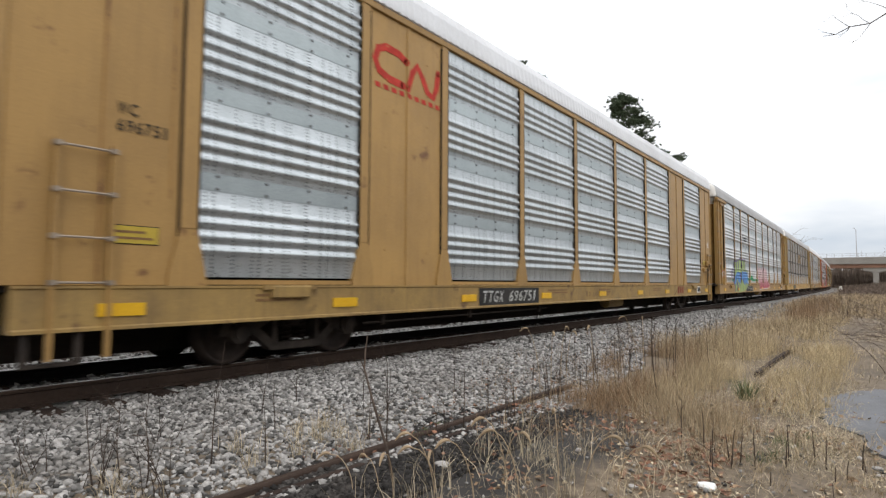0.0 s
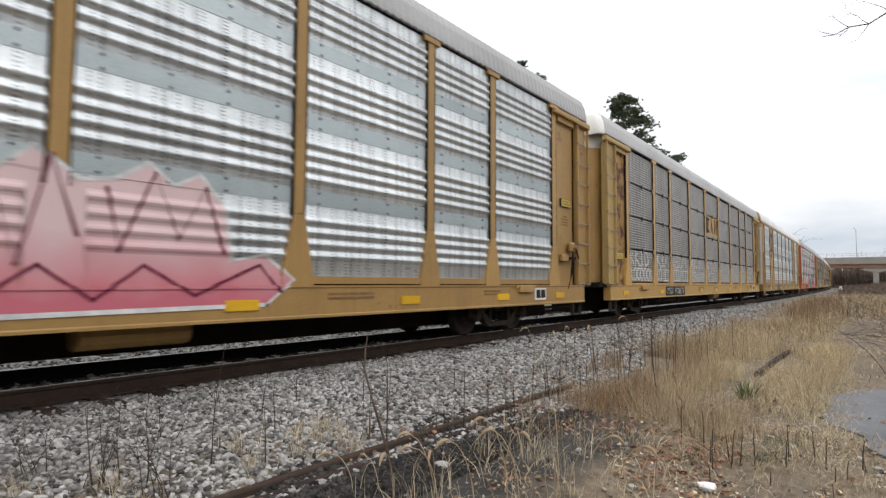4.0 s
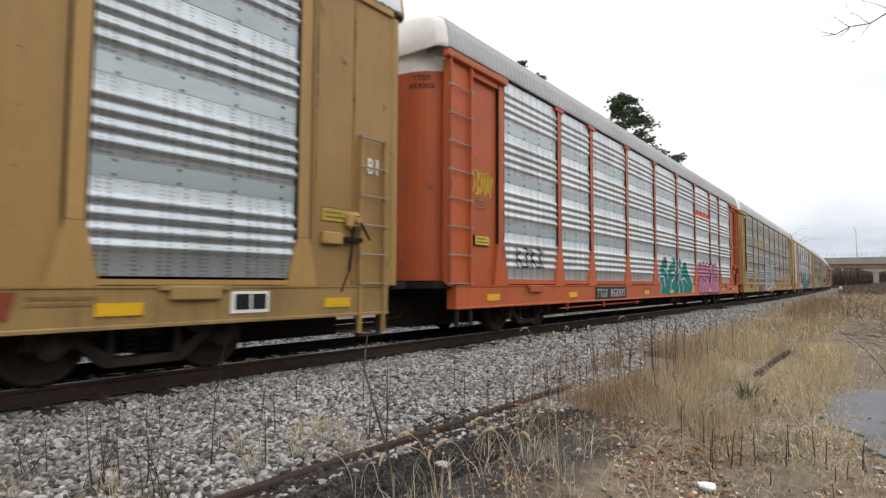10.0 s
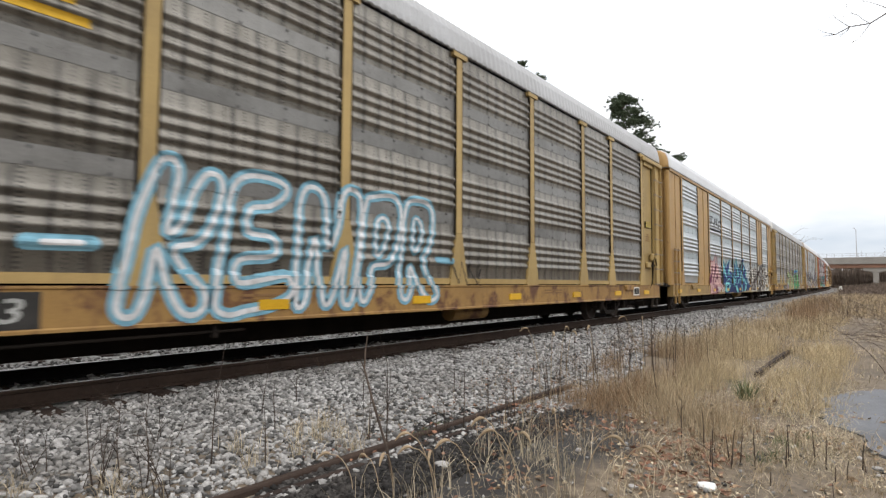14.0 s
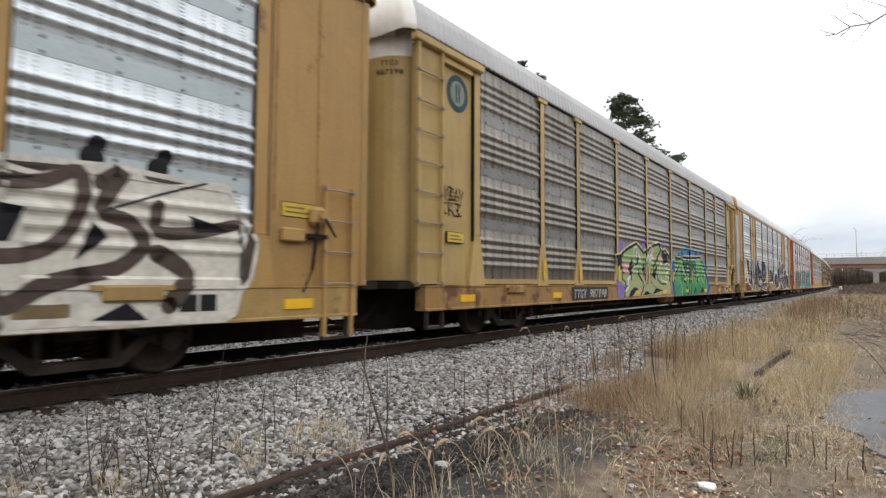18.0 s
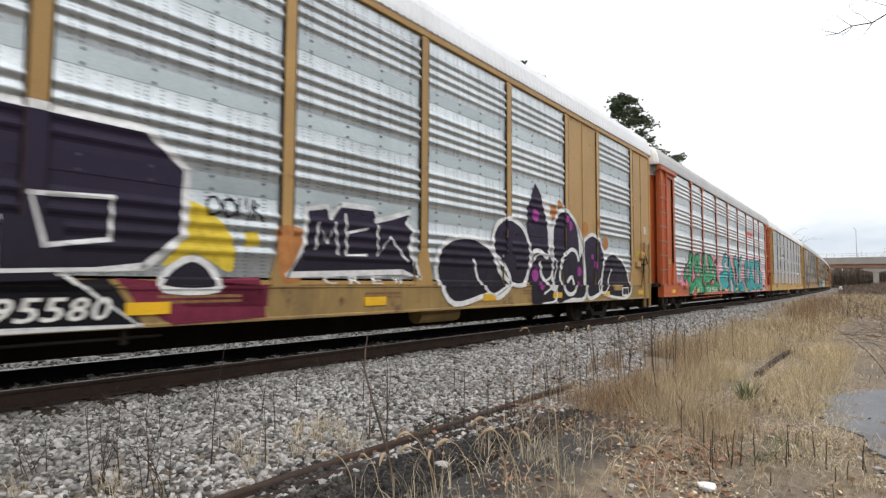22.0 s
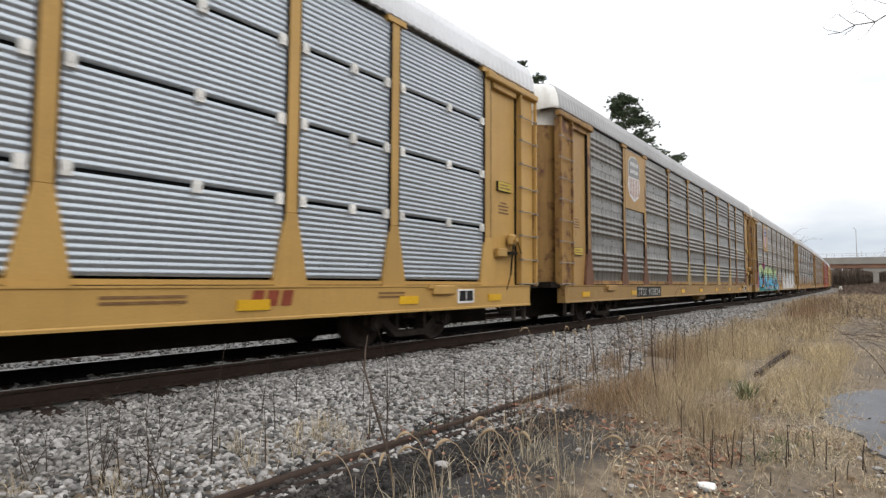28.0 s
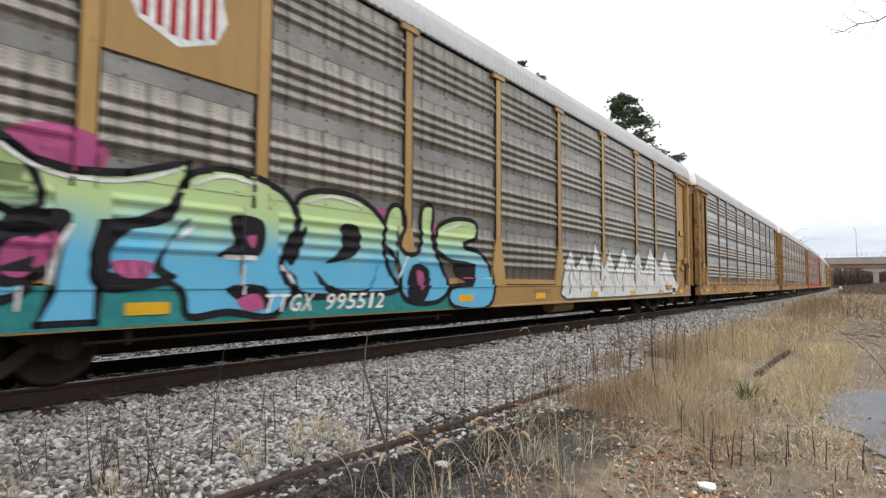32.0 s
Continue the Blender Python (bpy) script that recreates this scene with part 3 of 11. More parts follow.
def tall_left(y):
    return weed_edge(y) + 0.1


def grass_field(name, n, y0, y1, left, right, h, w, lean, material, label, clumps, radius, cell=0.5):
    roots = clump_roots(n, zone_points(clumps, y0, y1, left, right, cell), radius)
    hs = h * (0.25 + 0.75 * RNG.random(n) ** 1.3)
    if h > 0.3:
        # thinner and lower towards the stones and towards the open ground in front
        rim = np.array([fade(-0.1, 0.9, x - weed_edge(y)) * fade(5.2, 8.2, y) for x, y, _ in roots]) if y0 > 5 else np.ones(n)
        keep = RNG.random(n) < 0.22 + 0.78 * rim
        hs = (hs * (0.55 + 0.45 * rim))[keep]
        roots, n = [q for q, k in zip(roots, keep) if k], int(keep.sum())
    blades(name, roots, hs, RNG.uniform(w * 0.6, w, n), RNG.uniform(0.1, 1.0, n) * lean, material, label)


grass_field("dry_grass", 6500, 5.8, 11.5, tall_left, lambda y: -2.25, 0.56, 0.0042, 0.22, M_GRASS_BROWN, "tall thin brown grass beside the ballast", 260, 0.15)
grass_field("dry_grass", 6000, 6.5, 15.0, lambda y: weed_edge(y) + 0.5, lambda y: -1.95, 0.54, 0.0045, 0.22, M_GRASS, "tall thin dry tan grass beside the ballast", 300, 0.15)
grass_field("dry_grass", 4200, 7.0, 15.0, lambda y: -2.9, lambda y: -1.75, 0.52, 0.0045, 0.26, M_GRASS_GOLD, "bleached golden grass stalks", 190, 0.15)
grass_field("dry_grass", 6500, 13.0, 34.0, lambda y: weed_edge(y) + 0.75 - 0.5 * fade(16, 24, y), lambda y: -1.3, 0.46, 0.010, 0.24, M_GRASS, "tall dry grass along the old siding", 340, 0.30)
grass_field("dry_grass", 3500, 13.0, 30.0, lambda y: -3.6, lambda y: -1.0, 0.42, 0.010, 0.26, M_GRASS_GOLD, "golden grass further along the siding", 170, 0.30)
grass_field("dry_grass", 2600, 24.0, 40.0, lambda y: -3.2, lambda y: -1.7, 0.95, 0.013, 0.30, M_GRASS_BROWN, "tall brown weeds far along the siding", 46, 0.30, 0.0)
grass_field("dry_grass", 4200, 7.0, 14.5, lambda y: -1.35, lambda y: -0.5, 0.42, 0.005, 0.30, M_GRASS_GOLD, "bleached grass by the asphalt's edge", 150, 0.13)
grass_field("dry_grass", 2600, 5.2, 10.2, lambda y: -0.75, lambda y: -0.25, 0.12, 0.006, 0.20, M_GRASS_PALE, "straw that spills over the asphalt's edge", 120, 0.12, 0.0)
grass_field("dry_grass", 900, 5.0, 9.8, lambda y: -0.4, lambda y: 0.9, 0.05, 0.006, 0.16, M_GRASS, "loose straw blown over the asphalt", 160, 0.15, 0.0)
grass_field("dry_grass", 5200, 5.0, 14.5, lambda y: -2.1, lambda y: -0.6, 0.13, 0.007, 0.20, M_GRASS_PALE, "short trampled straw on the ground", 420, 0.14, 0.0)
grass_field("dry_grass", 4600, 2.8, 6.5, lambda y: -1.6, lambda y: 0.9, 0.10, 0.006, 0.16, M_GRASS_PALE, "thin straw on dark earth", 420, 0.12, 0.0)
grass_field("dry_grass", 3000, 2.8, 6.5, lambda y: -1.9, lambda y: 0.9, 0.16, 0.005, 0.12, M_GRASS, "brown grass stubble", 170, 0.10, 0.6)
grass_field("dry_grass", 1500, 4.4, 6.6, lambda y: -2.2, lambda y: -1.1, 0.40, 0.004, 0.20, M_GRASS, "thin tufts of brown grass", 85, 0.10)
grass_field("dry_grass", 330, 2.3, 4.4, lambda y: -2.8, lambda y: -1.5, 0.42, 0.005, 0.22, M_GRASS_PALE, "bent pale stalks over the cinders", 60, 0.10, 0.0)
grass_field("dry_grass", 4500, -7.0, 3.0, lambda y: -2.9, lambda y: 5.0, 0.14, 0.007, 0.18, M_GRASS_PALE, "thin trampled straw round the viewpoint", 500, 0.3, 0.0)
grass_field("dry_grass", 500, 5.4, 7.4, lambda y: weed_edge(y) - 0.25, lambda y: -2.7, 0.50, 0.006, 0.18, M_GRASS, "first tufts of dry grass beside the gravel", 36, 0.10, 0.0)
grass_field("dry_grass", 7000, 30.0, 75.0, lambda y: track_x(y) + 2.6, lambda y: 1.5, 0.7, 0.035, 0.4, M_GRASS, "dry grass far along the track", 300, 0.6)
grass_field("dry_grass", 5000, 10.2, 30.0, lambda y: -0.5, lambda y: 2.4, 0.20, 0.012, 0.22, M_GRASS_PALE, "flattened straw beyond the asphalt", 320, 0.3)
grass_field("dry_grass", 700, 0.9, 3.6, lambda y: -4.4, lambda y: -3.5, 0.26, 0.006, 0.14, M_GRASS_PALE, "small straw tufts in the gravel", 14, 0.09, 0.0)
grass_field("dry_grass", 1300, 4.6, 7.4, lambda y: -3.2, lambda y: -1.0, 0.29, 0.004, 0.22, M_GRASS_BROWN, "sparse brown stems in front of the tall grass", 330, 0.12, 0.0)
grass_field("dry_grass", 420, 2.6, 5.4, lambda y: -2.9, lambda y: -1.2, 0.29, 0.006, 0.30, M_GRASS_PALE, "curled pale blades over the cinders", 120, 0.10, 0.0)
grass_field("dry_grass", 900, 5.0, 16.0, lambda y: weed_edge(y) - 1.3, lambda y: weed_edge(y) + 0.2, 0.28, 0.004, 0.14, M_GRASS_BROWN, "scattered brown stems among the stones", 240, 0.16, 0.0)
grass_field("green_grass", 420, 5.2, 6.8, lambda y: -0.95, lambda y: -0.55, 0.10, 0.006, 0.06, M_GREEN, "a little green grass by the asphalt", 6, 0.10, 0.0)
grass_field("green_grass", 220, 3.9, 4.5, lambda y: -3.6, lambda y: -3.35, 0.09, 0.006, 0.06, M_GREEN, "a green tuft beside the old rail", 3, 0.07, 0.0)


def leaf_litter(n, x0, x1, y0, y1, size, material, label):
    verts, faces = [], []
    for _ in range(n):
        x, y = RNG.uniform(x0, x1), RNG.uniform(y0, y1)
        if noise.noise((x * 1.1, y * 1.1, 7.0)) < -0.05:
            continue
        z = ground_z(x, y) + RNG.uniform(0.005, 0.04)
        a, s = RNG.uniform(0, 6.28), RNG.uniform(0.5, 1.0) * size
        t = RNG.uniform(-0.5, 0.5, 4) * s
        k = len(verts)
        for i, (u, v) in enumerate(((1, 0), (0.1, 0.55), (-1, 0.05), (-0.1, -0.5))):
            verts.append((x + s * (u * math.cos(a) - v * math.sin(a)), y + s * (u * math.sin(a) + v * math.cos(a)), z + t[i]))
        faces += [(k, k + 1, k + 2), (k, k + 2, k + 3)]
    tagged(new("leaf_litter", raw_mesh("leaf_litter", verts, faces, material)), label, "fallen leaves", kind="stuff")


leaf_litter(900, -3.7, -0.2, 3.0, 8.5, 0.036, M_LEAF, "curled rust-brown fallen leaves on the ground")
leaf_litter(260, -4.4, -3.3, 2.6, 8.0, 0.035, M_LEAF, "a few brown leaves among the gravel")
leaf_litter(170, -2.3, -1.1, 4.4, 6.4, 0.048, M_LEAF, "a drift of red-brown leaves by the cinders")
leaf_litter(170, -1.6, -0.5, 4.0, 5.4, 0.048, M_LEAF, "a drift of red-brown leaves round a white bag")
leaf_litter(1800, -2.6, 1.0, 2.9, 7.5, 0.032, M_GRASS_BROWN, "brown scraps of dead leaf on the earth")
leaf_litter(120, -3.5, -2.9, 5.4, 6.6, 0.04, M_LEAF, "red-brown leaves caught at the foot of the grass")
leaf_litter(1300, -2.2, 1.1, 3.0, 8.5, 0.026, M_GRASS_PALE, "pale scraps of straw and leaf on the earth")


def tube(bm, pts, radii, n):
    """One joined tube through points."""
    rings = []
    for i, p in enumerate(pts):
        d = (pts[min(i + 1, len(pts) - 1)] - pts[max(i - 1, 0)]).to_track_quat("Z", "Y")
        rings.append([bm.verts.new(p + d @ Vector((radii[i] * math.cos(2 * math.pi * k / n), radii[i] * math.sin(2 * math.pi * k / n), 0))) for k in range(n)])
    for u, w in zip(rings, rings[1:]):
        for k in range(n):
            bm.faces.new((u[k], u[(k + 1) % n], w[(k + 1) % n], w[k]))
    bm.faces.new(rings[0][::-1])
    bm.faces.new(rings[-1])


def twig(bm, p, d, length, r, depth, bend=0.25, fork=0.75):
    """A branching dead stem."""
    d = Vector(d).normalized()
    p = Vector(p)
    n = 4
    for i in range(n):
        d2 = (d + Vector(RNG.uniform(-bend, bend, 3)) * 0.5).normalized()
        q = p + d2 * length / n
        rod(bm, p, q, r * (1 - 0.7 * i / n), 4, r * (1 - 0.7 * (i + 1) / n))
        if depth and RNG.random() < fork and i:
            side = (d2 + Vector(RNG.uniform(-0.9, 0.9, 3))).normalized()
            twig(bm, q, side, length * RNG.uniform(0.3, 0.55), r * 0.55, depth - 1, bend, fork)
        p, d = q, d2


# single weed stalks: foot (x, y), height, lean
STALKS = ((-3.48, 3.70, 0.72, 0.05, 1), (-3.62, 3.62, 0.62, -0.03, 0), (-3.56, 3.78, 0.66, 0.0, 0), (-3.98, 2.33, 0.62, 0.02, 1), (-3.72, 2.62, 0.50, 0.0, 0),
          (-4.05, 1.72, 0.52, 0.05, 2), (-4.15, 1.60, 0.55, -0.12, 2), (-3.95, 1.85, 0.5, 0.15, 2), (-3.25, 4.55, 0.66, -0.02, 0), (-3.30, 5.05, 0.62, 0.02, 0),
          (-3.1, 5.65, 0.70, 0.0, 1), (-3.0, 6.1, 0.72, 0.03, 0), (-2.9, 6.9, 0.85, -0.04, 1), (-2.4, 7.6, 0.95, 0.03, 1), (-2.3, 8.3, 0.9, 0.0, 0),
          (-3.35, 7.3, 0.85, 0.06, 1), (-2.7, 9.3, 1.0, 0.02, 1), (-2.0, 9.0, 0.95, -0.03, 0), (-1.25, 5.35, 0.38, 0.02, 0), (-1.05, 4.75, 0.34, -0.02, 1),
          (-0.95, 4.9, 0.33, 0.04, 0), (-0.8, 5.0, 0.32, 0.0, 0), (-0.62, 5.2, 0.36, 0.03, 0), (-1.5, 5.6, 0.36, -0.03, 1), (-3.9, 8.2, 0.8, 0.02, 0),
          (-4.4, 3.2, 0.34, 0.0, 1), (-4.9, 3.4, 0.40, 0.05, 2), (-5.0, 3.9, 0.38, -0.05, 2), (-4.7, 4.6, 0.45, 0.0, 1), (-4.3, 5.8, 0.5, 0.03, 1))
THICKET = tuple((RNG.uniform(weed_edge(y) + 0.2, -2.0), y, RNG.uniform(0.45, 0.85), RNG.uniform(-0.08, 0.08), int(RNG.integers(2))) for y in RNG.uniform(6.0, 14.0, 46))
STUBS = tuple((RNG.uniform(-1.5, -0.1), y, RNG.uniform(0.12, 0.3), RNG.uniform(-0.1, 0.1), 0) for y in RNG.uniform(4.2, 6.0, 15))
for x, y, h, lean, deep in STALKS + THICKET + STUBS:
    bm = bmesh.new()
    twig(bm, (x, y, ground_z(x, y) - 0.02), (lean, RNG.uniform(-0.06, 0.06), 1), h, 0.0065, deep, 0.10 if deep < 2 else 0.22)
    thing("weed_stalk", bm, M_STEM, "thin dark dead weed stalk in the gravel", "weed", group="dead weed stalks")

# low twiggy weeds in the gravel
for x, y, h, n in ((-4.15, 1.62, 0.50, 7), (-3.75, 1.85, 0.42, 6), (-4.75, 2.3, 0.34, 5), (-4.6, 1.45, 0.45, 6), (-3.62, 3.62, 0.5, 4), (-3.3, 4.3, 0.45, 4), (-3.1, 5.2, 0.5, 5), (-3.2, 6.3, 0.55, 6), (-5.6, 3.3, 0.3, 4), (-6.1, 5.2, 0.35, 4), (-5.6, 7.6, 0.4, 5)):
    bm = bmesh.new()
    for _ in range(n):
        a, r = RNG.uniform(0, 6.28), RNG.uniform(0, 0.12)
        px, py = x + r * math.cos(a), y + r * math.sin(a)
        twig(bm, (px, py, ground_z(px, py) - 0.02), (RNG.uniform(-0.4, 0.4), RNG.uniform(-0.4, 0.4), 1), h * RNG.uniform(0.6, 1.1), 0.004, 2, 0.3, 0.7)
    thing("twiggy_weed", bm, M_STEM, "low brown twiggy dead weed in the gravel", "weed", group="twiggy weeds")

# leaning bare sapling near the rail
bm = bmesh.new()
path = [(-2.72, 2.98, -0.36), (-2.84, 3.02, -0.10), (-3.06, 3.10, 0.18), (-3.26, 3.20, 0.40), (-3.30, 3.25, 0.55), (-3.29, 3.26, 0.66)]
for a, b, r in zip(path, path[1:], (0.013, 0.011, 0.009, 0.008, 0.006)):
    rod(bm, a, b, r, 5, r * 0.9)
rod(bm, path[3], (-3.35, 3.24, 0.47), 0.006, 4, 0.003)
thing("leaning_sapling", bm, M_STEM, "bare grey sapling leaning over the gravel", "sapling")

# foxtail weeds with drooping seed heads
FOXTAILS = ((-2.55, 2.78, 0.42), (-2.45, 3.1, 0.36), (-2.62, 3.3, 0.30), (-2.3, 2.9, 0.52), (-2.1, 3.05, 0.5), (-2.0, 3.3, 0.6), (-1.85, 3.2, 0.56), (-1.7, 3.45, 0.62), (-2.15, 3.5, 0.46),
            (-1.55, 3.5, 0.52), (-3.3, 6.5, 0.88), (-3.22, 6.6, 0.92), (-3.1, 6.5, 0.90), (-3.4, 6.4, 0.9), (-2.95, 7.0, 0.95), (-2.75, 8.1, 1.0), (-2.7, 8.2, 0.98), (-1.4, 3.7, 0.44), (-2.9, 2.75, 0.3), (-2.75, 2.85, 0.26))
for x, y, h in FOXTAILS:
    weed = root("foxtail_weed", "dry foxtail weed with a drooping seed head", "weed", group="foxtail weeds")
    z0 = ground_z(x, y) - 0.02
    a = RNG.uniform(0, 6.28)
    pts = []
    for i in range(9):
        t = i / 8
        o = 0.16 * t ** 2.5
        pts.append(Vector((x + o * math.cos(a), y + o * math.sin(a), z0 + h * t - 0.5 * max(0, t - 0.8) ** 1.5)))
    bm = bmesh.new()
    tube(bm, pts, [0.0032] * 9, 4)
    part("stem", bm, M_REED, weed)
    head = [pts[-1]]
    for i in range(6):
        head.append(head[-1] + Vector((0.017 * math.cos(a), 0.017 * math.sin(a), 0.008 - 0.006 * i)))
    bm = bmesh.new()
    tube(bm, head, [0.004, 0.008, 0.011, 0.012, 0.011, 0.008, 0.003], 6)
    part("seed_head", bm, M_REED, weed, "bristly pale seed head")

# green shrub
bm = bmesh.new()
for _ in range(120):
    a, r = RNG.uniform(0, 6.28), RNG.uniform(0, 0.10)
    p = Vector((-1.32 + r * math.cos(a), 7.75 + r * math.sin(a), ground_z(-1.3, 7.75)))
    q = p + Vector((math.cos(a) * RNG.uniform(0.02, 0.20), math.sin(a) * RNG.uniform(0.02, 0.20), RNG.uniform(0.08, 0.30)))
    d = Vector((-math.sin(a), math.cos(a), 0)) * 0.005
    m = (p + q) / 2 + Vector((0, 0, 0.03))
    v = [bm.verts.new(k) for k in (p, m - d, q, m + d)]
    bm.faces.new(v)
thing("green_shrub", bm, M_GREEN, "small green broom-like shrub in dry grass", "shrub")

# plastic litter
bm = bmesh.new()
bmesh.ops.create_icosphere(bm, subdivisions=2, radius=0.055)
for v in bm.verts:
    v.co = Vector((v.co.x * 1.25, v.co.y * 0.8, v.co.z * 0.55)) * (1 + 0.35 * noise.noise(v.co * 30))
bmesh.ops.translate(bm, vec=(-0.98, 4.28, ground_z(-0.98, 4.28) + 0.03), verts=bm.verts)
thing("plastic_bag", bm, M_PLASTIC, "crumpled white plastic bag on brown leaves", "litter")
for k, (x, y, s) in enumerate(((-2.72, 3.52, 0.05), (-1.4, 4.0, 0.03), (-2.0, 6.3, 0.03), (0.2, 4.9, 0.035), (-0.05, 5.6, 0.03))):
    bm = bmesh.new()
    bmesh.ops.create_icosphere(bm, subdivisions=2, radius=s)
    for v in bm.verts:
        v.co = Vector((v.co.x * 1.3, v.co.y, v.co.z * 0.5)) * (1 + 0.3 * noise.noise(v.co * 25 + Vector((k, 0, 0))))
    bmesh.ops.translate(bm, vec=(x, y, ground_z(x, y) + s * 0.35), verts=bm.verts)
    thing("pale_rock", bm, M_STONE, "smooth pale rock lying on the dirt", "rock", group="pale rocks", smooth=True)

# bramble thicket and low brush beyond the grass
for x, y, h, n in ((0.75, 11.4, 1.1, 13), (1.0, 12.6, 1.2, 13), (0.9, 14.0, 1.3, 13), (1.3, 15.5, 1.4, 14), (0.4, 20.0, 1.3, 18), (-1.0, 27.0, 1.5, 22), (-2.0, 34.0, 1.5, 22), (1.0, 24.0, 1.5, 18)):
    bm = bmesh.new()
    for _ in range(n):
        a = RNG.uniform(0, 6.28)
        r = RNG.uniform(0, 0.7)
        px, py = x + r * math.cos(a), y + r * math.sin(a)
        lean = RNG.uniform(-1.0, 0.5)
        cane, p, d = [], Vector((px, py, ground_z(px, py) - 0.05)), Vector((lean * 0.5, RNG.uniform(-0.4, 0.4), 1.0)).normalized()
        for q in range(9):
            cane.append(p.copy())
            d = (d + Vector((lean * 0.16, RNG.uniform(-0.12, 0.12), -0.13)) + Vector(RNG.uniform(-0.1, 0.1, 3))).normalized()
            p = p + d * h * 0.17
        tube(bm, cane, [0.006 - 0.0005 * q for q in range(9)], 4)
        for q in (3, 5, 6, 7):
            twig(bm, cane[q], (RNG.uniform(-1, 1), RNG.uniform(-1, 1), RNG.uniform(-0.1, 0.8)), h * RNG.uniform(0.15, 0.4), 0.003, 1, 0.45, 0.6)
    thing("bramble_bush", bm, M_BRUSH, "leafless tangled bramble bush in dry grass", "bush", group="bramble bushes")

# far winter brush under and beside the bridge
verts, faces = [], []
for k in range(30000):
    y = RNG.uniform(70, 330) if k % 3 else RNG.uniform(250, 330)
    lo = track_x(y) + 4.0
    x = RNG.uniform(lo, lo + 34) if y < 225 else RNG.uniform(lo - 1.5, lo + 60)
    h = (0.5 + 2.2 * fade(90, 300, y)) * RNG.uniform(0.4, 1.2) * (0.5 + 0.9 * fade(0, 18, x - lo))
    if y > 248:
        h = RNG.uniform(3.5, 9.0)
    w = 0.03 * (1 + y / 90)
    a = RNG.uniform(0, 6.28)
    k = len(verts)
    z = -0.2
    ox, oy = w * math.cos(a), w * math.sin(a)
    tx, ty = x + RNG.uniform(-0.8, 0.8), y + RNG.uniform(-0.8, 0.8)
    verts += [(x - ox, y - oy, z), (x + ox, y + oy, z), (tx + ox * 0.5, ty, z + h * 0.8), (tx - ox * 0.6, ty, z + h)]
    faces.append((k, k + 1, k + 2, k + 3))
tagged(new("far_brush", raw_mesh("far_brush", verts, faces, M_BRUSH)), "grey-brown leafless brush along the line", "brush", kind="stuff")

# grey-brown woods added behind the viewpoint, never in view, to darken low reflections on the cars
verts, faces = [], []
for _ in range(9000):
    x, y, h = RNG.uniform(18, 36), RNG.uniform(-75, 55), RNG.uniform(2.5, 7.5)
    a, w = RNG.uniform(0, 6.28), RNG.uniform(0.10, 0.34)
    ox, oy, k = w * math.cos(a), w * math.sin(a), len(verts)
    tx, ty = x + RNG.uniform(-1.2, 1.2), y + RNG.uniform(-1.2, 1.2)
    verts += [(x - ox, y - oy, -0.4), (x + ox, y + oy, -0.4), (tx + ox * 0.5, ty + oy * 0.5, h * 0.85), (tx - ox * 0.6, ty - oy * 0.6, h)]
    faces.append((k, k + 1, k + 2, k + 3))
tagged(new("winter_woods", raw_mesh("winter_woods", verts, faces, M_BRUSH)), "unseen grey-brown woods added to darken the panels' reflections", "woods", kind="stuff")

# ---------------------------------------------------------------- trees


def pine(x, y, top, spread_r, tufts, seed):
    r = np.random.default_rng(seed)
    tree = root("pine_tree", "tall dark green pine standing beyond the train", "tree", group="pines")
    bm = bmesh.new()
    rod(bm, (x, y, -0.4), (x, y, top - 0.6), 0.32, 8, 0.05)
    for _ in range(26):
        z = r.uniform(top * 0.45, top - 0.8)
        a, ln = r.uniform(0, 6.28), spread_r * r.uniform(0.5, 1.0) * (0.35 + 0.65 * min(1, (top - z) / (top * 0.3)))
        rod(bm, (x, y, z), (x + ln * math.cos(a), y + ln * math.sin(a), z + ln * 0.5), 0.06, 5, 0.015)
    part("trunk", bm, M_BARK, tree)
    verts, faces = [], []
    boughs = []
    for k in range(max(9, tufts // 36)):
        t = (k + r.random()) / max(9, tufts // 36)
        z = top - 0.35 - t * top * 0.48
        reach = spread_r * (0.20 + 0.80 * min(1.0, t * 3.0)) * r.uniform(0.35, 1.1)
        a = r.uniform(0, 6.28)
        boughs.append((x + reach * math.cos(a), y + reach * math.sin(a), z + 0.25 * reach, spread_r * r.uniform(0.24, 0.38)))
    for _ in range(tufts):
        bx, by, bz, br = boughs[int(r.integers(len(boughs)))]
        o = r.normal(0, 0.5, 3) * br
        c = np.array((bx, by, bz)) + o * np.array((1.0, 1.0, 0.55))
        s = r.uniform(0.22, 0.42)
        for _ in range(14):
            d = r.normal(0, 1, 3)
            d[2] = abs(d[2]) * 0.9 + 0.1
            d = d / np.linalg.norm(d) * s
            n = np.cross(d, r.normal(0, 1, 3))
            n = n / (np.linalg.norm(n) + 1e-6) * 0.035
            k = len(verts)
            verts += [tuple(c - n), tuple(c + n), tuple(c + d)]
            faces.append((k, k + 1, k + 2))
    part("crown", raw_mesh("crown", verts, faces, M_PINE), None, tree, "open crown of dark needle tufts")
    return tree


for k, (dx, dy, slope, dist, rad, tufts) in enumerate(((-0.497, 0.868, 0.408, 52, 1.5, 600), (-0.470, 0.883, 0.381, 52, 1.4, 520), (-0.338, 0.941, 0.322, 60, 2.5, 2900),
                                                        (-0.290, 0.957, 0.231, 66, 2.2, 900), (-0.262, 0.965, 0.213, 70, 2.4, 900))):
    pine(dx * dist, dy * dist, EYE_Z + slope * dist, rad, tufts, 20 + k)


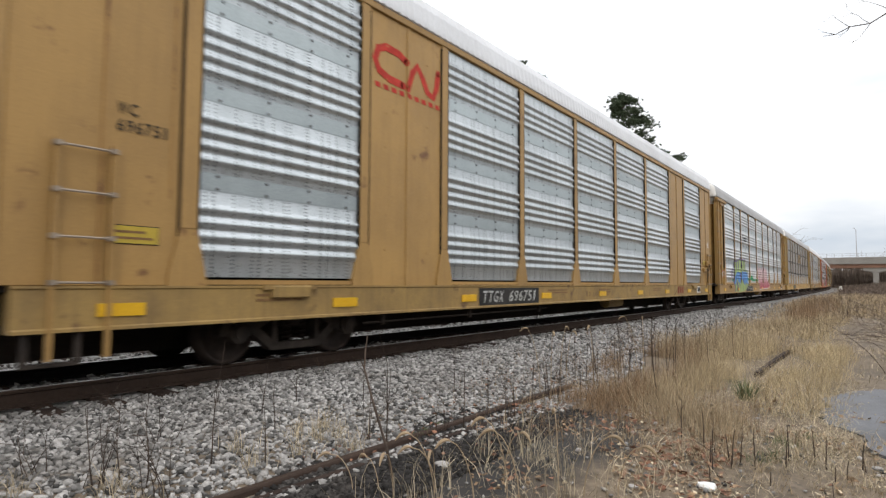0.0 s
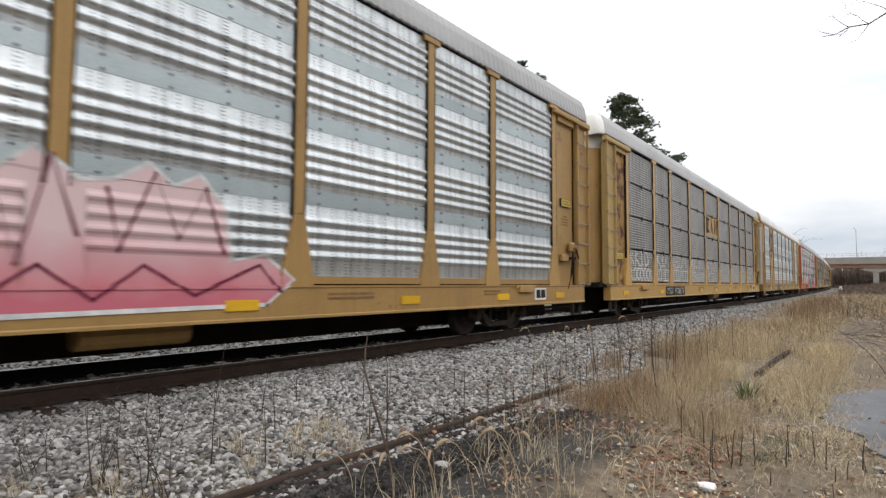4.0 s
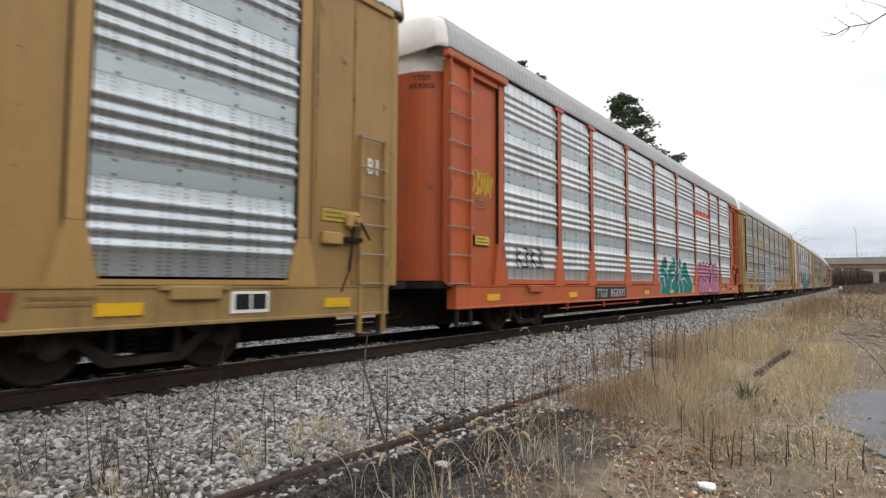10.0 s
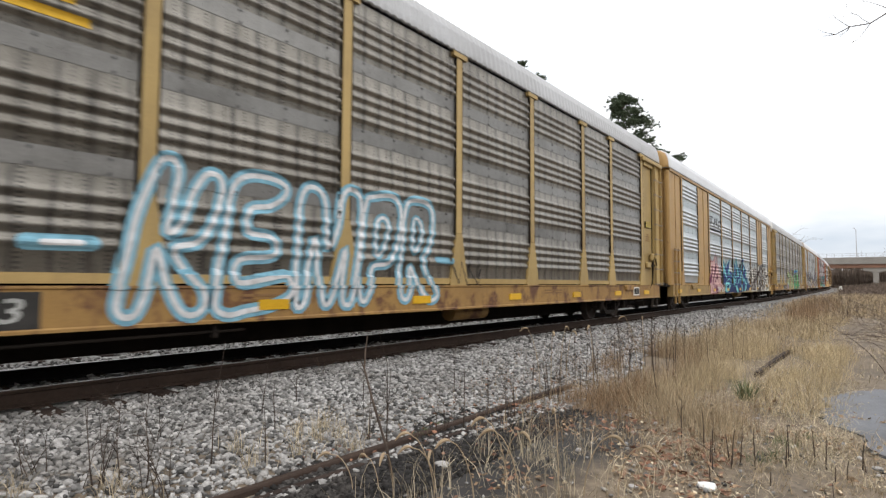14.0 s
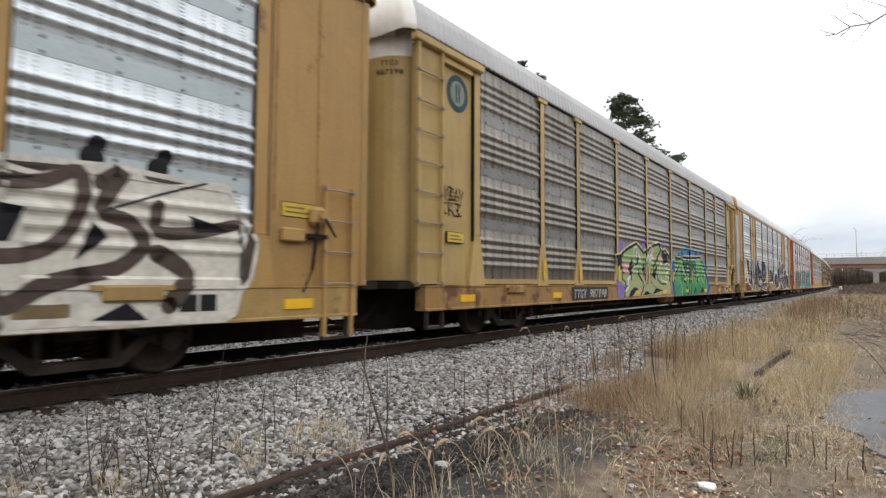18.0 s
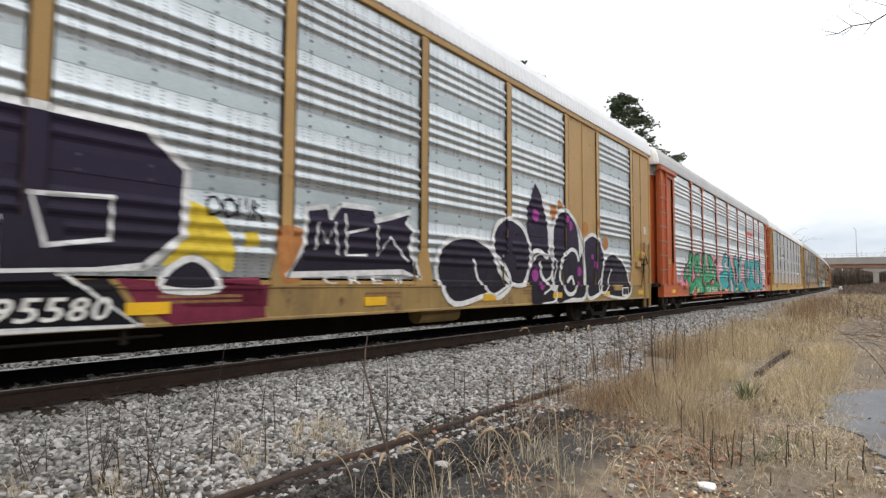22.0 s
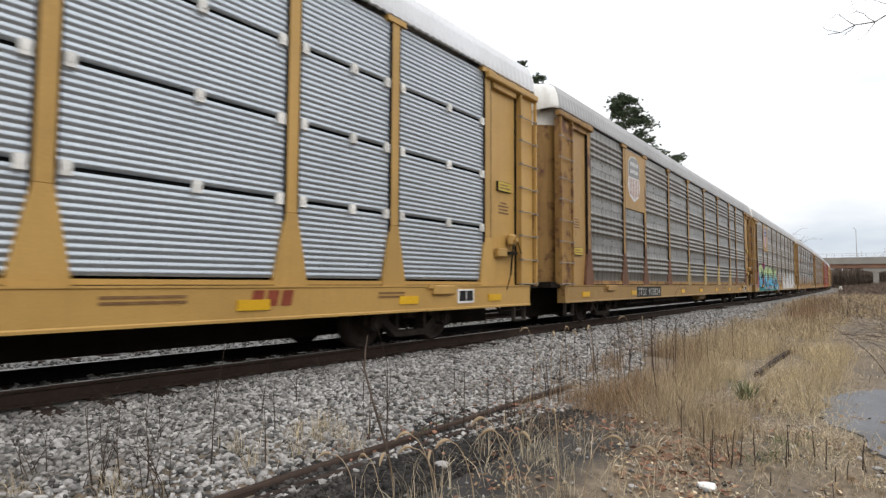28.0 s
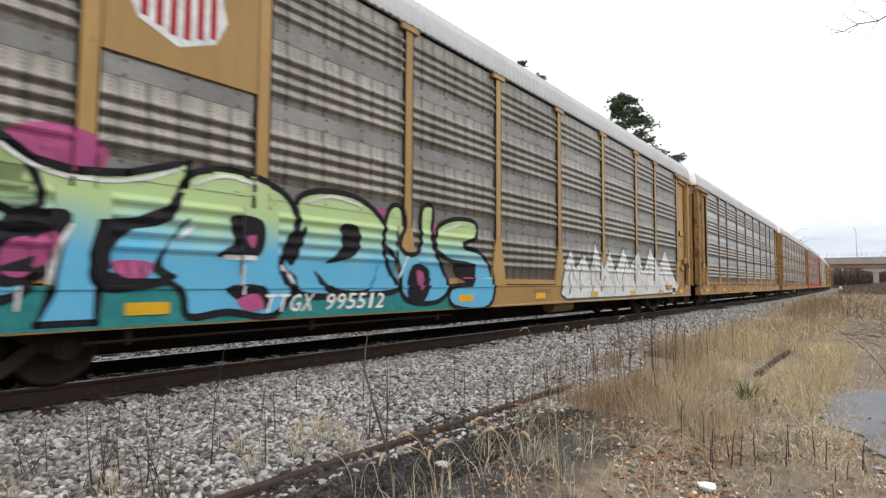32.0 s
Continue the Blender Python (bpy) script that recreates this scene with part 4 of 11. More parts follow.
def bare_tree(x, y, h, r, name, label, seed_shift=0):
    tree = root(name, label, "tree")
    bm = bmesh.new()
    rod(bm, (x, y, -0.5), (x, y, h * 0.35), r, 8, r * 0.7)
    part("trunk", bm, M_BARK, tree)
    bm = bmesh.new()
    for _ in range(17):
        a = RNG.uniform(0, 6.28)
        twig(bm, (x, y, h * RNG.uniform(0.22, 0.4)), (0.5 * math.cos(a), 0.5 * math.sin(a), 1.0), h * RNG.uniform(0.3, 0.5), r * 0.36, 3, 0.22, 0.9)
    part("crown", bm, M_BRUSH, tree, "bare winter branches")


bare_tree(-26.0, 205.0, 20.0, 0.3, "bare_tree", "large leafless tree beyond the bridge")
bare_tree(-23.5, 212.0, 20.0, 0.3, "bare_tree", "leafless tree beyond the bridge")
for k in range(9):
    bare_tree(-6.0 + 6.5 * k, 262.0 + 5 * (k % 3), 13.0 + 1.5 * (k % 4), 0.2, "bare_tree", "leafless tree behind the overpass")

# branch that hangs into view from a near tree
bm = bmesh.new()
HANG = Vector((0.06, 4.68, 2.885))
twig_pts = [(0.55, 0.10, 0.17), (0.42, 0.05, 0.10), (0.30, 0.04, 0.075), (0.17, 0.02, 0.030), (0.06, 0.0, 0.02), (-0.05, 0.0, -0.035), (-0.16, -0.02, -0.035), (-0.24, -0.03, -0.07), (-0.31, -0.03, -0.065)]
for k in range(8):
    rod(bm, twig_pts[k], twig_pts[k + 1], 0.0085 - 0.0008 * k, 5, 0.0077 - 0.0008 * k)
for p, d, ln in ((1, (-0.6, 0, 0.9), 0.30), (2, (-0.3, 0, -0.9), 0.14), (2, (-0.7, 0, 0.9), 0.26), (3, (-0.8, 0, 0.8), 0.22), (3, (-0.5, 0, -0.8), 0.13), (4, (-0.7, 0, 0.7), 0.24), (5, (-0.7, 0, -0.7), 0.12), (5, (-0.9, 0, 0.5), 0.18), (6, (-0.9, 0, 0.7), 0.16), (6, (-0.5, 0, -0.8), 0.08), (7, (-0.8, 0, 0.6), 0.1)):
    twig(bm, twig_pts[p], d, ln, 0.0026, 2, 0.5, 0.7)
BRANCH = thing("hanging_branch", bm, M_BARK, "thin bare branch with fine twigs against the sky", "branch")
bm = bmesh.new()
rod(bm, (6.2, 6.6, -0.5), (6.3, 6.5, 7.5), 0.28, 10, 0.18)
tree_r = root("yard_tree", "bare yard tree whose branch hangs into view", "tree")
part("trunk", bm, M_BARK, tree_r)
bm = bmesh.new()
rod(bm, (6.3, 6.5, 5.2), (3.4, 5.2, 5.0), 0.09, 7, 0.04)
rod(bm, (3.4, 5.2, 5.0), (0.61, 4.78, 3.055), 0.04, 6, 0.013)
rod(bm, (0.61, 4.78, 3.055), (0.48, 4.75, 2.995), 0.013, 6, 0.012)
for _ in range(6):
    twig(bm, (6.3, 6.5, RNG.uniform(4.5, 7.4)), (RNG.uniform(-0.3, 1), RNG.uniform(-1, 1), 0.7), 2.6, 0.06, 2)
part("limb", bm, M_BARK, tree_r)

# ---------------------------------------------------------------- overpass
BR_Y = 236.0


def build_bridge():
    r = root("overpass", "concrete road overpass on brown steel girders across the tracks", "bridge")
    x0, x1 = -60.0, 70.0
    bm = bmesh.new()
    box(bm, x0, x1, BR_Y, BR_Y + 11, 8.15, 8.55)
    box(bm, x0, x1, BR_Y - 0.3, BR_Y + 0.1, 8.0, 10.3)
    part("deck", bm, M_CONCRETE, r, "grey concrete deck with a solid parapet")
    for i in range(4):
        bm = bmesh.new()
        yy = BR_Y + 0.3 + i * 3.2
        prism(bm, [(yy - 0.25, 6.75), (yy + 0.25, 6.75), (yy + 0.25, 6.85), (yy + 0.04, 6.9), (yy + 0.04, 8.0), (yy + 0.25, 8.06), (yy + 0.25, 8.15), (yy - 0.25, 8.15), (yy - 0.25, 8.06), (yy - 0.04, 8.0), (yy - 0.04, 6.9), (yy - 0.25, 6.85)], "x", x0, x1)
        part("girder", bm, M_GIRDER, r)
    rail_me = bmesh.new()
    box(rail_me, x0, x1, BR_Y - 0.15, BR_Y - 0.07, 11.55, 11.65)
    box(rail_me, x0, x1, BR_Y - 0.14, BR_Y - 0.08, 10.9, 10.97)
    part("handrail", rail_me, M_GALV, r, "pale metal railing")
    bm = bmesh.new()
    box(bm, -0.06, 0.06, -0.06, 0.06, 10.3, 11.6)
    me = mesh_of(bm, "rail_post", M_GALV)
    for i in range(52):
        part("rail_post", me, None, r, at=pose(-58 + 2.2 * i, BR_Y - 0.11, 0))
    for px in (-1.4, 22.0, -34.0):
        bm = bmesh.new()
        box(bm, px, px + 1.6, BR_Y + 0.5, BR_Y + 10.2, -0.5, 5.2)
        prism(bm, [(px - 2.6, 5.9), (px + 4.2, 5.9), (px + 4.2, 6.75), (px - 2.6, 6.75)], "y", BR_Y + 0.4, BR_Y + 10.4)
        prism(bm, [(px - 0.0, 5.2), (px + 1.6, 5.2), (px + 4.2, 5.9), (px - 2.6, 5.9)], "y", BR_Y + 0.4, BR_Y + 10.4)
        part("pier", bm, M_CONCRETE, r, "concrete pier with a wide cap")
    bm = bmesh.new()
    prism(bm, [(1.6, -0.4), (1.6, 1.6), (12.0, 3.2), (30.0, 6.2), (30.0, -0.4)], "y", BR_Y + 2.0, BR_Y + 12.0)
    part("slope_wall", bm, M_CONCRETE, r, "sloped concrete paving under the span")
    bm = bmesh.new()
    box(bm, 2.0, 11.0, BR_Y + 1.2, BR_Y + 1.5, -0.4, 0.35)
    part("low_wall", bm, M_GIRDER, r)
    lamp = root("street_lamp", "tall slim street lamp on the overpass", "street lamp")
    bm = bmesh.new()
    rod(bm, (-5.6, BR_Y + 1.0, 8.5), (-5.6, BR_Y + 1.0, 19.8), 0.16, 8, 0.09)
    part("pole", bm, M_GALV, lamp)
    bm = bmesh.new()
    rod(bm, (-5.6, BR_Y + 1.0, 19.7), (-6.1, BR_Y + 1.6, 20.3), 0.07, 6)
    box(bm, -6.5, -5.9, BR_Y + 1.4, BR_Y + 1.8, 20.25, 20.42)
    part("lamp_head", bm, M_GALV, lamp)


build_bridge()

# small signal cabinet by the far track
bm = bmesh.new()
soft_box(bm, -0.28, 0.28, -0.25, 0.25, -0.4, 0.5, 0.05)
cab = thing("signal_cabinet", bm, M_WHITE, "small white trackside cabinet in the brush", "cabinet")
cab.matrix_basis = pose(-6.6, 150.0, 0.2)

# a low house and trees far beyond the second track
house = root("far_house", "pale low house beyond the tracks", "house")
bm = bmesh.new()
box(bm, -48, -38, -2, 8, -0.4, 3.0)
part("wall", bm, M_WHITE, house)
bm = bmesh.new()
prism(bm, [(-48.6, 2.9), (-37.4, 2.9), (-43, 5.4)], "y", -2.6, 8.6)
part("roof", bm, M_CONCRETE, house)
for k in range(14):
    bare_tree(-42.0 - 4 * (k % 3), -14.0 + 9.0 * k, 9.0 + 2.0 * (k % 3), 0.18, "bare_tree", "leafless tree beyond the second track")
grass_field("dry_grass", 5000, -2.0, 60.0, lambda y: -28.0, lambda y: track_x(y) - 7.4, 0.6, 0.03, 0.3, M_GRASS, "dry grass bank beyond the second track", 300, 0.5)

# ---------------------------------------------------------------- autorack cars
# car space: y runs along the car (away from the eye), x towards the eye, z from the rail head
EDGES = (-11.82, -9.08, -7.07, -4.25, -1.42, 1.42, 4.25, 7.07, 9.08, 11.82)
PANEL_Z0, PANEL_Z1 = 1.14, 5.40
CAR_X = 1.44
WHEEL_R, TRUCK_Y, AXLE = 0.42, 9.98, 0.93


COURSE = (PANEL_Z1 - PANEL_Z0) / 4


def ribbed_profile():
    """Older sheets: four courses, each with four deep ribs between flat bands."""
    pts = []
    for k in range(4):
        z = PANEL_Z0 + k * COURSE
        pts.append((z, 0.0))
        for i in range(4):
            a = z + 0.25 + i * 0.162
            a -= 0.018
            pts += [(a + 0.148 * k / 6, 0.0175 * (1 - math.cos(k * math.pi / 3))) for k in range(7)]
        pts.append((z + COURSE - 0.002, 0.0))
    return pts


def fine_profile():
    """Newer sheets: close shallow ribs all the way up, with an open slot above each course."""
    pts = []
    for k in range(4):
        z = PANEL_Z0 + k * COURSE
        m = 13
        pitch = (COURSE - 0.05) / m
        for i in range(m):
            a = z + i * pitch
            pts += [(a + pitch * 0.98 * k / 6, (0.0, 0.004, 0.010, 0.013, 0.011, 0.005, 0.0)[k]) for k in range(7)]
        pts += [(z + COURSE - 0.05, 0.0), (z + COURSE - 0.046, -0.06), (z + COURSE - 0.004, -0.06)]
    return pts


PROFILES = {"ribbed": ribbed_profile(), "fine": fine_profile()}


def depth_at(kind, z):
    """How far the panel's face stands out at a height."""
    p = PROFILES[kind]
    if z <= p[0][0] or z >= p[-1][0]:
        return 0.0
    for (a, u), (b, w) in zip(p, p[1:]):
        if a <= z <= b:
            return u if b - a < 1e-6 else u + (w - u) * (z - a) / (b - a)
    return 0.0


CACHE = {}


def shared(key, build, material, smooth=False):
    k = (key, material.name)
    if k not in CACHE:
        bm = bmesh.new()
        build(bm)
        CACHE[k] = mesh_of(bm, key[0] if isinstance(key, tuple) else key, material, smooth)
    return CACHE[k]


def panel_mesh(bm, kind, width):
    p = PROFILES[kind]
    front = [[bm.verts.new((CAR_X + d, y, z)) for z, d in p] for y in (-width / 2, width / 2)]
    for i in range(len(p) - 1):
        bm.faces.new((front[0][i], front[1][i], front[1][i + 1], front[0][i + 1]))
    box(bm, CAR_X - 0.08, CAR_X - (0.004 if kind == "ribbed" else 0.064), -width / 2, width / 2, p[0][0], p[-1][0])


def band_mesh(bm, width):
    """Flat splice strip that covers the joint of two sheets, with its bolts."""
    box(bm, CAR_X - 0.01, CAR_X + 0.006, -width / 2, width / 2, -0.055, 0.155)


def bolt_mesh(bm):
    prism(bm, [(0.019 * math.cos(a * math.pi / 3), 0.019 * math.sin(a * math.pi / 3)) for a in range(6)], "x", CAR_X, CAR_X + 0.018)


def clip_mesh(bm):
    box(bm, CAR_X - 0.01, CAR_X + 0.045, -0.05, 0.05, -0.075, 0.075)
    box(bm, CAR_X + 0.045, CAR_X + 0.06, -0.012, 0.012, -0.03, 0.03)


def post_mesh(bm, width, foot_z):
    """Upright post with a cap under the eave."""
    w = width / 2
    soft_box(bm, CAR_X - 0.06, CAR_X + 0.042, -w, w, foot_z, 5.42, 0.008)
    if foot_z > 1.9:
        box(bm, CAR_X - 0.05, CAR_X + 0.066, -w - 0.13, w + 0.13, 5.33, 5.42)


def foot_mesh(bm, width, foot, foot_z):
    """Gusset that flares out from the post down to the sill."""
    w = width / 2
    prism(bm, [(-w, foot_z), (w, foot_z), (foot / 2, 1.14), (foot / 2, 1.04), (-foot / 2, 1.04), (-foot / 2, 1.14)], "x", CAR_X - 0.06, CAR_X + 0.047)


def roof_mesh(bm, length, rib, rise=0.0):
    half = [(1.48, 5.41), (1.51, 5.43), (1.51, 5.52), (1.47, 5.79), (1.39, 5.98), (1.22, 6.09), (0.8, 6.15)]
    half = [(x, z + rise) for x, z in half]
    form = half + [(0.0, 6.17 + rise)] + [(-x, z) for x, z in half[::-1]]
    n = round(length / 0.09)
    rings = []
    for i in range(n + 1):
        y = -length / 2 + length * i / n
        d = rib if i % 2 else 0.0
        rings.append([bm.verts.new((x * (1 + d * 0.5), y, z + d)) for x, z in form])
    for a, b in zip(rings, rings[1:]):
        for i in range(len(form) - 1):
            bm.faces.new((a[i], a[i + 1], b[i + 1], b[i]))
    bm.faces.new(rings[0])
    bm.faces.new(rings[-1][::-1])


def nose_mesh(bm, length, rise, sgn):
    """Rounded closing sheet at the roof's end."""
    half = [(1.48, 5.41), (1.505, 5.43), (1.505, 5.52), (1.465, 5.79), (1.385, 5.98), (1.22, 6.085), (0.8, 6.145)]
    form = half + [(0.0, 6.165)] + [(-x, z) for x, z in half[::-1]]
    a = None
    for reach, w, h in ((-0.02, 1.0, 1.0), (0.08, 0.985, 0.985), (0.17, 0.95, 0.94), (0.21, 0.90, 0.86)):
        b = [bm.verts.new((x * w, sgn * (length / 2 + reach), 5.42 + rise + (z - 5.42) * h)) for x, z in form]
        if a:
            for i in range(len(form) - 1):
                bm.faces.new((a[i], a[i + 1], b[i + 1], b[i]))
        a = b
    bm.faces.new(a)


def end_plan(rounded, tail=False):
    """Half plan of the car's end, from the side to the middle line."""
    if rounded and tail:
        return [(1.36, 12.75)] + [(1.36 - 0.45 * (1 - math.cos(a * math.pi / 16)), 13.45 + 0.42 * math.sin(a * math.pi / 16)) for a in range(0, 9)] + [(0.0, 13.92)]
    if rounded:
        return [(1.36, 12.75)] + [(1.36 - 0.85 * (1 - math.cos(a * math.pi / 16)), 13.0 + 0.85 * math.sin(a * math.pi / 16)) for a in range(0, 9)] + [(0.0, 13.9)]
    return [(1.44, 12.7), (1.44, 13.32), (1.40, 13.44), (1.3, 13.52), (0.0, 13.55)]


def end_mesh(bm, rounded, z0, z1, grow=0.0, tail=False):
    half = end_plan(rounded, tail)
    full = half + [(-x, y) for x, y in half[::-1][1:]]
    full = [(x + (grow if x > 0 else -grow if x < 0 else 0), y + grow) for x, y in full]
    prism(bm, full, "z", z0, z1)


def sill_mesh(bm):
    """Deep side sill of the flat car, with flanges top and bottom."""
    pts = [(1.50, 0.60), (1.53, 0.60), (1.53, 0.63), (1.515, 0.645), (1.515, 1.00), (1.53, 1.015), (1.53, 1.04), (1.30, 1.04), (1.30, 0.60)]
    prism(bm, pts, "y", -13.45, 13.45)


def ladder_mesh(bm, z0, z1, w=0.33):
    box(bm, CAR_X + 0.05, CAR_X + 0.115, -w - 0.022, -w + 0.022, z0, z1)


def stile_mesh(bm, z0, z1):
    box(bm, CAR_X + 0.05, CAR_X + 0.115, -0.022, 0.022, z0, z1)


def rung_mesh(bm, w=0.33):
    rod(bm, (CAR_X + 0.10, -w - 0.02, 0), (CAR_X + 0.10, w + 0.02, 0), 0.013)
    for y in (-w, w):
        box(bm, CAR_X + 0.05, CAR_X + 0.135, y - 0.03, y + 0.03, -0.025, 0.025)


def stirrup_mesh(bm):
    for y in (-0.22, 0.22):
        box(bm, 1.40, 1.47, y - 0.025, y + 0.025, 0.30, 0.66)
    box(bm, 1.40, 1.48, -0.245, 0.245, 0.28, 0.315)


def coupler_mesh(bm):
    box(bm, -0.12, 0.12, 13.3, 13.95, 0.78, 0.98)
    soft_box(bm, -0.2, 0.14, 13.9, 14.22, 0.74, 1.02, 0.04)
    box(bm, -0.28, -0.14, 14.05, 14.3, 0.76, 1.0)
    rod(bm, (0.35, 13.4, 0.75), (0.5, 13.9, 0.42), 0.03)
    rod(bm, (0.5, 13.9, 0.42), (0.2, 14.25, 0.38), 0.03)


def centre_mesh(bm):
    box(bm, -0.38, 0.38, -13.4, 13.4, 0.22, 0.95)
    box(bm, -1.35, 1.35, -13.45, 13.45, 0.96, 1.10)
    for y in np.arange(-7.5, 7.6, 3.0):
        box(bm, -1.3, 1.3, y - 0.06, y + 0.06, 0.70, 0.97)


def tank_mesh(bm):
    rod(bm, (0.95, -0.6, 0.50), (0.95, 0.6, 0.50), 0.16, 12)
    box(bm, 0.85, 1.05, -0.4, -0.34, 0.6, 0.75)
    box(bm, 0.85, 1.05, 0.34, 0.4, 0.6, 0.75)


def pipe_mesh(bm):
    rod(bm, (1.42, -9.0, 0.47), (1.42, -3.0, 0.50), 0.018)
    for y in (-8.6, -6.2, -3.4):
        box(bm, 1.40, 1.46, y - 0.03, y + 0.03, 0.43, 0.66)


def side_frame_mesh(bm):
    """Cast side frame: arched top chord, sagging bottom chord, round axle boxes."""
    for sx in (0.0,):
        top = [(-1.18, 0.40), (-1.12, 0.58), (-0.75, 0.60), (-0.45, 0.73), (0.45, 0.73), (0.75, 0.60), (1.12, 0.58), (1.18, 0.40), (0.78, 0.36), (0.62, 0.46), (0.36, 0.60), (-0.36, 0.60), (-0.62, 0.46), (-0.78, 0.36)]
        prism(bm, top, "x", sx - 0.07, sx + 0.07)
        low = [(-0.80, 0.48), (-0.62, 0.48), (-0.34, 0.26), (0.34, 0.26), (0.62, 0.48), (0.80, 0.48), (0.42, 0.16), (-0.42, 0.16)]
        prism(bm, low, "x", sx - 0.08, sx + 0.08)
        for y in (-0.40, 0.33):
            box(bm, sx - 0.08, sx + 0.08, y, y + 0.07, 0.22, 0.62)
        for y in (-AXLE, AXLE):
            rod(bm, (sx - 0.06, y, 0.42), (sx + 0.13, y, 0.42), 0.13, 12)
            rod(bm, (sx + 0.13, y, 0.42), (sx + 0.16, y, 0.42), 0.09, 12)


def spring_mesh(bm):
    pts = [Vector((0.062 * math.cos(k * math.pi / 4), 0.062 * math.sin(k * math.pi / 4), 0.27 + k * 0.0075)) for k in range(44)]
    tube(bm, pts, [0.015] * 44, 5)


def bolster_mesh(bm):
    soft_box(bm, -1.05, 1.05, -0.2, 0.2, 0.46, 0.66, 0.03)
    rod(bm, (0, 0, 0.6), (0, 0, 0.98), 0.3, 12)
    for y in (-0.5, 0.5):
        box(bm, -0.85, 0.85, y - 0.06, y + 0.06, 0.34, 0.46)


def wheelset_mesh(bm):
    rod(bm, (-1.05, 0, 0), (1.05, 0, 0), 0.085, 10)
    for sx in (1, -1):
        rings = []
        for x, r in ((0.68, WHEEL_R + 0.026), (0.70, WHEEL_R + 0.027), (0.72, WHEEL_R), (0.82, WHEEL_R - 0.006), (0.822, WHEEL_R - 0.06), (0.79, WHEEL_R - 0.075), (0.77, 0.17), (0.83, 0.14), (0.83, 0.08)):
            rings.append([bm.verts.new((sx * x, r * math.cos(2 * math.pi * i / 28), r * math.sin(2 * math.pi * i / 28))) for i in range(28)])
        for a, b in zip(rings, rings[1:]):
            for i in range(28):
                j = (i + 1) % 28
                bm.faces.new((a[i], a[j], b[j], b[i]))
        bm.faces.new(rings[0])
        bm.faces.new(rings[-1])


def brake_mesh(bm):
    soft_box(bm, CAR_X, CAR_X + 0.10, -0.42, -0.06, 1.62, 1.80, 0.02)
    soft_box(bm, CAR_X, CAR_X + 0.14, 0.02, 0.28, 1.86, 2.12, 0.05)
    rod(bm, (CAR_X + 0.03, 0.15, 1.99), (CAR_X + 0.2, 0.15, 1.99), 0.05, 8)


def lever_mesh(bm):
    rod(bm, (CAR_X + 0.16, 0.15, 2.05), (CAR_X + 0.14, 0.42, 1.72), 0.018)
    rod(bm, (CAR_X + 0.12, 0.12, 1.9), (CAR_X + 0.10, 0.05, 1.25), 0.022)
    rod(bm, (CAR_X + 0.10, 0.05, 1.25), (CAR_X + 0.08, -0.08, 0.95), 0.012)
    box(bm, CAR_X, CAR_X + 0.12, -0.05, 0.3, 1.68, 1.74)


def pad_mesh(bm):
    soft_box(bm, 1.46, 1.585, -0.3, 0.3, 0.88, 1.04, 0.015)
    box(bm, 1.46, 1.56, -0.42, 0.42, 0.99, 1.045)


WHEELSETS = []


def add_truck(car, y, turning=True):
    truck = part("truck", shared("truck", bolster_mesh, M_TRUCK), None, car, "cast steel four-wheel truck", at=pose(0, y, 0))
    for dx in (1.0, -1.0):
        part("side_frame", shared("side_frame", side_frame_mesh, M_TRUCK), None, truck, at=pose(dx, 0, 0, 0, 0, 0 if dx > 0 else 180))
    sp = shared("spring", spring_mesh, M_UNDER)
    for dx in (1.0, -1.0):
        for dy in (-0.12, 0.12):
            part("spring", sp, None, truck, at=pose(dx, dy, 0))
    for dy in (-AXLE, AXLE):
        w = part("wheelset", shared("wheelset", wheelset_mesh, M_WHEEL, True), None, truck, "pair of dark steel wheels on an axle", at=pose(0, dy, WHEEL_R))
        if turning:
            WHEELSETS.append((w, dy))
    return truck


CAR_BOLTS = []


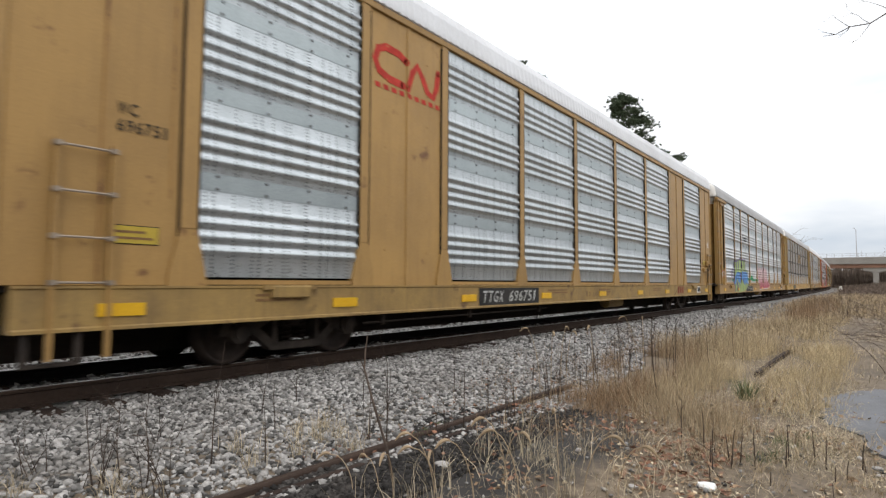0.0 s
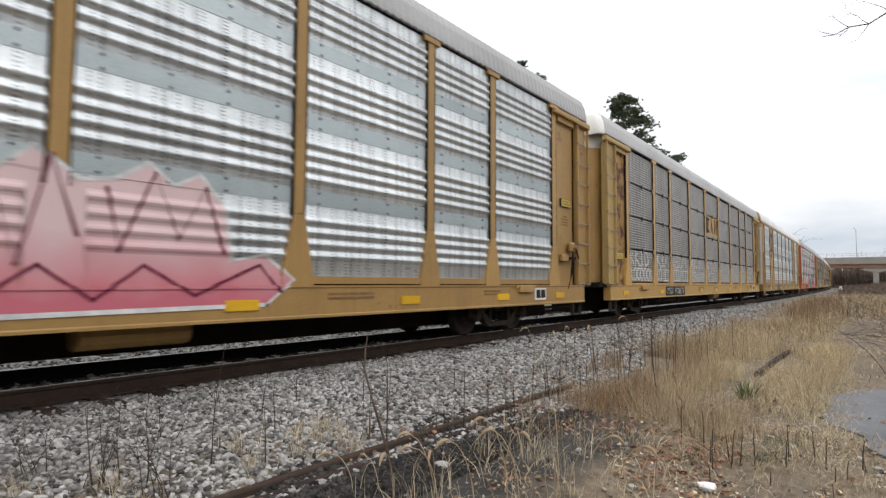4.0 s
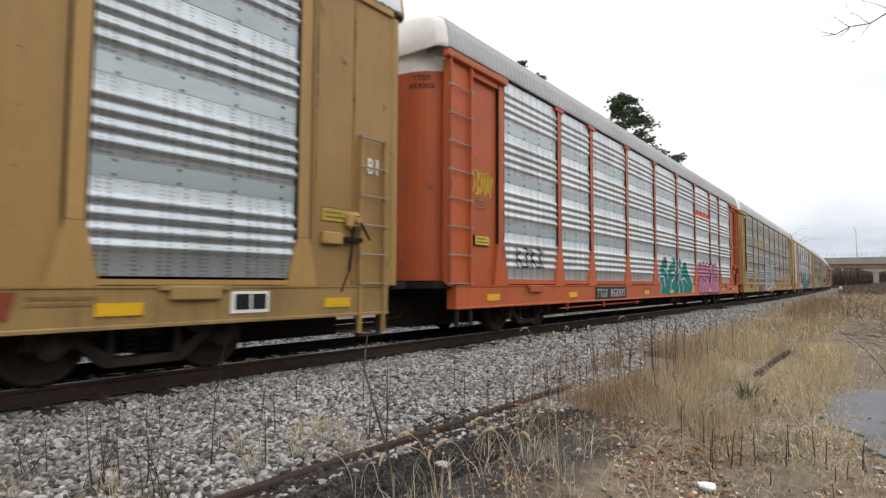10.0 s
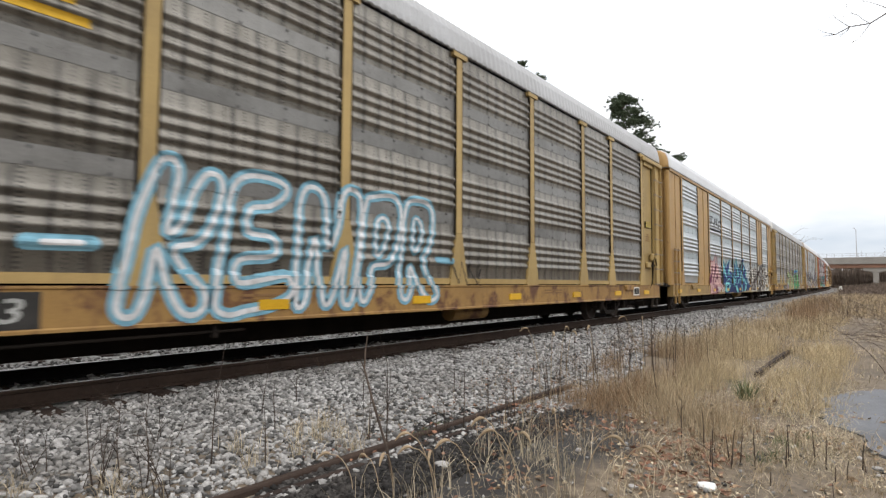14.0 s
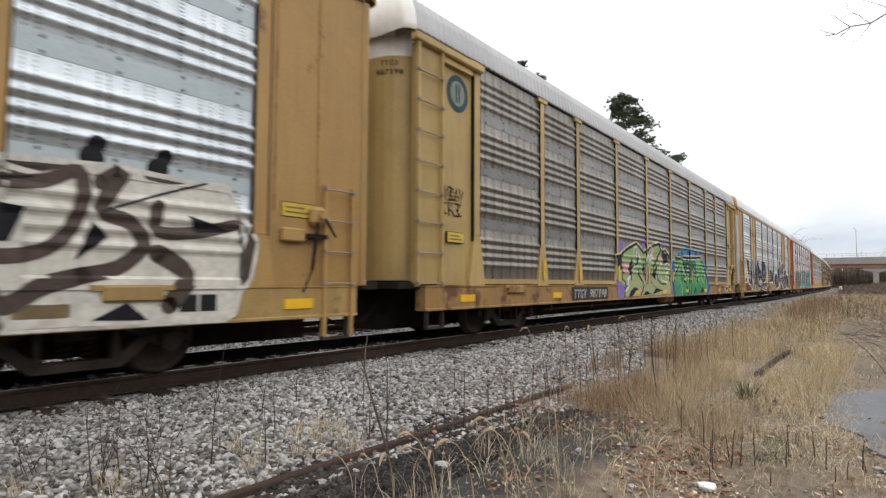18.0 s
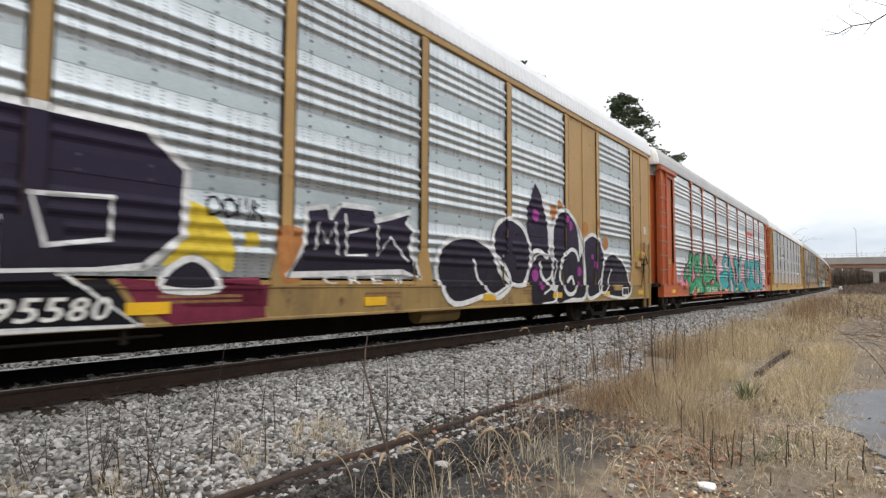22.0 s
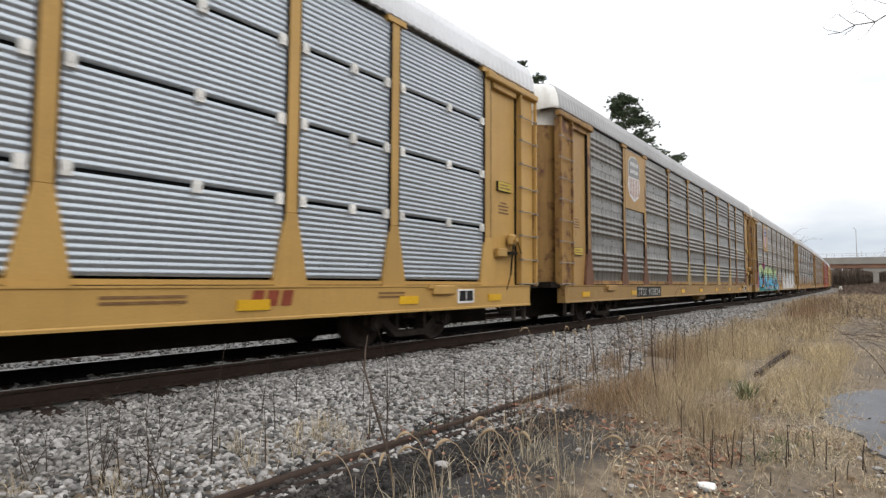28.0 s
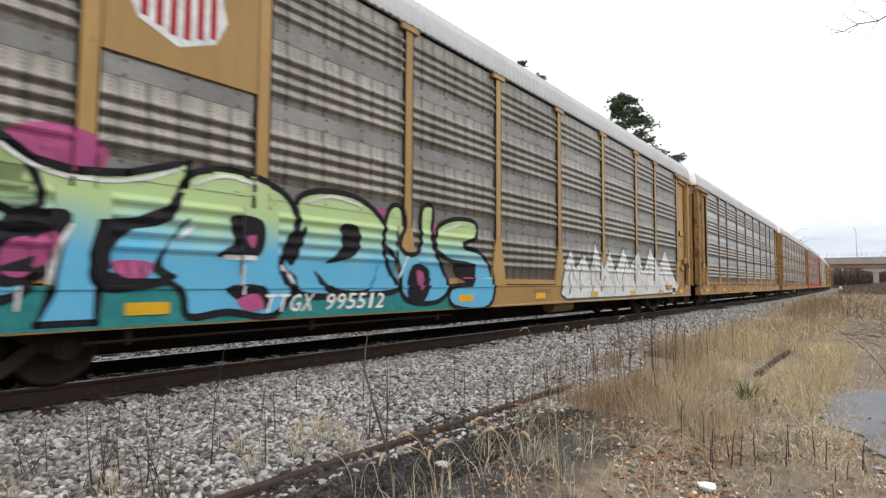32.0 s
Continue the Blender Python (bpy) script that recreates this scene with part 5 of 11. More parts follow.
def autorack(label, panel, sheet, body, post_mat=None, sill_mat=None, roof_mat=None, rounded=True, plain=(), cap=None, foot_mat=None, ladder_mat=None, door_mat=None, band_mat=None, clip_mat=None, end_mat=None, pipe_mat=None, near=True, edges=EDGES, ladder_top=2.45):
    """One covered car carrier. plain: the bays closed by smooth painted sheet."""
    car = root("autorack_car", label, "freight car", group="cars of the train")
    post_mat, sill_mat = post_mat or body, sill_mat or body
    band_mat, clip_mat = band_mat or M_BAND, clip_mat or M_WHITE
    roof_mat, ladder_mat = roof_mat or M_ROOF_GREY, ladder_mat or body
    part("side_sill", shared("side_sill", sill_mesh, sill_mat), None, car, "deep painted side sill")
    part("underframe", shared("underframe", centre_mesh, M_UNDER), None, car, "grimy steel underframe")
    length = 27.4
    foot_z = 2.0 if rounded else 1.68
    if not rounded:
        part("top_rail", shared("top_rail", lambda b: soft_box(b, CAR_X - 0.06, CAR_X + 0.055, -13.55, 13.55, 5.395, 5.51, 0.01), body), None, car, "painted rail under the eave")
    part("roof", shared(("roof", rounded), lambda b: roof_mesh(b, length, 0.02, 0.0 if rounded else 0.085), roof_mat), None, car, "ribbed sheet-metal roof")
    for i, (a, b) in enumerate(zip(edges, edges[1:])):
        w, c = b - a - 0.02, (a + b) / 2
        if i in plain:
            def smooth_panel(bm, w=w):
                box(bm, CAR_X - 0.08, CAR_X + 0.012, -w / 2, w / 2, 1.04, PANEL_Z1)
                box(bm, CAR_X + 0.012, CAR_X + 0.03, -0.03, 0.03, 1.04, PANEL_Z1)
                for y in (-w * 0.26, w * 0.26):
                    for z in np.arange(1.6, 5.3, 0.55):
                        prism(bm, [(y + 0.016 * math.cos(q * math.pi / 3), z + 0.016 * math.sin(q * math.pi / 3)) for q in range(6)], "x", CAR_X + 0.01, CAR_X + 0.022)
            part("plain_panel", shared(("plain_panel", round(w, 2)), smooth_panel, body), None, car, "smooth painted steel panel", at=pose(0, c, 0))
            continue
        p = part("side_panel", shared(("side_panel", panel, round(w, 2)), lambda bm: panel_mesh(bm, panel, w), sheet, True), None, car, "ribbed galvanised side panel", at=pose(0, c, 0))
        n_bolt = max(3, round(w / 0.66))
        for k in (1, 2, 3):
            z = PANEL_Z0 + k * COURSE
            if panel == "ribbed":
                strip = part("splice_strip", shared(("splice_strip", round(w, 2)), lambda bm: band_mesh(bm, w), band_mat), None, p, at=pose(0, 0, z))
                if near:
                    for q in range(n_bolt):
                        for dz in (-0.025, 0.125):
                            CAR_BOLTS.append((c - w / 2 + w * (q + 0.5) / n_bolt, z + dz))
            else:
                # black filler stands for the darkness inside the open slot
                part("slot", shared(("slot", round(w, 2)), lambda bm: box(bm, CAR_X - 0.07, CAR_X - 0.02, -w / 2, w / 2, -0.052, 0.002), M_SLOT), None, p, at=pose(0, 0, z))
                for y in (-w / 2 + 0.175, w / 2 - 0.175):
                    part("clip", shared("clip", clip_mesh, clip_mat), None, p, at=pose(0, y, z - 0.03))
                part("clip", shared("clip", clip_mesh, clip_mat), None, p, at=pose(0, 0.1, z - 0.03))
        lo, hi = (1.062, 1.165) if rounded and panel == "ribbed" else (1.05, 1.108)
        part("kick_strip", shared(("kick_strip", round(w, 2), hi), lambda bm: box(bm, CAR_X - 0.04, CAR_X + 0.034, -w / 2 + 0.12, w / 2 - 0.12, lo, hi), post_mat), None, car, at=pose(0, c, 0))
        # black box behind the panel's foot, painting the shadow line above the sill
        part("floor_gap", shared(("floor_gap", round(w, 2)), lambda bm: box(bm, CAR_X - 0.09, CAR_X - 0.05, -w / 2, w / 2, 1.05, 1.16), M_SLOT), None, car, at=pose(0, c, 0))
    for i, e in enumerate(edges):
        edge = i in (0, len(edges) - 1)
        w = 0.20 if edge else 0.18
        post = part("post", shared(("post", w, foot_z), lambda bm: post_mesh(bm, w, foot_z), post_mat), None, car, at=pose(0, e, 0))
        # dark strip showing at both edges of the post, painting its contact shade
        if near:
            part("post_seal", shared(("post_seal", w), lambda bm: box(bm, CAR_X - 0.05, CAR_X + 0.037, -w / 2 - 0.022, w / 2 + 0.022, 1.15, 5.33), M_UNDER), None, post)
        part("post_foot", shared(("post_foot", w, foot_z), lambda bm: foot_mesh(bm, w, 0.52 if rounded else 0.44, foot_z), (foot_mat[0 if i < 4 or i > 7 else 1] if foot_mat else post_mat)), None, post)
    if CAR_BOLTS:
        bm = bmesh.new()
        for y, z in CAR_BOLTS:
            prism(bm, [(y + 0.019 * math.cos(q * math.pi / 3), z + 0.019 * math.sin(q * math.pi / 3)) for q in range(6)], "x", CAR_X, CAR_X + 0.018)
        part("bolts", bm, M_BOLT, car)["kind"] = "stuff"
        CAR_BOLTS.clear()
    part("far_side", shared("far_side", lambda bm: box(bm, -CAR_X, -CAR_X + 0.06, -11.9, 11.9, 1.04, 5.42), sheet), None, car, "side wall away from the yard")
    for sgn in (-1, 1):
        def flip(bm, build):
            build(bm)
            if sgn < 0:
                for v in bm.verts:
                    v.co.y = -v.co.y
                bmesh.ops.reverse_faces(bm, faces=bm.faces[:])
        part("end_door", shared(("end_door", rounded, sgn), lambda bm: flip(bm, lambda b: end_mesh(b, rounded, 1.12, 5.08, 0.0, sgn > 0)), door_mat or body), None, car, "painted end door")
        part("end_cap", shared(("end_cap", rounded, sgn), lambda bm: flip(bm, lambda b: end_mesh(b, rounded, 5.08, 5.62, 0.0, sgn > 0)), cap or M_WHITE), None, car, "upper end cap with worn paint")
        part("roof_nose", shared(("roof_nose", rounded, sgn), lambda bm: nose_mesh(bm, length, 0.0 if rounded else 0.085, sgn), cap or M_WHITE, True), None, car, "rounded white sheet closing the roof")
        part("end_panel", shared(("end_panel", rounded, sgn, bool(door_mat)), lambda bm: flip(bm, lambda b: soft_box(b, CAR_X - 0.09, CAR_X - (0.03 if rounded else -0.01), 11.9, 12.98 if rounded else 13.36 if sgn < 0 and door_mat else 13.55, 1.04, 5.40, 0.008)), end_mat or body), None, car, "smooth painted end panel")
        lad_y = (13.38 if rounded else 13.08) if sgn > 0 else (-13.34 if rounded else -12.90)
        z0, z1 = (1.02, 5.25) if rounded else (0.34, ladder_top)
        lw = 0.33 if rounded else 0.25
        lad = part("ladder", shared(("ladder", z1), lambda bm: ladder_mesh(bm, z0, z1, lw), ladder_mat), None, car, "steel ladder", at=pose(0, lad_y, 0))
        part("stile", shared(("stile", z1), lambda bm: stile_mesh(bm, z0, z1), ladder_mat), None, lad, at=pose(0, lw, 0))
        for z in np.arange(1.07, z1, 0.522 if rounded else 0.44):
            part("rung", shared(("rung", lw), lambda bm: rung_mesh(bm, lw), M_RUNG), None, lad, at=pose(0, 0, z))
        if rounded:
            part("corner_plate", shared(("corner_plate", sgn), lambda bm: flip(bm, lambda b: soft_box(b, CAR_X - 0.09, CAR_X + 0.035, 13.05 if sgn > 0 else 13.02, 13.66, 1.06, 5.22, 0.008)), ladder_mat), None, car, "plate behind the ladder")
            # black strip painted as the shade between end panel and ladder plate
            part("plate_gap", shared(("plate_gap", sgn), lambda bm: flip(bm, lambda b: box(b, CAR_X - 0.12, CAR_X - 0.028, 12.96, 13.06, 1.08, 5.2)), M_SLOT), None, car)
        part("stirrup_step", shared("stirrup_step", stirrup_mesh, M_TRUCK), None, car, at=pose(0, sgn * 13.1, 0))
        part("coupler", shared(("coupler", sgn), lambda bm: flip(bm, coupler_mesh), M_UNDER), None, car, "rusty coupler with an air hose")
        add_truck(car, sgn * TRUCK_Y, near)
        if rounded:
            part("door_header", shared(("door_header", sgn), lambda bm: flip(bm, lambda b: (soft_box(b, CAR_X - 0.02, CAR_X + 0.14, 11.72, 13.78, 5.22, 5.36, 0.02), box(b, CAR_X - 0.02, CAR_X + 0.06, 12.0, 12.9, 5.10, 5.23))), ladder_mat), None, car, "door track beam under the eave")
            part("door_seam", shared(("door_seam", sgn), lambda bm: flip(bm, lambda b: (box(b, -0.03, 0.03, 13.86, 13.93, 1.15, 5.3), box(b, -0.45, 0.45, 13.9, 13.915, 3.86, 3.88), rod(b, (0.09, 13.93, 1.3), (0.09, 13.93, 5.0), 0.02))), M_UNDER), None, car, "dark lock rod in the door's middle")
        else:
            if not (sgn < 0 and door_mat):
                part("end_post", shared(("end_post", sgn), lambda bm: flip(bm, lambda b: rod(b, (CAR_X - 0.05, 13.62, 1.04), (CAR_X - 0.05, 13.62, 5.4), 0.10, 10)), body), None, car)
            if sgn < 0 and door_mat:
                part("door_edge", shared("door_edge", lambda bm: [soft_box(bm, CAR_X - 0.14, CAR_X + 0.015 - 0.03 * (i % 2), -13.80 + 0.087 * i, -13.715 + 0.087 * i, 1.16, 5.05, 0.012) for i in range(5)] + [rod(bm, (CAR_X + 0.03, -13.36, z), (CAR_X + 0.03, -13.36, z + 0.16), 0.025, 8) for z in (1.4, 2.6, 3.8, 4.8)], M_DOOR_EDGE), None, car, "pale grey folded edge of the end door")
                for x in (0.42, 0.20, -0.12, -0.5):
                    part("lock_rod", shared("lock_rod", lambda bm: rod(bm, (0, -13.60, 1.25), (0, -13.60, 4.9), 0.035, 8), M_TRUCK if x == 0.20 else M_DOOR), None, car, at=pose(x, 0, 0))
                part("lock_box", shared("lock_box", lambda bm: (soft_box(bm, -0.25, 0.25, -13.70, -13.56, 2.02, 2.14, 0.02), soft_box(bm, -0.1, 0.1, -13.72, -13.56, 1.62, 1.86, 0.02)), M_TRUCK), None, car, "dark door lock")
                for z in (1.75, 2.3, 2.6, 2.9, 3.3):
                    part("printed_line", shared("door_line", lambda bm: [box(bm, 0.72, 1.0, -13.556, -13.54, q, q + 0.022) for q in (0.0, 0.06, 0.12)], M_STENCIL), None, car, at=pose(0, 0, z))
            part("panel_seam", shared(("panel_seam", sgn), lambda bm: flip(bm, lambda b: (box(b, CAR_X, CAR_X + 0.025, 12.72, 12.75, 1.04, 5.4), box(b, CAR_X, CAR_X + 0.02, 12.02, 12.04, 2.0, 5.4))), M_YELLOW_RUST), None, car)
        part("end_platform", shared(("end_platform", sgn), lambda bm: flip(bm, lambda b: box(b, -1.4, 1.4, 13.0, 14.0, 0.98, 1.10)), M_UNDER), None, car)
        sign = part("label_plate", shared("label_plate", lambda bm: box(bm, CAR_X - 0.05, CAR_X + 0.016, -0.26, 0.26, -0.10, 0.10), M_BLACK), None, car, "black-edged yellow warning plate", at=pose(0, sgn * (12.5 if rounded else 12.4), (1.92 if rounded else 1.57) if sgn < 0 else (3.1 if rounded else 2.05)))
        part("plate_face", shared("plate_face", lambda bm: box(bm, CAR_X, CAR_X + 0.020, -0.25, 0.25, -0.09, 0.09), M_SIGN), None, sign)
        for dz in (-0.035, 0.03):
            part("printed_line", shared(("printed_line", dz), lambda bm: box(bm, CAR_X, CAR_X + 0.023, -0.2, 0.2 if dz < 0 else 0.12, -0.013, 0.013), M_STENCIL), None, sign, at=pose(0, 0, dz))
        for dz, hw in ((0.0, 0.2), (0.07, 0.17), (0.14, 0.2), (0.21, 0.12)):
            part("printed_line", shared(("stencil_line", hw), lambda bm: box(bm, CAR_X - 0.05, CAR_X + (0.014 if not rounded else -0.026), -hw, hw, -0.018, 0.018), M_STENCIL), None, car, at=pose(0, sgn * 12.52, 2.55 + dz))
    brake = part("hand_brake", shared("hand_brake", brake_mesh, body), None, car, "hand brake housing with lever and chain", at=pose(0, 12.55, 0))
    part("lever", shared("lever", lever_mesh, M_UNDER), None, brake)
    for y in ((-12.2, -8.45, -2.65, 0.3, 3.4, 6.5, 9.4, 12.0) if rounded else (-12.52, -9.48, -6.35, -3.2, 0.2, 3.4, 6.4, 9.5, 12.4)):
        part("reflector", shared("reflector", lambda bm: box(bm, 1.50, 1.535, -0.23, 0.23, -0.065, 0.065), M_REFLECT), None, car, at=pose(0, y, 0.80))
    for y in (11.0,):
        plate = part("data_plate", shared("data_plate", lambda bm: box(bm, 1.50, 1.534, -0.26, 0.26, -0.13, 0.13), M_WHITE), None, car, "white-framed black data plate", at=pose(0, y, 0.84))
        for dy in (-0.11, 0.12):
            part("plate_field", shared("plate_field", lambda bm: box(bm, 1.51, 1.538, -0.1, 0.1, -0.09, 0.1), M_BLACK), None, plate, at=pose(0, dy, 0))
    for y, hw in ((-10.6, 0.35), (-2.6, 0.5), (0.4, 0.4), (5.2, 0.45), (9.0, 0.3)):
        for dz in (0.0, 0.06):
            part("printed_line", shared(("sill_line", hw), lambda bm: box(bm, 1.50, 1.522, -hw, hw, -0.016, 0.016), M_STENCIL), None, car, at=pose(0, y, 0.86 + dz))
    part("jacking_pad", shared("jacking_pad", pad_mesh, sill_mat), None, car, at=pose(0, -10.45, 0))
    part("jacking_pad", shared("jacking_pad", pad_mesh, sill_mat), None, car, at=pose(0, 10.3, 0))
    part("air_tank", shared("air_tank", tank_mesh, M_UNDER if body is M_ORANGE else sill_mat), None, car, at=pose(0, 2.4, 0))
    part("brake_pipe", shared("brake_pipe", pipe_mesh, pipe_mat or M_UNDER), None, car)
    return car


# cars in order of passing: centre's distance along the track at 16 s
CARS = []


def place(car, s):
    CARS.append((car, s))
    return car


FLAT = dict(panel="ribbed", rounded=False, plain=(1, 7), roof_mat=M_ROOF, cap=M_YELLOW, sill_mat=M_SILL)
place(autorack("yellow car carrier with weathered grey ribbed sides", "ribbed", M_GREY, band_mat=M_BAND_GREY, body=M_YELLOW_RUST, near=False), -187.0)
c01 = place(autorack("tan-yellow car carrier with silver ribbed panels and a red emblem", sheet=M_SILVER, body=M_YELLOW, **FLAT), -158.03)
c02 = place(autorack("yellow car carrier with bright silver panels and green-blue lettering", "ribbed", M_PALE, M_YELLOW), -129.29)
c03 = place(autorack("yellow-posted car carrier with dark grey sheets and scrawled white letters", "fine", M_GREY, M_YELLOW_CLEAN, clip_mat=M_GREY, door_mat=M_YELLOW, end_mat=M_END_RUST, ladder_mat=M_YELLOW_PALE), -100.55)
c04 = place(autorack("tan-yellow car carrier with silver panels and a dark crest", sheet=M_SILVER, body=M_YELLOW, door_mat=M_DOOR, ladder_top=3.3, **FLAT), -71.88)
c05 = place(autorack("orange car carrier with silver panels and teal and pink lettering", "ribbed", M_PALE, M_ORANGE, pipe_mat=M_ORANGE), -43.18)
c06 = place(autorack("faded yellow car carrier with brown-grey panels and pale blue lettering", "ribbed", M_GREY_WARM, band_mat=M_BAND_GREY, body= M_YELLOW_PALE, sill_mat=M_YELLOW_RUST), -14.61)
c07 = place(autorack("tan-yellow car carrier with silver panels half covered in graffiti", sheet=M_SILVER, body=M_YELLOW, **FLAT), 13.99)
c08 = place(autorack("pale yellow car carrier with grey panels and green graffiti", "ribbed", M_GREY_WARM, band_mat=M_BAND_GREY, body= M_YELLOW_PALE, sill_mat=M_YELLOW_RUST), 42.47)
c09 = place(autorack("tan-yellow car carrier with silver panels and purple-black graffiti", sheet=M_SILVER, body=M_YELLOW, door_mat=M_DOOR, **FLAT), 70.92)
c10 = place(autorack("orange car carrier with pale panels and green and turquoise lettering", "ribbed", M_PALE, M_ORANGE, pipe_mat=M_ORANGE), 99.35)
c11 = place(autorack("clean yellow car carrier with new silver corrugated panels", "fine", M_BRIGHT, M_YELLOW_CLEAN, roof_mat=M_ROOF), 127.40)
c12 = place(autorack("yellow car carrier with dirty grey panels and partly rusted post feet", "ribbed", M_GREY_DIRTY, band_mat=M_BAND_GREY, body= M_YELLOW, foot_mat=(M_RUSTED, M_YELLOW_PALE), post_mat=M_YELLOW_RUST, ladder_mat=M_YELLOW_RUST, door_mat=M_YELLOW_RUST, edges=EDGES[:8] + (8.88, 11.66)), 156.08)
c13 = place(autorack("yellow car carrier with grey panels, a shield emblem and blue-green lettering", "ribbed", M_GREY_WARM, band_mat=M_BAND_GREY, body= M_YELLOW), 184.34)
place(autorack("yellow car carrier with pale grey panels and red scrawls", "ribbed", M_GREY, M_YELLOW_RUST), 212.95)
place(autorack("tan-yellow car carrier with brown-grey panels", "ribbed", M_GREY_WARM, band_mat=M_BAND_GREY, body=M_YELLOW_RUST, near=False), 241.8)
place(autorack("dull red car carrier with grey panels", "ribbed", M_GREY, band_mat=M_BAND_GREY, body= M_RED, near=False), 270.4)
place(autorack("tan-yellow car carrier with silver panels", sheet=M_SILVER, body=M_YELLOW, near=False, **FLAT), 299.0)
place(autorack("yellow car carrier with grey panels", "ribbed", M_GREY, band_mat=M_BAND_GREY, body=M_YELLOW_RUST, near=False), 327.6)
place(autorack("yellow car carrier with dirty grey panels", "ribbed", M_GREY_WARM, band_mat=M_BAND_GREY, body=M_YELLOW_RUST, near=False), 356.2)
place(autorack("orange car carrier with grey panels", "ribbed", M_GREY, band_mat=M_BAND_GREY, body= M_ORANGE, near=False), 384.8)
place(autorack("yellow car carrier with weathered panels", "ribbed", M_GREY_WARM, band_mat=M_BAND_GREY, body=M_YELLOW_RUST, near=False), 413.4)

# ---------------------------------------------------------------- lettering, emblems and spray paint on the car sides


def sheet_kind(car_kind, y, z):
    """How far out the car's side stands at (y, z)."""
    panel, plain = car_kind
    if z < 1.04:
        return 1.518 if 0.645 < z < 1.0 else 1.534
    for i, e in enumerate(EDGES):
        edge = i in (0, len(EDGES) - 1)
        w = 0.0905
        if z < (1.68 if plain else 2.0):
            w = 0.251
        if abs(y - e) < w:
            return CAR_X + 0.049
    if abs(y) > 11.82:
        return CAR_X + (0.016 if panel == "flat" or plain else -0.026)
    bay = next((i for i, (a, b) in enumerate(zip(EDGES, EDGES[1:])) if a <= y <= b), 0)
    if bay in plain:
        return CAR_X + (0.032 if abs(y - (EDGES[bay] + EDGES[bay + 1]) / 2) < 0.0311 else 0.014)
    if z < (1.1665 if panel == "ribbed" and not plain else 1.109):
        return CAR_X + 0.036
    d = depth_at(panel, z)
    if panel == "ribbed":
        for k in (1, 2, 3):
            q = PANEL_Z0 + k * COURSE
            if q - 0.057 < z < q + 0.157:
                d = max(d, 0.008)
    return CAR_X + d


def slice_marks(panel, z0, z1):
    zs = {0.645, 1.0, 1.04, 1.1085, 1.1655, 1.68, 2.0}
    for z, _ in PROFILES[panel]:
        zs.add(round(z, 4))
    if panel == "ribbed":
        for k in (1, 2, 3):
            q = PANEL_Z0 + k * COURSE
            zs |= {q - 0.056, q + 0.156}
    return sorted(z for z in zs if z0 < z < z1)


def halves(p, axis, at):
    """A convex outline cut in two where a line crosses it."""
    side = [q[axis] - at for q in p]
    if min(side) > -1e-5 or max(side) < 1e-5:
        return [p]
    lo, hi = [], []
    for (a, da), (b, db) in zip(zip(p, side), zip(p[1:] + p[:1], side[1:] + side[:1])):
        if da <= 0:
            lo.append(a)
        if da >= 0:
            hi.append(a)
        if da * db < 0:
            t = da / (da - db)
            m = (a[0] + (b[0] - a[0]) * t, a[1] + (b[1] - a[1]) * t)
            lo.append(m)
            hi.append(m)
    return [lo, hi]


def spray(car, name, flat, material, car_kind, lift, label="", each=False):
    """Lay a flat figure (bmesh in y, z; x = 0) onto the ribs, posts and sill of the car's side."""
    if each:
        for f in flat.faces:
            one = bmesh.new()
            one.faces.new([one.verts.new(v.co) for v in f.verts])
            spray(car, name, one, material, car_kind, lift, label)
        flat.free()
        return None
    for v in flat.verts:
        v.co.z = max(v.co.z, 0.612)
    bmesh.ops.dissolve_degenerate(flat, dist=1e-4, edges=flat.edges[:])
    if not flat.faces:
        flat.free()
        return None
    bmesh.ops.triangulate(flat, faces=flat.faces[:])
    polys = [[(v.co.y, v.co.z) for v in f.verts] for f in flat.faces]
    zs, ys = [v.co.z for v in flat.verts], [v.co.y for v in flat.verts]
    flat.free()
    marks = [(1, z) for z in slice_marks(car_kind[0], min(zs), max(zs))]
    marks += [(0, e + w) for e in EDGES for w in (-0.251, -0.09, 0.09, 0.251)]
    marks += [(0, (EDGES[bay] + EDGES[bay + 1]) / 2 + w) for bay in car_kind[1] for w in (-0.031, 0.031)]
    for axis, at in marks:
        if axis == 0 and not min(ys) < at < max(ys):
            continue
        polys = [q for p in polys for q in halves(p, axis, at)]
    verts, faces, seen = [], [], {}
    for p in polys:
        cy, cz = sum(q[0] for q in p) / len(p), sum(q[1] for q in p) / len(p)
        loop = []
        for y, z in p:
            x = sheet_kind(car_kind, y + (cy - y) * 0.02, z + (cz - z) * 0.02) + lift
            spot = seen.setdefault((round(y, 3), round(z, 3)), [])
            k = next((i for i in spot if abs(verts[i][0] - x) < 0.008), None)
            if k is None:
                k = len(verts)
                verts.append((x, y, z))
                spot.append(k)
            if k not in loop:
                loop.append(k)
        if len(loop) > 2:
            faces.append(tuple(loop))
    return part(name, raw_mesh(name, verts, faces, material), None, car, label)


def flat_part(car, name, flat, material, x, label=""):
    """A figure on a flat plate that stands off the side at x."""
    for v in flat.verts:
        v.co.x = x
    return part(name, flat, material, car, label)


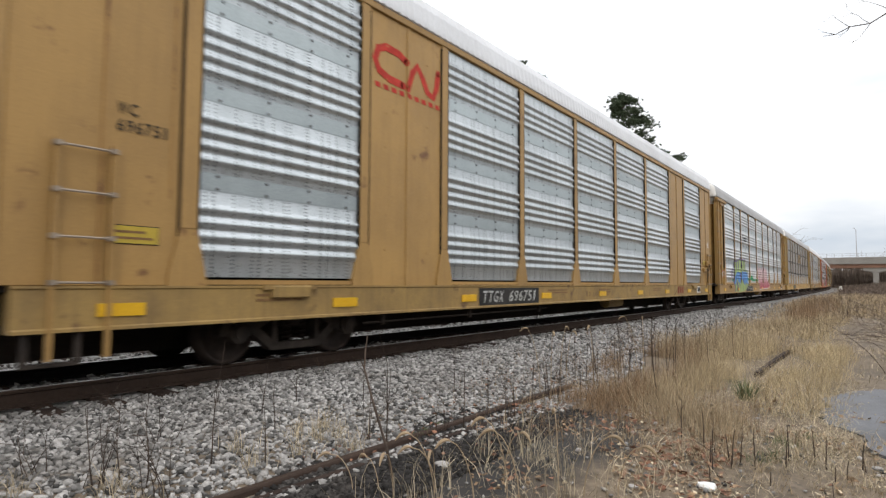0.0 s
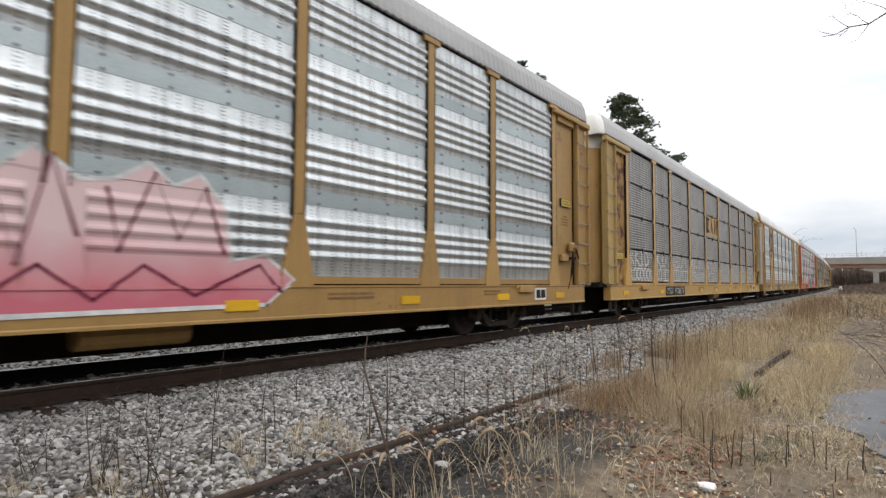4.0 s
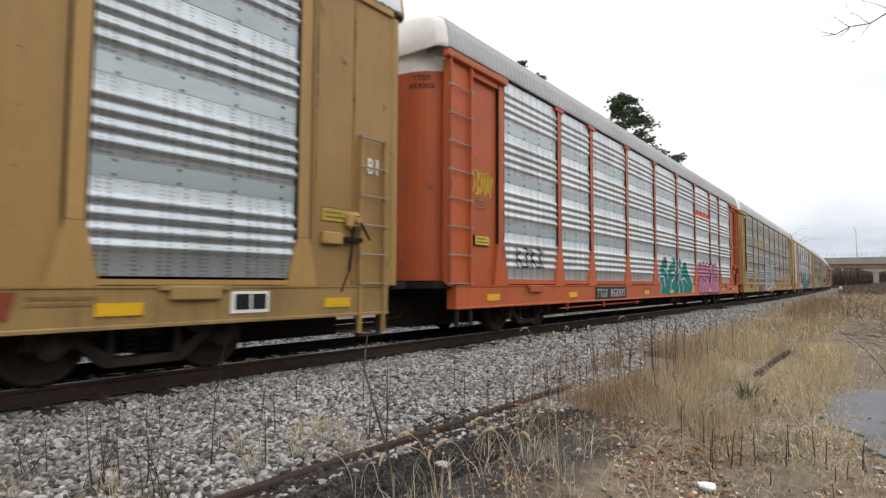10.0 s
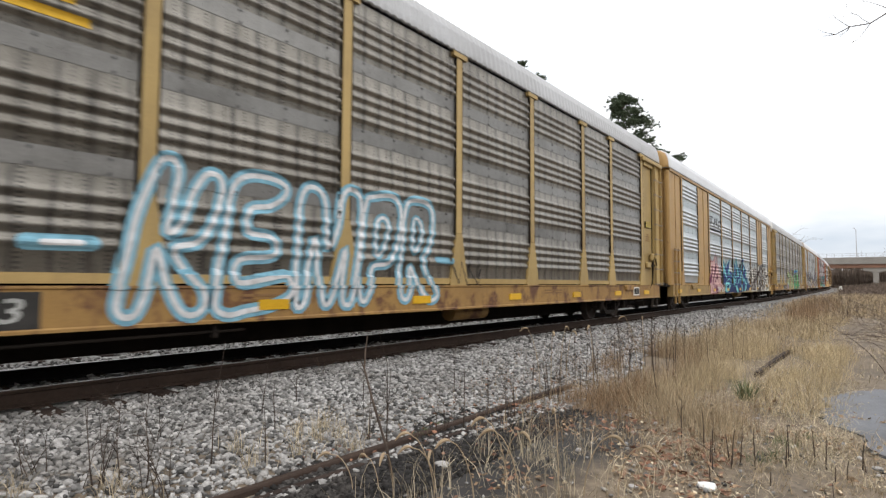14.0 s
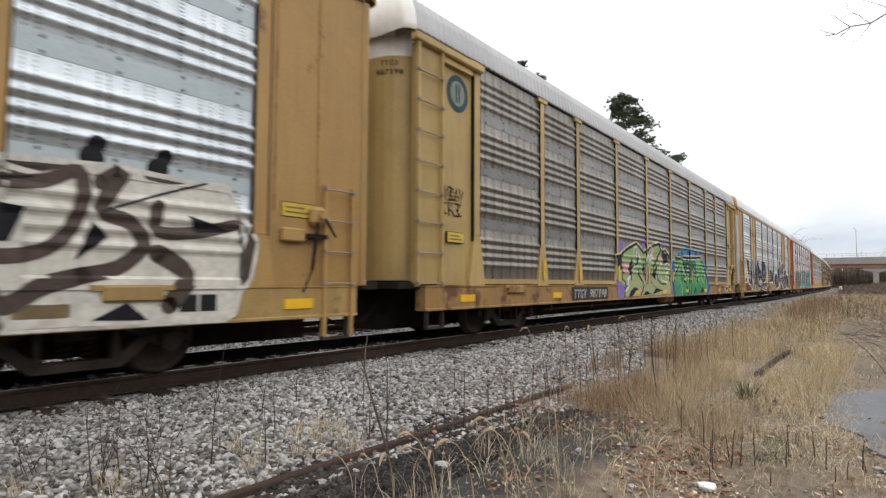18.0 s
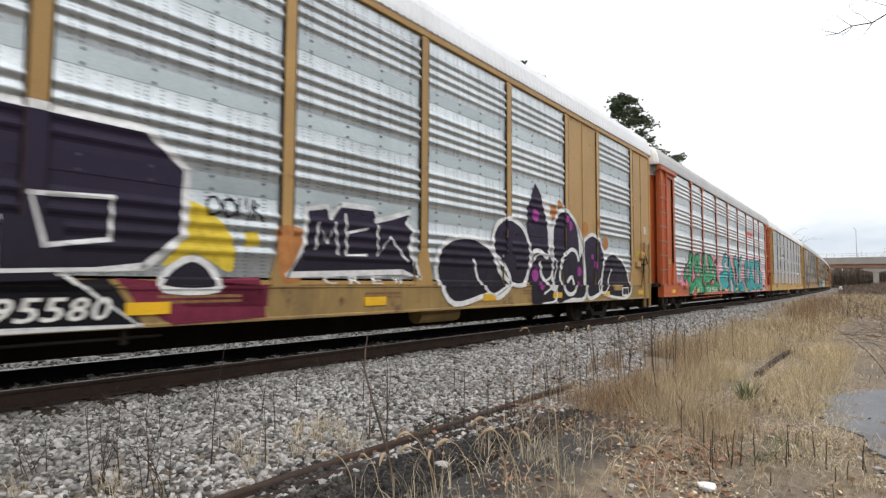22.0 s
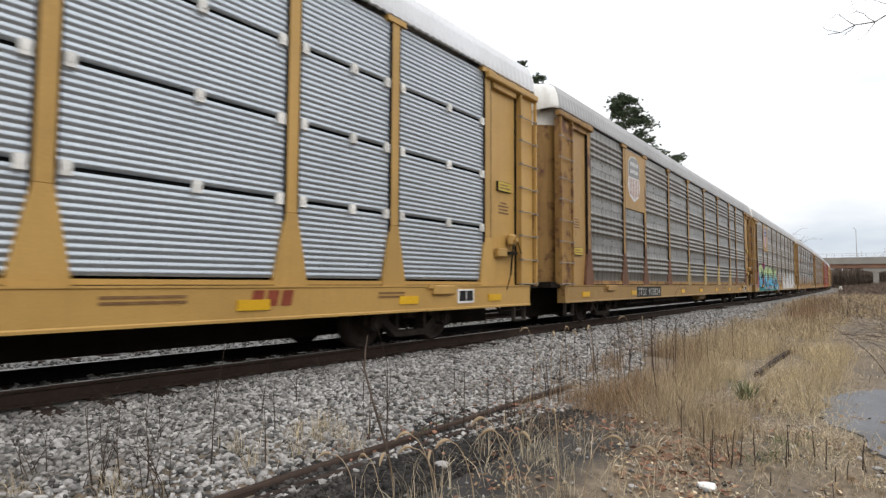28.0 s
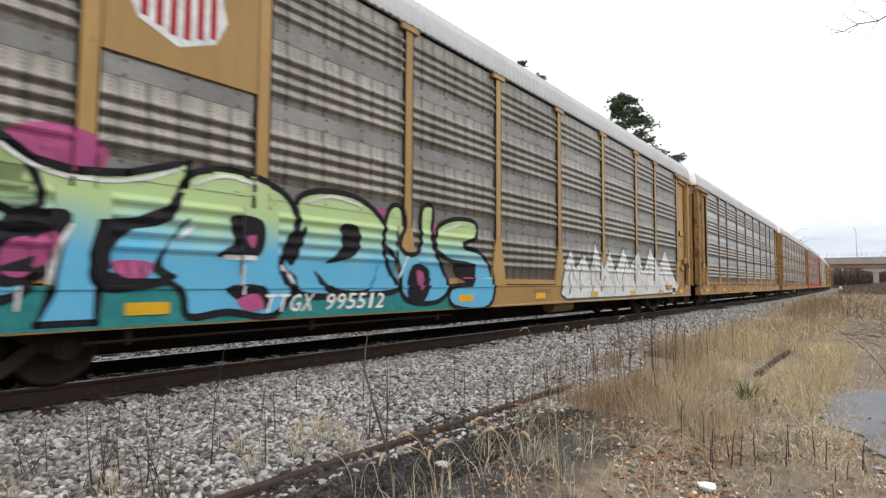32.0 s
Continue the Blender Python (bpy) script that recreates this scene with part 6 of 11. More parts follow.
def ribbon(bm, pts, w, close=False):
    """A flat stroke of width w along points (y, z), with round ends."""
    n = len(pts)
    left, right = [], []
    for i in range(n):
        a = pts[i - 1] if i or close else pts[i]
        b = pts[(i + 1) % n] if i < n - 1 or close else pts[i]
        dy, dz = b[0] - a[0], b[1] - a[1]
        ln = math.hypot(dy, dz) or 1.0
        ny, nz = -dz / ln * w / 2, dy / ln * w / 2
        left.append(bm.verts.new((0, pts[i][0] + ny, pts[i][1] + nz)))
        right.append(bm.verts.new((0, pts[i][0] - ny, pts[i][1] - nz)))
    for i in range(n if close else n - 1):
        j = (i + 1) % n
        bm.faces.new((left[i], left[j], right[j], right[i]))
    if not close:
        for p in (pts[0], pts[-1]):
            disc(bm, p[0], p[1], w / 2, w / 2, 8)


def disc(bm, y, z, ry, rz, n=20):
    bm.faces.new([bm.verts.new((0, y + ry * math.cos(2 * math.pi * i / n), z + rz * math.sin(2 * math.pi * i / n))) for i in range(n)])


def fill(bm, pts):
    bm.faces.new([bm.verts.new((0, y, z)) for y, z in pts])


def bar(bm, y0, y1, z0, z1, lean=0.0):
    fill(bm, [(y0, z0), (y1, z0), (y1 + lean, z1), (y0 + lean, z1)])


GLYPHS = {}


def glyph(ch, weight):
    """Points and faces of one letter of the built-in font."""
    key = (ch, round(weight, 4))
    if key not in GLYPHS:
        cu = bpy.data.curves.new("glyph", "FONT")
        cu.body, cu.size, cu.offset, cu.resolution_u = ch, 1.0, weight, 2
        ob = bpy.data.objects.new("glyph", cu)
        me = bpy.data.meshes.new_from_object(ob)
        GLYPHS[key] = (np.array([v.co[:2] for v in me.vertices]), [tuple(f.vertices) for f in me.polygons])
        bpy.data.objects.remove(ob)
        bpy.data.curves.remove(cu)
        bpy.data.meshes.remove(me)
    return GLYPHS[key]


def letter_into(bm, ch, y0, y1, z0, z1, weight, extra=0.0, lean=0.0, tilt=0.0, dy=0.0, dz=0.0, bulge=0.0):
    """One letter stretched into a cell; extra grows its outline beyond the cell."""
    base, _ = glyph(ch, 0.0)
    co, faces = glyph(ch, weight + extra)
    if not len(co):
        return
    lo, hi = base.min(0) - weight, base.max(0) + weight
    idx = []
    for p in co:
        u, v = (p - lo) / (hi - lo)
        zz = z0 + (z1 - z0) * v + tilt * (u - 0.5) + dz
        idx.append(bm.verts.new((0, y0 + (y1 - y0) * (u + bulge * (u - 0.5) * (0.5 - v)) + lean * (v - 0.5) + dy, zz)))
    for f in faces:
        bm.faces.new([idx[k] for k in f])


def letters(word, y0, y1, z0, z1, weight=0.0, lean=0.0, gap=0.0):
    """A stencilled line of letters, each in its own cell."""
    bm = bmesh.new()
    cell = (y1 - y0) / len(word)
    for i, ch in enumerate(word):
        if ch != " ":
            narrow = 0.4 if ch in "I1" else 1.0
            m = y0 + (i + 0.5) * cell
            hw = cell * (1 - gap) * narrow / 2
            letter_into(bm, ch, m - hw, m + hw, z0, z1, weight, 0.0, lean)
    return bm


def wild_strokes(y0, y1, z0, z1, cells, seed, bends=4):
    """Unreadable scrawl: loops, zigzags and hooks, one for each cell."""
    r = np.random.default_rng(seed)
    out = []
    cw = (y1 - y0) / cells
    for i in range(cells):
        a = y0 + i * cw
        kind = int(r.integers(4))

        def p(u, v):
            return (a + cw * (u + r.uniform(-0.06, 0.06)), z0 + (z1 - z0) * min(1.0, max(0.0, v + r.uniform(-0.06, 0.06))))
        if kind == 0:
            out.append([p(0.0, 0.1), p(0.25, 1), p(0.4, 0.2), p(0.65, 0.95), p(0.8, 0.0), p(1.1, 0.8)])
        elif kind == 1:
            t0 = r.uniform(0, 6.28)
            out.append([p(0.5 + 0.42 * math.cos(t0 + k * 0.7), 0.5 + 0.46 * math.sin(t0 + k * 0.7)) for k in range(11)])
        elif kind == 2:
            out.append([p(0.2, 0), p(0.15, 1), p(0.55, 0.75), p(0.15, 0.5), p(0.6, 0.3), p(0.95, 0)])
        else:
            out.append([p(0.1, 1), p(0.85, 0.9), p(0.3, 0.5), p(0.9, 0.1), p(0.1, 0)])
            out.append([p(0.5, 1.0), p(0.45, 0.0)])
    return out


def stroke_figure(paths, w):
    bm = bmesh.new()
    for pth in paths:
        ribbon(bm, pth, w)
        for q in pth[1:-1]:
            disc(bm, q[0], q[1], w / 2, w / 2, 8)
    return bm


RIB, FINE, SMOOTH = ("ribbed", ()), ("fine", ()), ("ribbed", (1, 7))


STENCIL_WHITE = surface("chalky_stencil", (0.42, 0.42, 0.40), (0.16, 0.16, 0.15), 0.7, big=5, amount=0.8, bump=0.0)
M_BOARD = surface("dusty_black_board", (0.028, 0.027, 0.026), (0.06, 0.055, 0.05), 0.7, big=2, amount=0.7, bump=0.05, spec=0.15)


def number_board(car, y0, y1, text, kind, board=True, ink=None):
    if board:
        bm = bmesh.new()
        bar(bm, y0 - 0.12, y1 + 0.12, 0.645, 0.985)
        spray(car, "number_board", bm, M_BOARD, kind, 0.003, "black board with the car's number")
    spray(car, "lettering", letters(text, y0, y1, 0.70, 0.93, 0.012, 0.06, gap=0.16), ink or STENCIL_WHITE, kind, 0.007, "white stencilled car number")


INK = paint("black_spray", (0.014, 0.013, 0.016))
DARKLINE = paint("soft_black_spray", (0.03, 0.028, 0.032))
CHALK = paint("white_spray", (0.66, 0.66, 0.66))
RED_SPRAY = paint("red_spray", (0.45, 0.06, 0.05))
STRIPE = paint("green_spray", (0.05, 0.30, 0.14))
LIME, SKYBLUE, PURPLE = paint("lime_spray", (0.36, 0.46, 0.19)), paint("sky_blue_spray", (0.13, 0.30, 0.60)), paint("purple_spray", (0.115, 0.07, 0.24))
PINK = paint("pale_pink_fill", (0.62, 0.46, 0.47), (0.50, 0.14, 0.18), 0.9, 1.6)
WINE, WINEF = paint("wine_spray", (0.17, 0.03, 0.06)), paint("dark_wine_fill", (0.075, 0.018, 0.045), (0.14, 0.025, 0.07), 1.1, 2.2)
TEAL, PINKB, PLUM = paint("teal_fill", (0.014, 0.20, 0.19)), paint("pink_bubble", (0.50, 0.20, 0.33)), paint("plum_edge", (0.06, 0.012, 0.045))
PALE_BLUE = paint("pale_blue_spray", (0.20, 0.40, 0.50))
ROSE = paint("rose_fill", (0.56, 0.36, 0.34))
NAVY, AQUA = paint("navy_fill", (0.020, 0.045, 0.16), (0.016, 0.03, 0.10), 0.7, 1.6), paint("aqua_fill", (0.20, 0.56, 0.58))
UMBER, CREAM = paint("umber_fill", (0.075, 0.055, 0.048)), paint("cream_spray", (0.58, 0.56, 0.50))
SAGE = paint("sage_fill", (0.23, 0.33, 0.14), (0.33, 0.36, 0.19), 0.9, 1.9)
LILAC, SALMON, CREAM_LINE = paint("lilac_spray", (0.22, 0.16, 0.42)), paint("salmon_spray", (0.56, 0.33, 0.34)), paint("cream_line", (0.62, 0.56, 0.36))
BLUE_SPRAY, TURQ = paint("blue_spray", (0.03, 0.09, 0.32)), paint("turquoise_line", (0.09, 0.42, 0.45))
GRASSG, FOREST = paint("grass_green_fill", (0.12, 0.36, 0.085), (0.05, 0.25, 0.11), 0.8, 1.9), paint("forest_fill", (0.03, 0.14, 0.075))
VIOLET = paint("black_violet_fill", (0.024, 0.018, 0.036), (0.015, 0.013, 0.018), 0.8, 2.2)
MAROON, OCHRE, AMBER = paint("maroon_cloud", (0.15, 0.022, 0.045)), paint("ochre_spray", (0.62, 0.46, 0.05)), paint("amber_spray", (0.40, 0.17, 0.06))
MAGENTA, MAGC = paint("magenta_spray", (0.30, 0.045, 0.25)), paint("magenta_cloud", (0.38, 0.08, 0.20))
PINKC, PALEPINK, ORANGE_SPRAY = paint("pink_cloud", (0.60, 0.23, 0.31)), paint("pale_pink_cloud", (0.66, 0.42, 0.46)), paint("orange_spray", (0.66, 0.22, 0.04))
KELLY, TURQF = paint("kelly_fill", (0.045, 0.32, 0.15)), paint("turquoise_fill", (0.05, 0.36, 0.37))
C13_FILL = paint("lime_sky_fill", (0.40, 0.52, 0.25), (0.11, 0.38, 0.58), 1.35, 1.95)


def smoothed(pts, close, k=4):
    """A soft curve through the corner points of a drawn line."""
    n, out = len(pts), []
    for i in range(n if close else n - 1):
        p0, p1, p2, p3 = (pts[(i + d) % n] if close else pts[min(n - 1, max(0, i + d))] for d in (-1, 0, 1, 2))
        for j in range(k):
            t = j / k
            out.append(tuple(0.5 * (2 * b + (c - a) * t + (2 * a - 5 * b + 4 * c - d) * t * t + (3 * b - a - 3 * c + d) * t ** 3) for a, b, c, d in zip(p0, p1, p2, p3)))
    return out if close else out + [pts[-1]]


def stroke(car, kind, name, material, level, w, pts, soft=True, close=False):
    """One sprayed line of width w; higher levels lie on lower ones."""
    line = smoothed(pts, close) if soft and len(pts) > 2 else list(pts)
    bm = bmesh.new()
    ribbon(bm, line, w, close)
    if not soft:
        for q in (line if close else line[1:-1]):
            disc(bm, q[0], q[1], w / 2, w / 2, 7)
    return spray(car, name, bm, material, kind, 0.003 + 0.0035 * level)


def daub(car, kind, name, material, level, pts, soft=False, edge=None, label=""):
    """One sprayed area inside a drawn outline, with a line round it where edge names paint and width."""
    bm = bmesh.new()
    fill(bm, smoothed(pts, True) if soft else pts)
    ob = spray(car, name, bm, material, kind, 0.003 + 0.0035 * level, label)
    if edge:
        stroke(car, kind, "letter_edge", edge[0], level + 1, edge[1], pts, soft, True)
    return ob


def spots(car, kind, name, material, level, rounds, edge=None):
    for y, z, r in rounds:
        bm = bmesh.new()
        disc(bm, y, z, r, r, 14)
        spray(car, name, bm, material, kind, 0.003 + 0.0035 * level)
        if edge:
            bm = bmesh.new()
            ribbon(bm, [(y + r * math.cos(k * math.pi / 8), z + r * math.sin(k * math.pi / 8)) for k in range(16)], edge[1], True)
            spray(car, "spot_edge", bm, edge[0], kind, 0.006 + 0.0035 * level)


for car, kind, y0, y1, text in ((c01, SMOOTH, -5.9, -3.7, "TTGX 696751"), (c02, RIB, -5.9, -3.65, "TTGX 953634"), (c03, FINE, -7.9, -5.5, "TTGX 978571"), (c04, SMOOTH, -5.95, -3.8, "TTGX 697918"),
                                (c05, RIB, -6.9, -4.7, "TTGX 953305"), (c06, RIB, -7.5, -5.3, "TTGX 985583"), (c08, RIB, -7.5, -5.3, "TTGX 987198"), (c12, FINE, -8.05, -5.7, "TTGX 973524")):
    number_board(car, y0, y1, text, kind)

# c01: red emblem on the smooth bay, lamp-black stencils, load figures
bm = bmesh.new()
ribbon(bm, [(-8.12, 4.78), (-8.3, 4.86), (-8.62, 4.88), (-8.8, 4.80), (-8.86, 4.62), (-8.78, 4.46), (-8.55, 4.38), (-8.2, 4.36)], 0.13)
ribbon(bm, [(-8.08, 4.34), (-7.98, 4.62), (-7.84, 4.80), (-7.68, 4.62), (-7.56, 4.42), (-7.40, 4.36), (-7.30, 4.56), (-7.26, 4.84)], 0.13)
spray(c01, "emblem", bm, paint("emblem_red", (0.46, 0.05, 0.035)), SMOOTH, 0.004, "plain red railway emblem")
bm = bmesh.new()
for i in range(9):
    bar(bm, -8.85 + i * 0.19, -8.73 + i * 0.19, 4.18, 4.26, -0.02)
spray(c01, "emblem_line", bm, paint("emblem_red", (0.46, 0.05, 0.035)), SMOOTH, 0.004, each=True)
for car in (c01, c04):
    spray(car, "lettering", letters("LD LMT 60000", -0.9, 0.75, 0.74, 0.86, 0.0, 0.04, gap=0.2), M_STENCIL, SMOOTH, 0.004)
    bm = bmesh.new()
    for i in range(3):
        bar(bm, 7.75 + 0.3 * i, 7.97 + 0.3 * i, 0.72, 0.98, 0.06)
    spray(car, "owner_mark", bm, paint("owner_red", (0.22, 0.055, 0.03)), SMOOTH, 0.004, "worn red owner's mark")
    spray(car, "lettering", letters("BI", 13.02, 13.3, 2.75, 3.0, 0.02, gap=0.1), M_WHITE, SMOOTH, 0.006)
for car, mark, txt, w in ((c01, "WC", "696751", 0.56), (c04, "SOO", "9207", 0.36)):
    ink = paint("stencil_dark", (0.05, 0.04, 0.03))
    spray(car, "lettering", letters(mark, -12.62, -12.62 + 0.09 * len(mark) + 0.05, 2.82, 2.95, 0.012, gap=0.18), ink, SMOOTH, 0.004, "dark stencilled owner's letters")
    spray(car, "lettering", letters(txt, -12.62, -12.62 + w, 2.64, 2.77, 0.012, gap=0.18), ink, SMOOTH, 0.004, "dark stencilled car number")



def end_text(car, lines):
    """Dark stencils on the rounded front end, below the white cap."""
    for text, z0, z1, wide in lines:
        bm = letters(text, -0.5 * wide, 0.5 * wide, z0, z1, 0.012, gap=0.16)
        for v in bm.verts:
            a = 1.08 - v.co.y
            v.co.x, v.co.y = 1.36 - 0.855 * (1 - math.cos(a)) + 0.004 * math.cos(a), -13.0 - 0.855 * math.sin(a) - 0.004
        part("lettering", bm, paint("stencil_dark", (0.05, 0.04, 0.03)), car, "dark stencilled car number on the end")


for car, number in ((c02, "953634"), (c05, "953305"), (c06, "985583"), (c08, "987198"), (c10, "995676"), (c13, "995512")):
    end_text(car, (("TTGX", 4.90, 5.0, 0.42), (number, 4.74, 4.84, 0.60)))

# c02: bracket emblem, green band, block letters and pink letters
BRACKET_INK = paint("emblem_dark", (0.03, 0.03, 0.035))


def bracket_emblem(car, kind, y0, y1, z0, z1, drop):
    bm = bmesh.new()
    h = z1 - z0
    for sy, s in ((y0, 1), (y1, -1)):
        bar(bm, min(sy, sy + s * 0.05), max(sy, sy + s * 0.05), z0, z1)
        bar(bm, min(sy, sy + s * 0.16), max(sy, sy + s * 0.16), z1 - 0.05, z1)
        bar(bm, min(sy, sy + s * 0.16), max(sy, sy + s * 0.16), z0, z0 + 0.05)
    w = (y1 - y0 - 0.5) / 3
    for i in range(3):
        a = y0 + 0.25 + i * w
        bar(bm, a, a + w * 0.82, z0 + h * 0.28, z0 + h * 0.42)
        bar(bm, a, a + w * 0.82, z0 + h * 0.60, z0 + h * 0.74)
        bar(bm, a, a + w * 0.3, z0 + h * 0.28, z0 + h * 0.74)
    for q in (y0 + 0.2, y0 + 0.38, y1 - 0.38, y1 - 0.2):
        disc(bm, q, z0 - drop, 0.06, 0.06, 10)
    spray(car, "emblem", bm, BRACKET_INK, kind, 0.005, "dark bracketed emblem of plain bars")


bracket_emblem(c02, RIB, -6.4, -4.75, 3.50, 4.02, 0.16)
daub(c02, RIB, 'green_band', STRIPE, 0, ((-5.01, 1.44), (-4.01, 1.47), (-3.86, 1.62), (-3.17, 1.63), (-2.91, 1.39), (-1.01, 1.40), (-1.01, 1.29), (-3.03, 1.28), (-4.01, 1.36), (-5.01, 1.28)))
daub(c02, RIB, 'green_band', STRIPE, 0, ((-9.82, 1.37), (-9.54, 1.32), (-9.55, 1.23), (-9.81, 1.25)))
daub(c02, RIB, 'graffiti', LIME, 1, ((-9.49, 2.29), (-9.03, 2.42), (-8.95, 2.32), (-8.70, 2.33), (-8.64, 2.37), (-8.09, 2.44), (-7.44, 2.57), (-7.20, 2.42), (-6.86, 2.55), (-6.58, 2.51), (-6.34, 2.45), (-6.24, 2.52), (-5.82, 2.55), (-5.70, 1.87), (-5.41, 1.92), (-5.05, 1.92), (-5.00, 1.00), (-5.39, 0.98), (-6.10, 0.73), (-6.98, 0.68), (-8.28, 0.63), (-8.64, 0.63), (-8.54, 1.08), (-8.79, 1.07), (-8.84, 0.76), (-9.21, 0.65), (-9.58, 0.66), (-9.56, 1.18), (-9.48, 1.60), (-9.45, 1.87), (-9.52, 2.23)), label='lime green sprayed block letters')
daub(c02, RIB, 'blue_band', SKYBLUE, 2, ((-9.36, 1.45), (-9.15, 1.60), (-8.90, 1.68), (-8.32, 1.79), (-7.64, 1.75), (-7.26, 1.78), (-7.01, 1.84), (-6.47, 1.81), (-5.64, 1.83), (-5.04, 1.70), (-5.03, 1.09), (-5.85, 1.17), (-6.26, 1.00), (-6.64, 1.23), (-7.00, 1.33), (-7.32, 1.29), (-7.62, 1.11), (-8.05, 1.20), (-8.37, 1.35), (-8.89, 1.36), (-8.93, 1.24), (-9.23, 1.07), (-9.37, 1.02), (-9.40, 1.23)), True)
daub(c02, RIB, 'letter_edge', PURPLE, 3, ((-9.49, 2.29), (-9.03, 2.42), (-8.95, 2.32), (-9.03, 2.29), (-9.35, 2.32), (-9.32, 1.94), (-9.37, 1.61), (-9.44, 1.18), (-9.45, 0.65), (-9.58, 0.66), (-9.56, 1.18), (-9.46, 1.60), (-9.45, 1.87), (-9.52, 2.23)))
stroke(c02, RIB, 'stroke', PURPLE, 3, 0.07, ((-8.95, 2.32), (-8.70, 2.33), (-8.64, 2.37), (-8.09, 2.43), (-7.44, 2.57), (-7.18, 2.42), (-6.86, 2.55), (-6.58, 2.51), (-6.34, 2.41), (-6.29, 2.51), (-5.82, 2.55), (-5.70, 1.91), (-5.66, 1.67)), False)
stroke(c02, RIB, 'stroke', DARKLINE, 3, 0.045, ((-5.66, 1.67), (-5.58, 1.88), (-5.05, 1.92), (-5.00, 1.04)), False)
daub(c02, RIB, 'letter', PURPLE, 3, ((-8.70, 2.35), (-8.50, 2.35), (-8.55, 1.80), (-8.62, 1.76), (-8.72, 1.96)))
stroke(c02, RIB, 'stroke', PURPLE, 3, 0.05, ((-8.62, 1.76), (-8.50, 1.59)))
daub(c02, RIB, 'letter', PURPLE, 3, ((-8.09, 2.43), (-7.91, 2.39), (-7.89, 2.19), (-7.97, 1.95), (-8.13, 1.77), (-8.14, 2.03), (-8.09, 2.17)))
stroke(c02, RIB, 'stroke', PURPLE, 3, 0.05, ((-8.10, 1.75), (-8.01, 1.21), (-8.10, 0.70)))
stroke(c02, RIB, 'stroke', PURPLE, 3, 0.05, ((-7.20, 2.40), (-7.10, 2.01), (-6.96, 1.59), (-6.95, 1.08), (-7.02, 0.72)))
daub(c02, RIB, 'letter', PURPLE, 3, ((-6.34, 2.45), (-6.17, 2.43), (-6.17, 1.79), (-6.32, 1.70), (-6.28, 2.10)))
stroke(c02, RIB, 'stroke', PURPLE, 3, 0.05, ((-6.17, 1.70), (-6.01, 1.48), (-6.05, 1.00), (-6.15, 0.77)))
daub(c02, RIB, 'letter', PURPLE, 3, ((-7.50, 1.80), (-7.37, 1.56), (-7.49, 1.49), (-7.74, 1.34), (-7.71, 1.54)))
daub(c02, RIB, 'highlight', CHALK, 4, ((-7.56, 1.57), (-7.47, 1.54), (-7.63, 1.41)))
spots(c02, RIB, 'spot', PURPLE, 3, ((-6.73, 1.94, 0.10),))
daub(c02, RIB, 'letter', PURPLE, 3, ((-6.78, 1.41), (-6.46, 1.43), (-6.43, 1.08), (-6.60, 1.23)))
daub(c02, RIB, 'letter', PURPLE, 3, ((-5.66, 1.65), (-5.53, 1.84), (-5.46, 1.51)))
daub(c02, RIB, 'letter', PURPLE, 3, ((-5.72, 1.21), (-5.51, 0.96), (-5.68, 0.99)))
stroke(c02, RIB, 'stroke', PURPLE, 3, 0.09, ((-9.16, 1.74), (-9.08, 1.60), (-8.94, 1.47), (-8.86, 1.39)))
daub(c02, RIB, 'letter', PURPLE, 3, ((-8.94, 1.47), (-8.81, 1.36), (-8.88, 1.07), (-8.84, 0.79), (-9.31, 0.66), (-8.92, 0.85), (-8.90, 1.13)))
daub(c02, RIB, 'letter', PURPLE, 3, ((-8.77, 1.20), (-8.43, 1.21), (-8.51, 1.08), (-8.59, 0.75), (-8.44, 0.65), (-8.78, 0.76), (-8.69, 0.84), (-8.66, 1.07), (-8.79, 1.07)))
daub(c02, RIB, 'graffiti', PINK, 1, ((-1.24, 1.99), (-1.00, 2.28), (-0.69, 2.02), (-0.39, 2.35), (0.08, 2.13), (0.35, 2.09), (0.69, 2.28), (0.99, 2.13), (1.23, 2.35), (1.61, 2.09), (1.94, 2.14), (2.28, 2.36), (2.56, 2.15), (2.86, 2.32), (3.19, 1.96), (3.28, 1.34), (3.76, 1.43), (4.17, 1.12), (3.74, 0.80), (-0.77, 0.74), (-0.65, 1.22), (-1.01, 1.46), (-1.01, 1.70)), edge=(CHALK, 0.05), label='spiky pale pink sprayed letters')
stroke(c02, RIB, 'stroke', WINE, 4, 0.04, ((-1.01, 1.70), (-0.84, 2.19), (-0.65, 1.96), (-0.34, 2.29), (-0.01, 2.00), (-0.01, 1.74), (-0.77, 1.65), (-0.27, 1.58), (-0.27, 1.23), (-0.65, 1.08), (0.54, 1.10), (-0.65, 0.80)), False)
stroke(c02, RIB, 'stroke', WINE, 4, 0.04, ((0.41, 2.09), (0.54, 1.37), (0.87, 2.19), (1.12, 1.24), (1.36, 2.29), (1.60, 1.53)), False)
stroke(c02, RIB, 'stroke', WINE, 4, 0.04, ((1.87, 2.04), (1.99, 1.40), (2.35, 2.26), (2.62, 1.56), (2.93, 2.17), (3.17, 1.42)), False)
stroke(c02, RIB, 'stroke', WINE, 4, 0.04, ((0.12, 1.04), (0.40, 1.24), (0.82, 0.90), (1.28, 1.24), (1.75, 0.90), (2.26, 1.26), (2.79, 0.93), (3.68, 1.30), (3.95, 0.96)), False)
spray(c02, "tag", stroke_figure(wild_strokes(-10.3, -9.6, 1.5, 1.9, 3, 17), 0.05), PURPLE, RIB, 0.004, "small violet tag")
bm = bmesh.new()
